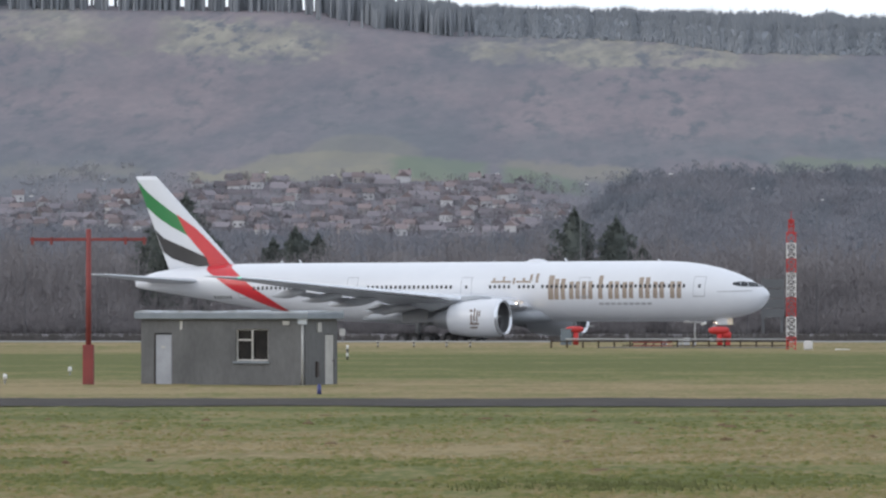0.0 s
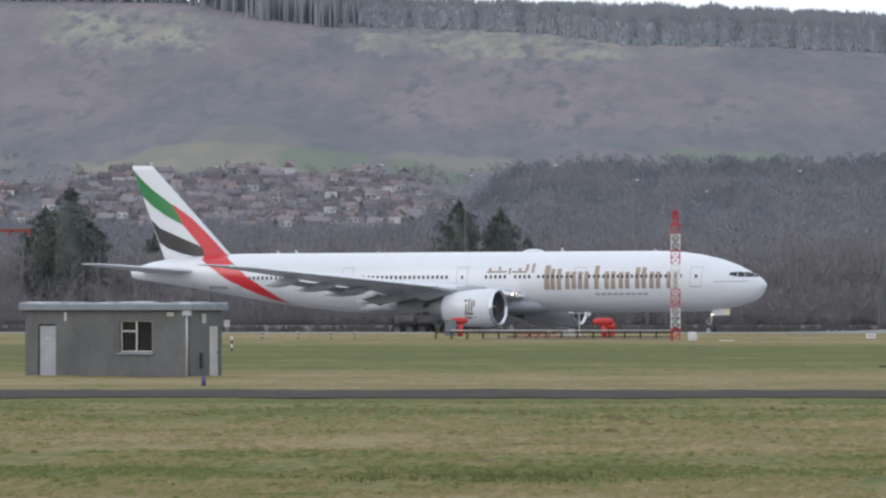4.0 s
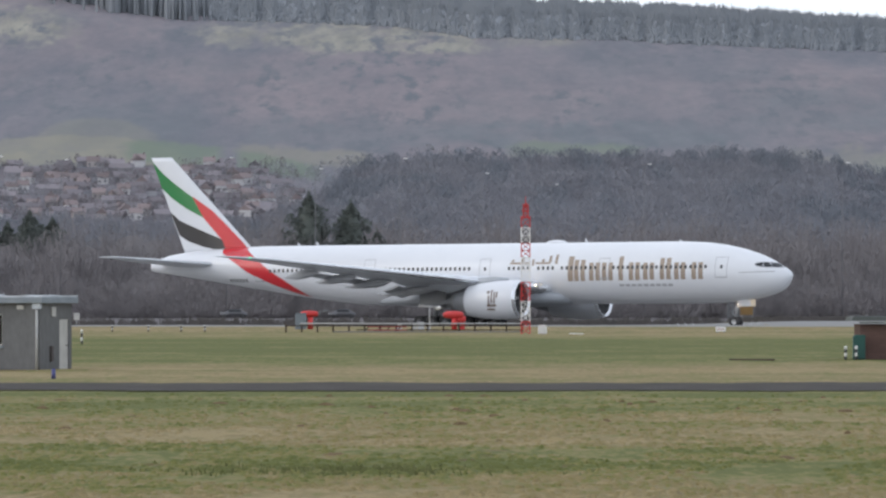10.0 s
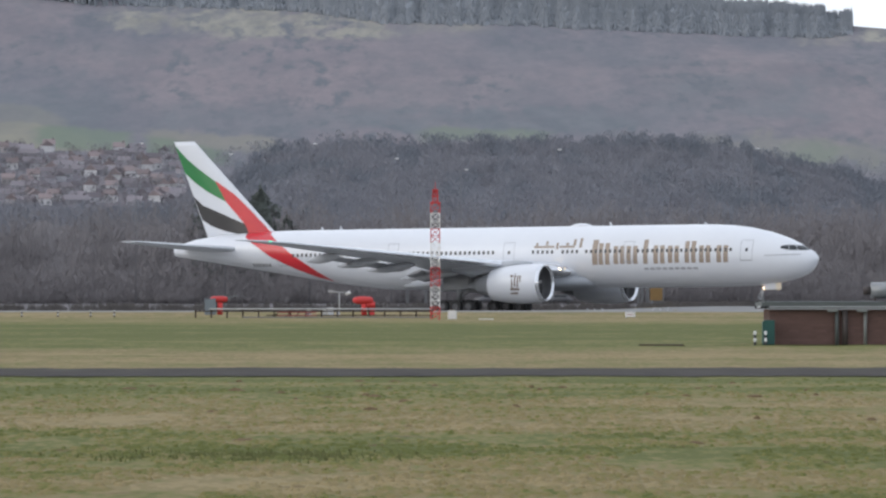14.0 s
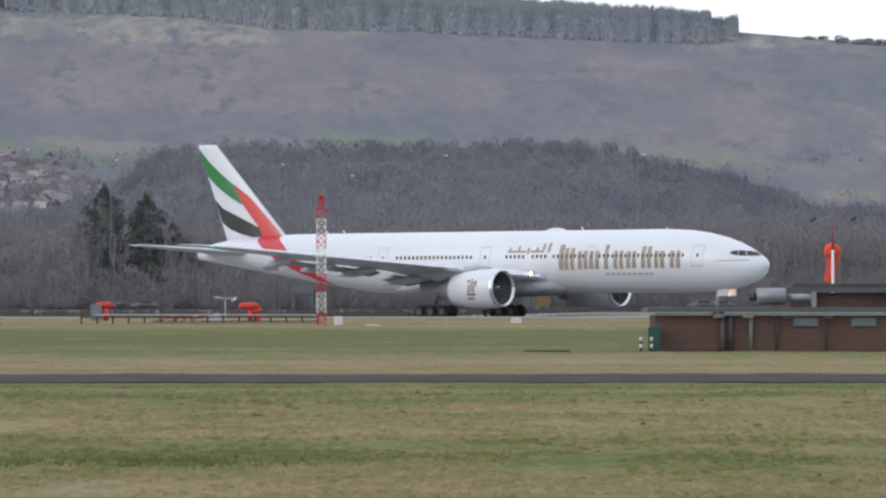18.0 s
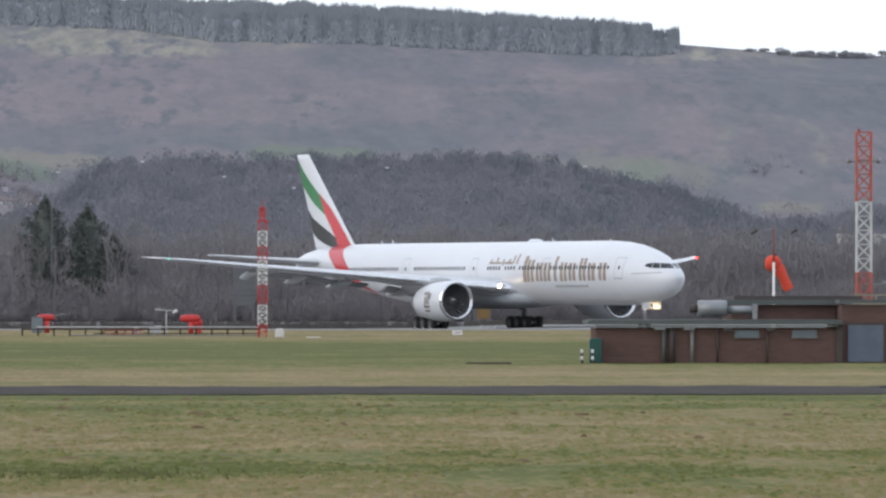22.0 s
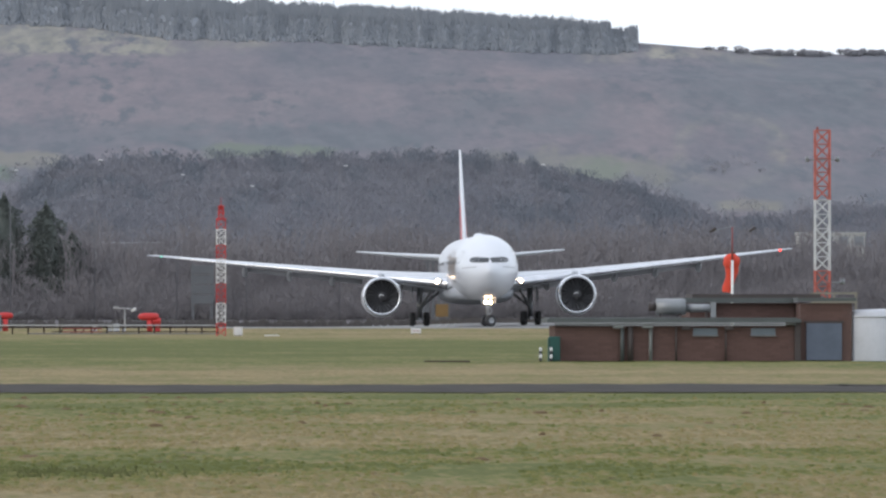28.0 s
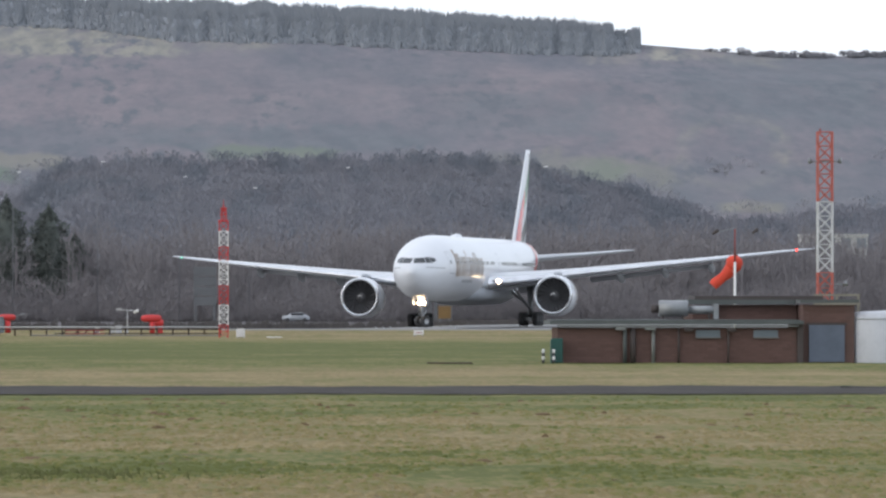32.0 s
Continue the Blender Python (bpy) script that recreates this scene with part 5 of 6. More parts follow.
    for y in (-0.21, 0.21):
        bm = bmesh.new()
        lathe(bm, ((0, 0.19), (0.05, 0.13), (0.07, 0.01)), (MID - 5.64, y, 2.28), (1, 0, 0), 18)
        lamp = part("taxi_light", bm, M_LAMP, plane, "bright nose gear light")
        bm = bmesh.new()
        lathe(bm, ((0.02, 0.198), (-0.14, 0.16), (-0.2, 0.02)), (MID - 5.64, y, 2.28), (1, 0, 0), 18)
        part("lamp_housing", bm, M_STEEL, plane)
    for y in (-0.62, 0.62):
        part("gear_door", boxed(MID - 5.5, MID - 4.1, y - 0.03, y + 0.03, 2.1, 2.78, 0.02), M_WING, plane, "white nose gear door")
    wheels = []

    def wheel(parent, x, y, r, w, hub):
        bm = bmesh.new()
        lathe(bm, ((-w / 2, r * 0.5), (-w / 2, r * 0.86), (-w * 0.36, r), (w * 0.36, r), (w / 2, r * 0.86), (w / 2, r * 0.5)), (0, 0, 0), (0, 1, 0), 28)
        lathe(bm, ((-w * 0.36, 0.02), (-w * 0.44, r * 0.2), (-w * 0.38, r * 0.45), (-w / 2, r * 0.52), (w / 2, r * 0.52), (w * 0.38, r * 0.45), (w * 0.44, r * 0.2), (w * 0.36, 0.02)), (0, 0, 0), (0, 1, 0), 20, (1, 1, 1, 1, 1, 1, 1))
        ob = part("wheel", bm, (M_TYRE, hub), parent)
        ob.location = (x, y, r)
        wheels.append((ob, x, y, r))

    for y in (-0.4, 0.4):
        wheel(ng, 0, y, 0.55, 0.4, M_STEEL)
    for side in (1, -1):
        mg = new("main_gear")
        mg.parent = plane
        mg["label"] = "six-wheel main gear bogie"
        mg.location = (MID - 37.1, side * 5.5, 0)
        bm = bmesh.new()
        rod(bm, (0, 0, 0.7), (0, -side * 0.1, 4.6), 0.26, 0.3, 14)
        rod(bm, (-1.6, 0, 0.68), (1.6, 0, 0.68), 0.17, 0.17, 10)
        for x in (-1.48, 0, 1.48):
            rod(bm, (x, -0.75, 0.68), (x, 0.75, 0.68), 0.1, 0.1, 8)
        rod(bm, (0.1, 0, 1.6), (2.6, -side * 1.4, 3.9), 0.12, 0.12, 8)
        rod(bm, (0, 0, 1.7), (-0.4, -side * 2.4, 3.7), 0.12, 0.12, 8)
        part("strut", bm, M_STEEL, mg)
        for x in (-1.48, 0, 1.48):
            for y in (-0.7, 0.7):
                wheel(mg, x, y, 0.67, 0.5, M_POLE)
        bm = boxed(-1.5, 1.5, side * 0.62, side * 0.7, 2.4, 4.1)
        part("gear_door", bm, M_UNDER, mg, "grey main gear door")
    return plane, ng, wheels


airliner, nose_gear, airliner_wheels = build_airliner()

# ---- things on the airfield ----
def at(u, d, z=None):
    """A place d metres off, u across."""
    x = u * d / RUN
    return pose(x, d, ground_z(x, d) if z is None else z)


def lattice_mast(name, m, height, width, bands, label, red, white, group, spike=0.0, brace=0.9, leg=0.045, crossed=True):
    """A square lattice mast painted in bands; each band is a section of its own."""
    t = thing(name, m, label, "mast", group)
    for z0, z1, is_red, *narrow in bands:
        half = narrow[0] if narrow else width
        bm = bmesh.new()
        corners = [(sx * half, sy * half) for sx, sy in ((-1, -1), (1, -1), (1, 1), (-1, 1))]
        for x, y in corners:
            rod(bm, (x, y, z0), (x, y, z1), leg, leg, 6)
        n = max(1, round((z1 - z0) / brace))
        for i in range(n):
            a, b = z0 + (z1 - z0) * i / n, z0 + (z1 - z0) * (i + 1) / n
            for f, ((x0, y0), (x1, y1)) in enumerate(zip(corners, corners[1:] + corners[:1])):
                if f > 1 and not crossed:
                    x0, y0, x1, y1 = x1, y1, x0, y0
                rod(bm, (x0, y0, a), (x1, y1, b), leg * 0.55, leg * 0.55, 5)
                if crossed:
                    rod(bm, (x1, y1, a), (x0, y0, b), leg * 0.55, leg * 0.55, 5)
                rod(bm, (x0, y0, b - 0.02), (x1, y1, b - 0.02), leg * 0.6, leg * 0.6, 5)
        part("red_section" if is_red else "white_section", bm, red if is_red else white, t, "red painted lattice" if is_red else "white painted lattice")
    if spike:
        part("spike", rodded((0, 0, height - spike), (0, 0, height), 0.05, 0.02, 6), red, t)
    return t


tower = lattice_mast("lattice_mast", at(0, 560), 11.4, 0.36, ((0, 1.05, 1), (1.05, 2.7, 0), (2.7, 4.3, 1), (4.3, 6.35, 0), (6.35, 7.5, 1), (7.5, 8.8, 0), (8.8, 9.6, 1), (9.6, 10.7, 1, 0.2)),
                     "slim red and white banded lattice mast on the grass", M_SIGRED, M_SIGWHITE, "airfield masts", spike=0.9, brace=0.55, leg=0.05)
part("mast_top", rodded((0, 0, 10.4), (0, 0, 10.8), 0.18, 0.08, 8), M_SIGRED, tower)
for z, r in ((9.62, 0.44), (10.15, 0.3), (10.66, 0.26)):
    part("antenna_ring", rodded((0, 0, z), (0, 0, z + 0.08), r, r, 12), M_SIGRED, tower)

big = lattice_mast("lattice_mast", at(1066, 430, 0), 14.1, 0.46, ((0, 4.85, 1), (4.85, 9.35, 0), (9.35, 13.8, 1)), "tall orange-red and white lattice mast behind the brick building", M_MASTRED, M_MASTWHITE,
                   "airfield masts", brace=0.9, leg=0.055)
for x, z in ((-0.95, 11.9), (0.95, 11.9), (1.3, 4.1)):
    bm = bmesh.new()
    rod(bm, (0, 0, z), (x, 0, z), 0.05, 0.05, 6)
    rod(bm, (x, 0, z - 0.12), (x, 0, z + 0.22), 0.13, 0.13, 8)
    part("obstruction_light", bm, M_GALV, big)
part("beacon", rodded((-0.3, 0, 13.75), (-0.3, 0, 14.0), 0.08, 0.06, 8), M_DULLRED, big, "small unlit red beacon")


def build_hut():
    """Grey roughcast hut: front wall 7.6 m, end wall 3.5 m, turned 24 degrees."""
    t = thing("hut", at(-1153, 289) @ pose(0, 0, 0, 0, 0, -24), "grey roughcast equipment hut with a flat felt roof", "hut")
    W, D, H = 7.98, 2.85, 2.8
    openings = ((0.62, 1.5, 0.0, 2.2), (4.6, 6.17, 1.02, 2.36))
    bm = bmesh.new()
    xs = sorted({0, W, *(v for o in openings for v in o[:2])})
    zs = sorted({0, H, *(v for o in openings for v in o[2:])})
    for x0, x1 in zip(xs, xs[1:]):
        for z0, z1 in zip(zs, zs[1:]):
            if not any(o[0] <= x0 and x1 <= o[1] and o[2] <= z0 and z1 <= o[3] for o in openings):
                box(bm, x0, x1, 0, 0.25, z0, z1)
    bmesh.ops.remove_doubles(bm, verts=bm.verts, dist=0.001)
    part("front_wall", bm, M_RENDER, t)
    bm = bmesh.new()
    for y0, y1, z0, z1 in ((0.25, 1.75, 0, H), (1.75, 2.58, 2.15, H), (2.58, D, 0, H)):
        box(bm, W - 0.25, W, y0, y1, z0, z1)
    part("end_wall", bm, M_RENDER, t)
    part("end_wall", boxed(0, 0.25, 0.25, D, 0, H), M_RENDER, t)
    part("back_wall", boxed(0.25, W - 0.25, D - 0.25, D, 0, H), M_RENDER, t)
    bm = boxed(-0.22, W + 0.22, -0.22, D + 0.22, H, H + 0.26, 0.03)
    part("roof_edge", bm, M_ROOFEDGE, t, "blue-grey roof fascia")
    bm = bmesh.new()
    vs, nx = [], 30
    for j in (0, 1):
        vs.append([bm.verts.new((-0.2 + (W + 0.4) * i / nx, -0.2 + j * (D + 0.4), H + 0.31 + 0.11 * noise.noise((i * 0.43, j * 0.3, 0)) + 0.04 * (i % 7 == 3))) for i in range(nx + 1)])
    for i in range(nx):
        bm.faces.new((vs[0][i], vs[0][i + 1], vs[1][i + 1], vs[1][i]))
    e = bmesh.ops.extrude_face_region(bm, geom=bm.faces[:])
    bmesh.ops.translate(bm, verts=[v for v in e["geom"] if isinstance(v, bmesh.types.BMVert)], vec=(0, 0, -0.08))
    part("roof_felt", bm, M_ROOFGREY, t, "uneven grey felt roof")
    door = part("door", boxed(0.68, 1.46, 0.06, 0.11, 0.02, 2.14, 0.01), M_DOORGREY, t, "pale grey front door")
    part("door_frame", boxed(0.62, 0.68, 0.03, 0.15, 0, 2.2), M_DARKTRIM, door)
    part("sign_plate", boxed(0.95, 1.15, 0.05, 0.06, 1.55, 1.65), M_FRAME, door)
    side = part("door", boxed(W - 0.08, W - 0.03, 1.77, 2.56, 0.02, 2.13, 0.01), M_FRAME, t, "white end door")
    part("handle", boxed(W - 0.03, W + 0.03, 2.4, 2.5, 1.0, 1.05), M_DARKTRIM, side)
    win = part("window", boxed(4.64, 6.13, 0.15, 0.16, 1.06, 2.32), M_PANE, t, "dark window in a white frame")
    for x0, x1, z0, z1 in ((4.62, 4.67, 1.02, 2.36), (6.12, 6.17, 1.02, 2.36), (4.67, 6.1, 1.02, 1.09), (4.67, 6.12, 2.32, 2.36), (5.34, 5.41, 1.09, 2.32), (4.67, 5.33, 1.88, 1.95)):
        part("window_bar", boxed(x0, x1, 0.06, 0.14, z0, z1), M_FRAME, win)
    part("window_sill", boxed(4.52, 6.25, -0.09, 0.06, 0.92, 1.0), M_ROOFEDGE, win)
    pipe = part("downpipe", rodded((W - 0.12, -0.07, 0), (W - 0.12, -0.07, 2.62), 0.055, 0.055, 8), M_PIPE, t, "grey downpipe")
    part("hopper", boxed(W - 0.3, W + 0.08, -0.16, 0, 2.58, 2.8), M_ROOFGREY, pipe)
    for x in (1.98, 7.05):
        part("vent", boxed(x - 0.06 - 0.1 * (x > 5), x + 0.06 + 0.1 * (x > 5), -0.05, 0, 2.35 if x < 5 else 2.55, 2.72), M_FRAME, t, "small wall vent")
    part("vent", boxed(W, W + 0.05, 1.0, 1.35, 2.25, 2.65), M_FRAME, t, "small wall vent")
    part("meter_box", boxed(W, W + 0.1, 0.86, 1.04, 0.35, 1.0), M_DARKTRIM, t)
    return t


build_hut()


def cross_mast():
    t = thing("antenna_mast", at(-1247, 289), "weathered red mast with a long cross arm", "mast", "airfield masts")
    part("base_housing", boxed(-0.23, 0.23, -0.23, 0.23, 0, 1.7, 0.02), M_DULLRED, t)
    part("pole", rodded((0, 0, 1.7), (0, 0, 6.65), 0.125, 0.11, 10), M_DULLRED, t)
    part("cross_arm", boxed(-2.5, 2.5, -0.07, 0.07, 6.14, 6.27, 0.01), M_DULLRED, t)
    for x in (-2.4, -1.6, 1.6, 2.4):
        part("dipole", boxed(x - 0.04, x + 0.04, -0.3, 0.3, 5.98, 6.3), M_DULLRED, t)


cross_mast()


def marker_post(u, d, h, label="black and white marker post in the grass", mats=None):
    t = thing("marker_post", at(u, d), label, "post", "marker posts")
    k = 4
    for i in range(k):
        part("band", rodded((0, 0, h * i / k), (0, 0, h * (i + 1) / k), 0.07, 0.07, 8), (mats or (M_BLACK, M_SIGWHITE))[i % 2], t)


marker_post(-786, 438, 0.95)
for u in (-668, -568, -732, -790 + 180):
    marker_post(u, 575, 0.6, mats=(M_DARKTRIM, M_PIPE))
blue = thing("marker_post", at(-836, 252), "small blue edge marker by the road", "post", "marker posts")
part("band", rodded((0, 0, 0), (0, 0, 0.38), 0.085, 0.08, 10), M_BLUE, blue)
part("cap", rodded((0, 0, 0.38), (0, 0, 0.43), 0.06, 0.02, 10), M_BLUE, blue)
cab = thing("cable_box", at(-795, 600), "small pale grey box on a post", "box")
part("post", boxed(-0.05, 0.05, -0.05, 0.05, 0, 0.7), M_GALV, cab)
part("housing", boxed(-0.25, 0.25, -0.15, 0.15, 0.6, 1.2, 0.02), M_PIPE, cab)
for u, d in ((-1280, 330), (-1396, 292)):
    sm = thing("edge_light", at(u, d), "small white edge light in the grass", "light")
    part("stem", rodded((0, 0, 0), (0, 0, 0.2), 0.04, 0.04, 6), M_GALV, sm)
    part("head", rodded((0, 0, 0.2), (0, 0, 0.42), 0.1, 0.07, 8), M_SIGWHITE, sm)


# ---- the transmitter group beside the mast ----
def drum_lamp(u, d, length, rad):
    t = thing("orange_drum", at(u, d), "orange-red drum on a thick post", "beacon", "orange drums on posts")
    part("post", rodded((0, 0, 0), (0, 0, 1.05), 0.24, 0.24, 12), M_SIGRED, t)
    bm = bmesh.new()
    L = length / 2
    lathe(bm, ((-L, 0.03), (-L * 0.95, rad * 0.55), (-L * 0.6, rad * 0.9), (0.1, rad), (L * 0.7, rad * 0.9), (L, rad * 0.6), (L * 1.02, 0.02)), (-0.1, 0, 1.33), (1, 0, 0.0), 20)
    part("drum", bm, M_SIGRED, t, smooth=True)
    return t


d1 = drum_lamp(-381, 585, 1.5, 0.28)
part("arm", rodded((0.5, 0, 1.4), (1.45, 0, 1.62), 0.04, 0.04, 6), M_GALV, d1)
part("arm_tip", boxed(1.15, 1.5, -0.08, 0.08, 1.56, 1.68), M_GALV, d1)
d2 = drum_lamp(-126, 580, 1.75, 0.34)
part("side_drum", rodded((0.25, 0.1, 0.95), (0.95, 0.1, 0.95), 0.3, 0.28, 14), M_SIGRED, d2)
part("side_post", boxed(0.42, 0.9, -0.05, 0.3, 0, 0.7), M_SIGRED, d2)
gc = thing("equipment_cabinet", at(-398, 585), "blue-grey steel equipment cabinet", "cabinet")
part("body", boxed(-0.48, 0.48, -0.3, 0.3, 0, 1.32, 0.03), M_BOXGREY, gc)
part("lid", boxed(-0.52, 0.52, -0.34, 0.34, 1.32, 1.4, 0.02), M_BOXGREY, gc)
an = thing("wind_sensor", at(-170, 585), "white wind sensor on a slim post", "sensor")
part("post", rodded((0, 0, 0), (0, 0, 1.9), 0.06, 0.045, 8), M_PIPE, an)
part("cross_bar", rodded((-0.9, 0, 1.98), (0.95, 0, 1.9), 0.045, 0.045, 8), M_PIPE, an)
part("vane", boxed(-0.98, -0.5, -0.03, 0.03, 1.93, 2.1, 0.01), M_PIPE, an)
part("sensor_head", rodded((0.55, 0, 1.7), (0.95, 0, 1.95), 0.1, 0.14, 8), M_SIGWHITE, an)
for u, w, h in ((-185, 0.55, 0.62), (-172, 0.35, 0.35), (-196, 0.4, 0.5), (-224, 0.45, 0.45)):
    b = thing("junction_box", at(u, 583), "small pale box on the ground beside the fence" if w > 0.4 else "small grey box on the ground", "box", "boxes beside the fence")
    part("body", boxed(-w / 2, w / 2, -0.2, 0.2, 0, h, 0.02), M_TANK if u in (-185, -172) else M_PIPE, b)
    part("lid", boxed(-w / 2 - 0.03, w / 2 + 0.03, -0.23, 0.23, h, h + 0.04), M_TANK, b)
wb = thing("white_box", at(30, 562), "white plastic instrument box beside the mast", "box")
part("body", boxed(-0.36, 0.36, -0.3, 0.3, 0, 0.68, 0.05), M_SIGWHITE, wb)
part("lid", boxed(-0.3, 0.3, -0.32, 0.32, 0.68, 0.74, 0.02), M_SIGWHITE, wb)


def timber_fence():
    x0, x1, d = -422 * 575 / RUN, -6 * 575 / RUN, 572
    t = thing("timber_fence", pose(x0, d, ground_z(x0, d)), "low dark timber rail fence", "fence")
    L = x1 - x0
    n = 15
    for i in range(n + 1):
        x = L * i / n
        part("post", boxed(x - 0.07, x + 0.07, -0.07, 0.07, 0, 0.72), M_TIMBER, t)
    part("rail", boxed(0, L, -0.1, -0.07, 0.5, 0.6), M_TIMBER, t)
    part("top_rail", rodded((1.2, -0.12, 0.74), (L, -0.12, 0.74), 0.06, 0.06, 8), M_PIPE, t, "pale pipe along the top")
    part("rail", boxed(L * 0.3, L, -0.1, -0.07, 0.16, 0.25), M_TIMBER, t)
    for x in (6.6, 7.6, 8.4, 9.3):
        part("brace", rodded((x, -0.12, 0.08), (x + 0.5, -0.12, 0.6), 0.05, 0.05, 6), M_TIMBER, t)
    for z in (0.15, 0.42):
        part("red_rail", boxed(6.9, 10.2, -0.3, -0.24, z, z + 0.1), M_DULLRED, t, "red barrier rail")
    part("kerb", boxed(4.0, L, -0.6, -0.3, 0, 0.1), M_CONCRETE, t, "pale concrete kerb")


timber_fence()
sg = thing("taxiway_sign", at(345, 570), "low white taxiway sign board", "sign")
part("board", boxed(-0.42, 0.42, -0.06, 0.06, 0.12, 0.5, 0.02), M_SIGWHITE, sg)
for x in (-0.3, 0.3):
    part("foot", boxed(x - 0.04, x + 0.04, -0.05, 0.05, 0, 0.14), M_GALV, sg)
part("text_bar", boxed(-0.3, 0.3, -0.07, -0.06, 0.28, 0.34), M_DULLRED, sg, "faded red bar")
for u, d, w in ((90, 560, 0.6), (400, 330, 1.1)):
    rb = thing("drain_cover", at(u, d), "low concrete cable cover in the grass", "cover")
    part("slab", boxed(-w, w, -0.4, 0.4, -0.05, 0.06, 0.02), M_SIGWHITE if u < 300 else M_TIMBER, rb)


def chevron_row(u, flip):
    for i in range(3):
        t = thing("chevron_marker", at(u + i * 13, 640), "small pale chevron-shaped edge marker", "marker", "chevron markers by the taxiway")
        for k, (z0, z1) in enumerate(((0.0, 0.24), (0.24, 0.48))):
            bm = bmesh.new()
            a, b = (0.28, 0.0) if k == 0 else (0.0, 0.28)
            if not flip:
                a, b = 0.28 - a, 0.28 - b
            rod(bm, (a, 0, z0), (b, 0, z1), 0.045, 0.045, 6)
            part("arm", bm, M_PIPE, t)


for i in range(18):
    em = thing("edge_marker", at(-108 + i * 13.5, 630), "small dark edge marker beside the taxiway", "marker", "edge markers by the taxiway")
    part("stem", rodded((0, 0, 0), (0.08, 0, 0.16), 0.03, 0.03, 6), M_DARKTRIM, em)
    part("cap", rodded((0.08, 0, 0.16), (0.02, 0, 0.24), 0.06, 0.05, 6), M_DARKTRIM, em)
chevron_row(268, False)
chevron_row(384, True)

# ---- the brick building ----
BX, BD = 586 * 333 / RUN, 333.0


def brick_wall(parent, x0, x1, y, z0, z1, name="brick", limit=280):
    """Courses of real bricks over a mortar backing: the first ones are parts, the rest one joined part."""
    bw, bh, gap = 0.46, 0.15, 0.02
    key = "brick_piece"
    me = bpy.data.meshes.get(key)
    if me is None:
        bm = boxed(0, bw - gap, -0.02, 0.02, 0, bh - gap)
        me = bpy.data.meshes.new(key)
        bm.to_mesh(me)
        bm.free()
        me.materials.append(M_BRICK)
    k, rest_v, rest_f = 0, [], []
    rows = int((z1 - z0) / bh)
    for r in range(rows):
        x = x0 + (r % 2) * bw / 2
        while x + bw <= x1 + 0.01:
            if k < limit:
                b = new(name, me)
                b.parent = parent
                b.location = (x, y, z0 + r * bh)
            else:
                c = len(rest_v)
                for dz in (0, bh - gap):
                    for dy in (-0.02, 0.02):
                        for dx in (0, bw - gap):
                            rest_v.append((x + dx, y + dy, z0 + r * bh + dz))
                rest_f += [tuple(c + i for i in q) for q in ((0, 2, 3, 1), (4, 5, 7, 6), (0, 1, 5, 4), (2, 6, 7, 3), (0, 4, 6, 2), (1, 3, 7, 5))]
            k += 1
            x += bw
    if rest_v:
        ob = raw("brickwork", rest_v, rest_f, M_BRICK, parent)
        ob["kind"] = "stuff"


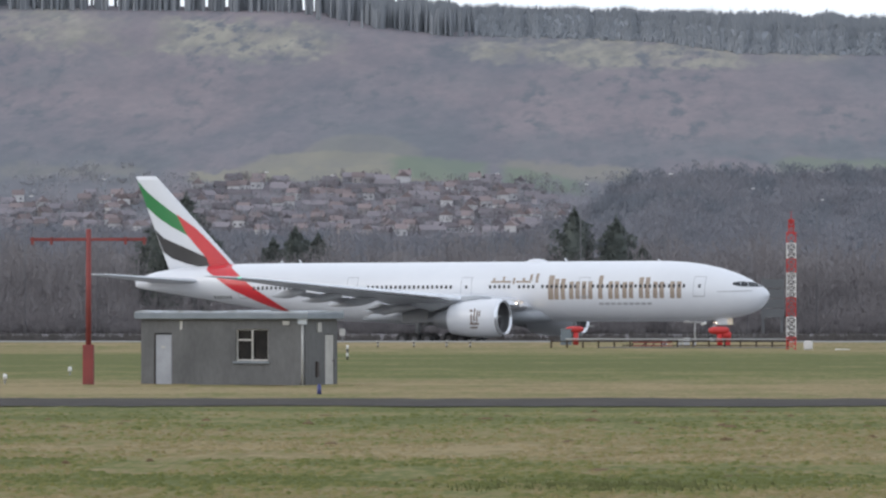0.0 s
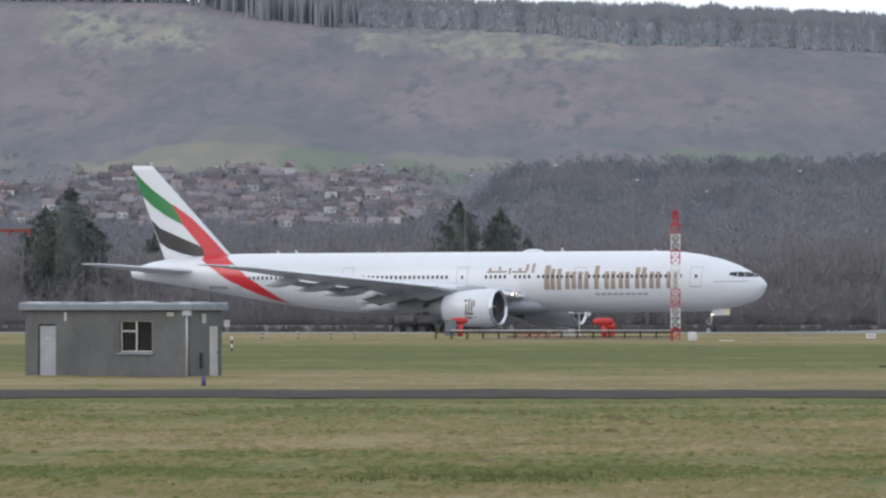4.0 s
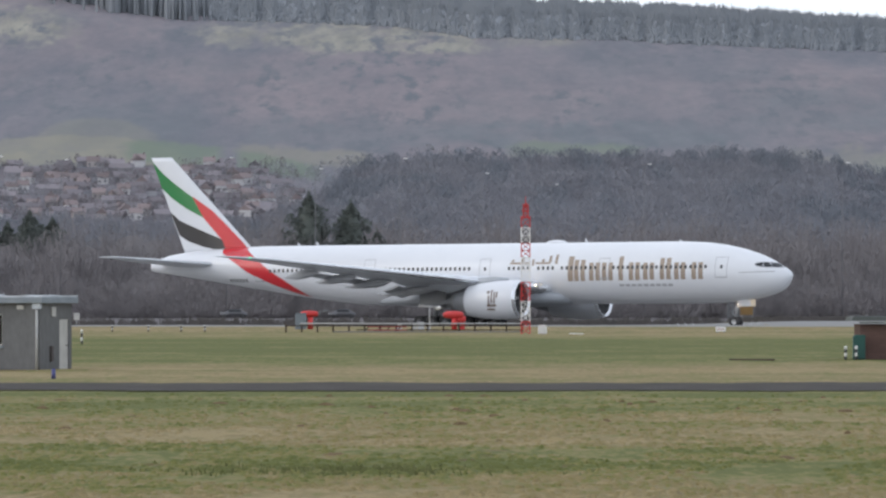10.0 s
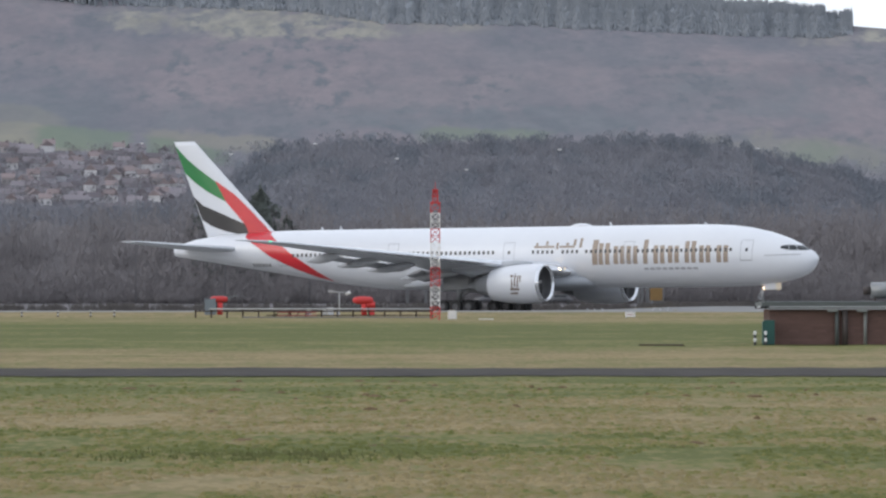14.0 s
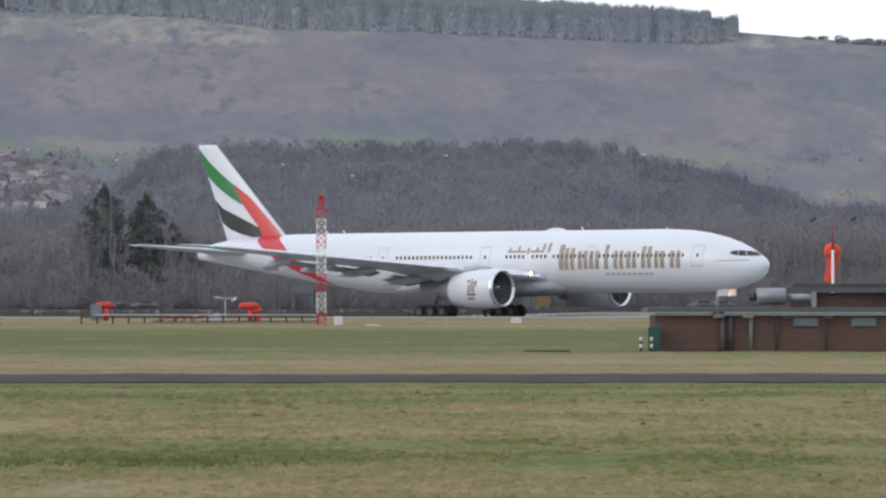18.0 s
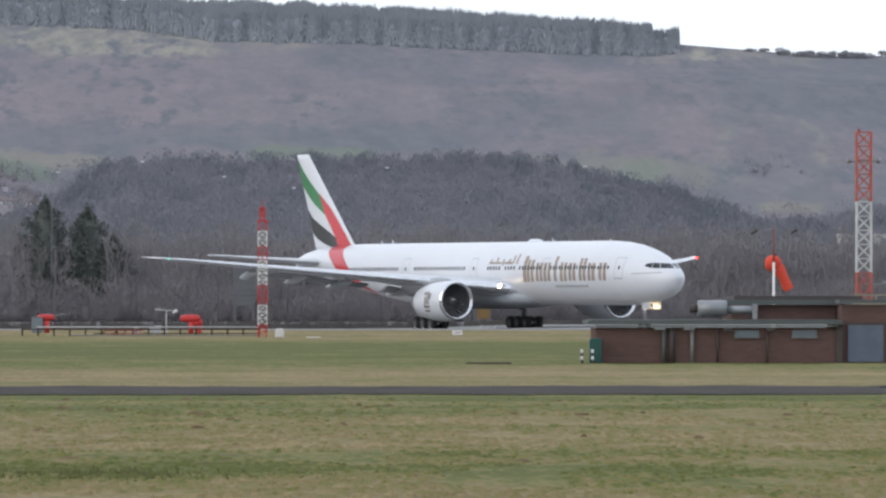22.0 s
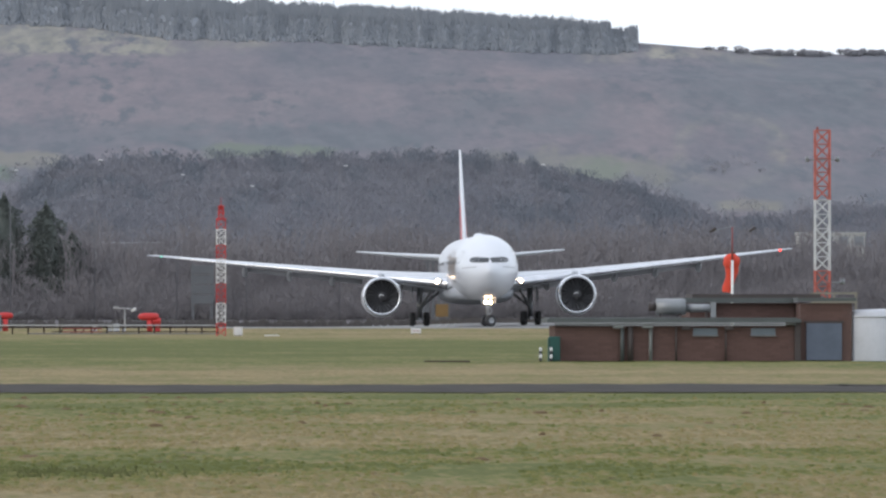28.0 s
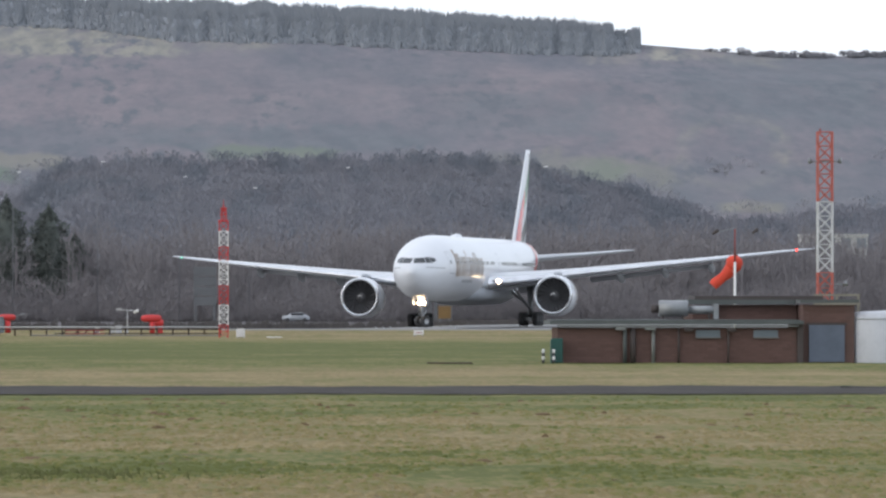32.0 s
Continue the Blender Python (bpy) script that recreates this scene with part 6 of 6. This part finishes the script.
def build_brick_building():
    t = thing("brick_building", pose(BX, BD, 0), "low red-brown brick building with flat roofs", "building")
    L, H = 12.1, 1.72
    # low front range
    part("wall", boxed(0.15, L, 0.05, 6.0, 0, H), M_MORTAR, t)
    part("roof", boxed(-0.25, L + 0.15, -0.45, 6.2, 1.9, 2.08), M_FASCIA, t, "flat grey-green roof edge")
    part("roof_top", boxed(-0.1, L, -0.2, 6.0, 2.08, 2.13), M_FASCIA, t)
    gut = part("gutter", boxed(0.1, L - 0.1, -0.32, -0.2, 1.78, 1.86), M_GUTTER, t, "pale gutter")
    for x in (3.25, 4.7):
        bm = boxed(x - 0.26, x + 0.26, -0.36, -0.14, 1.62, 1.76)
        part("bracket", bm, M_GUTTER, gut)
    for x, r, mt in ((4.85, 0.09, M_GUTTER), (3.45, 0.1, M_FASCIA), (3.85, 0.14, M_DARKTRIM), (8.55, 0.05, M_DARKTRIM), (6.1, 0.05, M_DARKTRIM)):
        part("downpipe", rodded((x, -0.1, 0), (x, -0.1, 1.7), r, r, 8), mt, t)
    for x in (7.55, 10.4):
        w = part("window", boxed(x - 0.6, x + 0.6, -0.02, 0.06, 1.28, 1.62), M_BOXGREY, t, "low grey louvred window")
        part("window_sill", boxed(x - 0.64, x + 0.64, -0.1, 0.0, 1.22, 1.27), M_GUTTER, w)
    for x in (6.6, 8.7):
        part("wall_lamp", boxed(x - 0.22, x + 0.22, -0.3, 0.0, 1.55, 1.74), M_DARKTRIM, t)
    part("corner_post", boxed(11.95, 12.25, -0.12, 0.3, 0, 1.9), M_DARKTRIM, t)
    # taller rear range and its right wing with the blue door
    part("wall", boxed(7.0, 12.2, 3.0, 9.0, 2.0, 2.85), M_MORTAR, t)
    part("wall", boxed(12.25, 14.8, 0.25, 9.0, 0, 2.85), M_MORTAR, t)
    part("roof", boxed(6.6, 12.1, 2.6, 9.3, 2.95, 3.12), M_FASCIA, t, "flat dark roof edge")
    part("roof", boxed(12.1, 15.0, -0.05, 9.3, 2.95, 3.12), M_FASCIA, t, "flat dark roof edge")
    part("roof_gutter", boxed(6.8, 12.1, 2.5, 2.6, 2.88, 2.95), M_FASCIA, t, "dark gutter line")
    part("parapet", boxed(7.2, 13.6, 4.0, 9.0, 3.12, 3.3), M_DARKTRIM, t)
    part("roller_door", boxed(12.55, 14.3, 0.12, 0.22, 0.05, 1.86), M_BLUEDOOR, t, "slate blue door")
    part("door_lintel", boxed(12.45, 14.4, 0.14, 0.24, 1.86, 1.98), M_DARKTRIM, t)
    part("post", boxed(8.05, 8.25, 2.75, 2.95, 2.1, 2.9), M_FASCIA, t)
    brick_wall(t, 0.2, 12.0, 0.055, 0.02, 1.7)
    brick_wall(t, 12.3, 14.75, 0.255, 2.0, 2.84, limit=60)
    brick_wall(t, 7.1, 12.1, 3.005, 2.1, 2.84, limit=60)
    # flue lying on the low roof
    f = thing("exhaust_silencer", pose(BX, BD, 2.16), "silver cylindrical silencer lying on the low roof", "silencer")
    part("drum", rodded((5.2, 1.2, 0.52), (6.65, 1.2, 0.52), 0.40, 0.40, 20), M_GALV, f)
    part("pipe", rodded((6.65, 1.2, 0.45), (8.1, 1.2, 0.45), 0.2, 0.2, 12), M_GALV, f)
    part("outlet", rodded((4.82, 1.2, 0.5), (5.2, 1.2, 0.5), 0.2, 0.2, 12), M_DARKTRIM, f)
    for x in (5.4, 6.4, 7.7):
        part("leg", boxed(x - 0.05, x + 0.05, 1.0, 1.4, 0, 0.3), M_DARKTRIM, f)
    part("elbow", boxed(7.9, 8.15, 1.0, 1.4, 0, 0.75), M_GALV, f)
    # green cabinet and its posts
    g = thing("green_cabinet", pose(BX - 0.05, BD - 0.7, 0), "dark green steel cabinet against the brick wall", "cabinet")
    part("body", boxed(-0.12, 0.42, -0.2, 0.4, 0, 1.22, 0.02), M_TEAL, g)
    part("door", boxed(-0.06, 0.38, -0.23, -0.2, 0.06, 1.15), M_TEAL, g)
    part("side_panel", boxed(-0.18, -0.12, -0.2, 0.4, 0, 1.15), M_TEAL, g)
    for x in (-0.62, -0.1):
        p = thing("bollard", pose(BX + x, BD - 1.2, 0), "black and white bollard before the cabinet", "bollard", "bollards at the cabinet")
        for i in range(4):
            part("band", rodded((0, 0, 0.17 * i), (0, 0, 0.17 * (i + 1)), 0.07, 0.07, 8), M_SIGWHITE if i % 2 else M_BLACK, p)
    # white tank at the right end
    k = thing("white_tank", pose(BX + 16.4, BD + 1.5, 0), "white round-topped storage tank", "tank")
    bm = bmesh.new()
    lathe(bm, ((0, 1.9), (2.2, 1.9), (2.4, 1.75), (2.52, 1.3), (2.58, 0.02)), (0, 0, 0), (0, 0.0001, 1), 36)
    part("shell", bm, M_TANK, k, smooth=True)
    part("rim", rodded((0, 0, 2.15), (0, 0, 2.22), 1.93, 1.93, 36), M_TANK, k)
    # tan skip behind
    s = thing("rail_barrier", pose(BX + 15.0, BD + 12, 0), "tan rail barrier behind the roofs", "barrier")
    for z in (2.85, 3.3):
        part("rail", boxed(-1.2, 1.2, -0.04, 0.04, z, z + 0.1), M_KNOLL, s)
    for x in (-1.1, 0, 1.1):
        part("post", boxed(x - 0.05, x + 0.05, -0.05, 0.05, 0, 3.4), M_KNOLL, s)


build_brick_building()

# ---- windsock ----
SOCK_X, SOCK_D, SOCK_Z = 906 * 366 / RUN, 366.0, 5.05
wp = thing("windsock_pole", pose(SOCK_X, SOCK_D, 0), "white and red pole with a small weather vane on top", "pole")
part("white_pole", rodded((0, 0, 0), (0, 0, 5.15), 0.085, 0.07, 10), M_SIGWHITE, wp)
part("red_pole", rodded((0, 0, 5.15), (0, 0, 6.95), 0.05, 0.035, 8), M_DULLRED, wp)
part("vane_bar", rodded((-1.0, 0, 6.75), (0.0, 0, 6.98), 0.035, 0.035, 6), M_GALV, wp)
for x, z in ((-1.05, 6.78), (1.1, 6.82)):
    part("wind_cup", rodded((x - 0.18, 0, z - 0.12), (x + 0.16, 0, z + 0.1), 0.05, 0.1, 8), M_DARKTRIM, wp)
windsock = thing("windsock", pose(SOCK_X, SOCK_D + 0.5, SOCK_Z), "limp orange windsock hanging from its ring", "windsock")
bm = bmesh.new()
rr = []
for i in range(11):
    q = i / 10
    r = 0.36 - 0.12 * q + 0.03 * math.sin(q * 9)
    rr.append([(r * math.cos(a) * (1 + 0.08 * math.sin(3 * a + q * 5)) + 0.05 * math.sin(q * 5), r * math.sin(a) * 0.8, -0.1 - 1.55 * q) for a in (2 * math.pi * k / 18 for k in range(18))])
loft(bm, rr, cap0=True, cap1=False)
part("sleeve", bm, M_ORANGE, windsock, smooth=True)
hood = thing("windsock_hood", pose(SOCK_X, SOCK_D + 0.52, SOCK_Z), "orange cloth mouth of the windsock on its swivel ring", "windsock")
bm = bmesh.new()
lathe(bm, ((-0.44, 0.02), (-0.4, 0.26), (-0.22, 0.42), (0.12, 0.46), (0.34, 0.36), (0.46, 0.14), (0.48, 0.02)), (0, 0, 0), (0.25, 0.0001, 1), 24)
part("mouth", bm, M_ORANGE, hood, smooth=True)
part("ring", rodded((0.1, 0, 0.44), (0.12, 0, 0.52), 0.12, 0.1, 12), M_DARKTRIM, hood)


def windsock_motion():
    swing = ((0, 4), (8, 0), (16.5, 0), (18, 3), (19, 12), (20, 3), (21, -10), (22, -35), (23, 10), (24, 5), (25, -22), (25.5, -45), (27.5, 0), (28.5, 12), (29.5, 25), (30.5, 22), (31.2, 28), (32, 42))

    walk(windsock, [(t, pose(SOCK_X, SOCK_D + 0.5, SOCK_Z, 0, a, 0)) for t, a in swing])


# ---- beyond the taxiway ----
def lamp_post(u, d, h):
    t = thing("street_lamp", at(u, d, -0.3), "tall thin grey road lamp before the wood", "lamp", "road lamps")
    part("pole", rodded((0, 0, 0), (0, 0, h), 0.09, 0.05, 8), M_POLE, t)
    part("bracket", rodded((0, 0, h), (0.9, 0, h + 0.2), 0.04, 0.04, 6), M_POLE, t)
    part("lamp_head", boxed(0.6, 1.2, -0.15, 0.15, h + 0.12, h + 0.28, 0.04), M_SIGWHITE, t)


for u, v in ((-530, 309), (-940, 312), (-823, 306), (-372, 290), (-223, 308), (-78, 282), (45, 262), (210, 298), (-1230, 300), (-1360, 270), (560, 300)):
    lamp_post(u, 1040, 3.4 + (v - 66) * 1040 / RUN)


def sign_gantry(u, d, w, z0, z1, label):
    t = thing("road_sign", at(u, d, -0.3), label, "sign", "road signs beyond the taxiway")
    for x in (-w / 2 + 0.3, w / 2 - 0.3):
        part("post", boxed(x - 0.15, x + 0.15, -0.1, 0.1, 0, z1), M_SIGN, t)
    k = 4
    for i in range(k):
        part("panel", boxed(-w / 2, w / 2, -0.2, -0.1, z0 + (z1 - z0) * i / k, z0 + (z1 - z0) * (i + 0.85) / k), M_SIGN, t)


sign_gantry(-33, 1030, 3.4, 2.6, 8.6, "weathered green-grey road sign board on two posts")
gt = thing("sign_frame", at(380, 1030, -0.3), "tall grey-green lattice sign frame", "frame")
for x, h in ((-1.8, 5), (-1.2, 10), (-0.4, 10.4), (0.4, 9.8), (1.2, 9.0), (1.9, 4.6)):
    part("upright", boxed(x - 0.17, x + 0.17, -0.15, 0.15, 0, h), M_SIGN, gt)
for z in (4.4, 8.8):
    part("beam", boxed(-1.9, 1.9, -0.12, 0.12, z, z + 0.2), M_SIGN, gt)
yb = thing("yellow_panel", at(391, 1020, -0.3), "orange-yellow sign panel on short legs", "sign")
part("panel", boxed(-0.95, 0.95, -0.1, 0.1, 0.6, 2.5, 0.05), M_YELLOW, yb)
for x in (-0.7, 0.7):
    part("leg", boxed(x - 0.08, x + 0.08, -0.08, 0.08, 0, 0.7), M_GALV, yb)


# a far pale shed and parked things at the wood's edge
sh = thing("far_shed", at(1085, 1300, 0), "long pale flat-roofed shed among the trees", "building")
part("wall", boxed(-6.5, 6.2, 0, 8, 0, 15.4), M_PIPE, sh)
part("roof", boxed(-6.7, 6.4, -0.2, 8.2, 15.4, 15.8), M_PIPE, sh)
for x in (-4, -1, 2, 5):
    part("panel", boxed(x - 0.9, x + 0.9, -0.08, 0, 13.2, 15.0), M_ROOFEDGE, sh)


def build_car(name, paint, label):
    c = thing(name, pose(0, 1030, -0.25), label, "car", "cars on the road beyond")
    bm = bmesh.new()
    prof = ((-2.1, 0.45, 0.75), (-2.0, 0.35, 0.95), (-1.2, 0.3, 1.02), (-0.6, 0.3, 1.42), (0.9, 0.3, 1.45), (1.7, 0.3, 1.0), (2.1, 0.4, 0.8))
    loft(bm, [[(x, -0.85, z0), (x, 0.85, z0), (x, 0.78, z1), (x, -0.78, z1)] for x, z0, z1 in prof])
    part("body", bm, paint, c)
    part("window", boxed(-0.75, 1.1, -0.84, 0.84, 1.02, 1.36), M_GLASS, c)
    for x in (-1.35, 1.35):
        for y in (-0.8, 0.8):
            part("wheel", rodded((x, y - 0.1, 0.32), (x, y + 0.1, 0.32), 0.32, 0.32, 14), M_TYRE, c)
    return c


car_a = build_car("dark_car", M_CARPAINT, "dark grey car passing on the road beyond")
car_b = build_car("grey_car", M_BELLY, "dull grey car passing on the road beyond")
car_c = build_car("dark_car", M_CARPAINT, "dark grey car passing on the road beyond")
car_d = build_car("dark_car", M_CARPAINT, "dark grey car passing on the road beyond")


def build_lorry():
    """An articulated lorry on the embankment behind the bare trees."""
    t = thing("lorry", pose(0, 1178, 8.6), "pale-roofed articulated lorry passing behind the bare trees", "lorry")
    trailer = part("trailer", boxed(-6.8, 5.6, -1.25, 1.25, 1.1, 4.05, 0.06), M_UNDER, t, "grey box trailer")
    part("roof", boxed(-6.85, 5.65, -1.3, 1.3, 4.05, 4.25, 0.04), M_TANK, trailer, "pale trailer roof")
    bm = bmesh.new()
    loft(bm, [[(x, -1.2, z0), (x, 1.2, z0), (x, 1.15, z1), (x, -1.15, z1)] for x, z0, z1 in ((6.0, 0.6, 3.6), (7.4, 0.6, 3.5), (8.2, 0.6, 2.9), (8.3, 0.6, 1.5))])
    cab = part("cab", bm, M_BELLY, t, "dull grey cab")
    part("windscreen", boxed(8.0, 8.32, -1.0, 1.0, 1.8, 2.7), M_GLASS, cab)
    for x in (-5.6, -4.3, -3.0, 4.4, 7.2):
        for y in (-1.05, 1.05):
            part("wheel", rodded((x, y - 0.15, 0.5), (x, y + 0.15, 0.5), 0.5, 0.5, 14), M_TYRE, t)
    part("chassis", boxed(-6.6, 7.6, -0.5, 0.5, 0.55, 1.1), M_DARKTRIM, t)
    return t


lorry = build_lorry()
bank = obj("embankment", boxed(-460, 260, 1170, 1187, -1, 8.6), M_BANK)
tagged(bank, "earth embankment carrying a road behind the wood", "embankment", kind="structure")


def car_motion():
    def drive(car, rows):
        walk(car, [(t, pose(u * 1030 / RUN, 1030, -0.25, 0, 0, 0)) for t, u in rows])
    drive(car_a, ((0, 2080), (17.5, -246), (32, -2174)))
    drive(car_b, ((0, -6240), (30.5, -170), (32, 128)))
    drive(car_c, ((0, -2047), (9, -670), (32, 2849)))
    drive(car_d, ((0, -1575), (9, -450), (32, 2425)))
    walk(lorry, [(t, pose(u * 1178 / RUN, 1178, 8.6)) for t, u in ((0, -4355), (30, 145), (32, 445))])


# ---- what moves ----
def motions():
    rows = [
    (0, pose(-34.60, 707.68, -0.375, 0.34, -0.16, -23.27)), (1, pose(-31.68, 706.42, -0.351, 0.21, -0.12, -23.56)),
    (2, pose(-28.69, 705.11, -0.332, 0.11, -0.11, -24.02)), (3, pose(-25.74, 703.79, -0.314, 0.05, -0.13, -24.49)),
    (4, pose(-22.76, 702.43, -0.297, 0.01, -0.16, -24.88)), (5, pose(-19.80, 701.05, -0.280, -0.01, -0.21, -25.20)),
    (6, pose(-16.79, 699.63, -0.265, -0.02, -0.25, -25.50)), (7, pose(-13.76, 698.18, -0.249, -0.02, -0.29, -25.88)),
    (8, pose(-10.79, 696.73, -0.229, -0.02, -0.32, -26.31)), (9, pose(-7.82, 695.26, -0.211, -0.03, -0.35, -26.50)),
    (10, pose(-4.79, 693.76, -0.194, -0.04, -0.39, -26.64)), (11, pose(-1.84, 692.27, -0.168, -0.06, -0.45, -26.84)),
    (12, pose(1.14, 690.76, -0.134, -0.08, -0.51, -27.06)), (13, pose(4.10, 689.24, -0.095, -0.09, -0.55, -27.31)),
    (14, pose(6.88, 687.79, -0.057, -0.09, -0.55, -28.05)), (15, pose(9.58, 686.32, -0.023, -0.08, -0.53, -29.60)),
    (16, pose(12.14, 684.80, 0.003, -0.07, -0.50, -32.23)), (17, pose(14.52, 683.20, 0.028, -0.06, -0.42, -35.84)),
    (18, pose(16.61, 681.57, 0.058, -0.04, -0.31, -40.29)), (19, pose(18.47, 679.87, 0.080, -0.01, -0.21, -45.23)),
    (20, pose(20.11, 678.08, 0.101, 0.06, -0.14, -50.21)), (21, pose(21.40, 676.39, 0.125, 0.15, -0.07, -55.40)),
    (22, pose(22.48, 674.68, 0.149, 0.26, 0.01, -60.74)), (23, pose(23.31, 673.02, 0.165, 0.36, 0.07, -66.29)),
    (24, pose(23.96, 671.39, 0.182, 0.43, 0.06, -71.51)), (25, pose(24.44, 669.79, 0.222, 0.48, 0.03, -76.73)),
    (26, pose(24.80, 668.10, 0.287, 0.52, -0.00, -81.55)), (27, pose(25.00, 666.84, 0.362, 0.56, -0.04, -85.84)),
    (28, pose(25.06, 666.46, 0.425, 0.61, -0.05, -89.85)), (29, pose(24.97, 666.35, 0.446, 0.62, -0.07, -93.38)),
    (30, pose(24.78, 665.29, 0.454, 0.62, -0.08, -96.47)), (31, pose(24.49, 663.83, 0.477, 0.62, -0.07, -98.95)),
    (32, pose(24.31, 662.97, 0.521, 0.62, -0.05, -101.31))]
    walk(airliner, rows)
    # the nose gear steers into the turn
    steer = ((0, 0), (9, -1), (13, -4), (15, -14), (17, -28), (19, -36), (22, -44), (25, -52), (28, -60), (30, -50), (32, -40))
    walk(nose_gear, [(t, pose(MID - 5.98, 0, 0, 0, 0, interp(t, steer))) for t in range(33)])
    # wheels roll with the distance gone
    xs = [r[0] for r in rows]
    pts = [r[1].translation for r in rows]
    gone = [0.0]
    for p, q in zip(pts, pts[1:]):
        gone.append(gone[-1] + (q - p).length)
    for ob, x, y, r in airliner_wheels:
        walk(ob, [(i * 0.25, pose(x, y, r, 0, math.degrees(float(np.interp(i * 0.25, xs, gone)) / r), 0)) for i in range(129)])
    windsock_motion()
    car_motion()


motions()
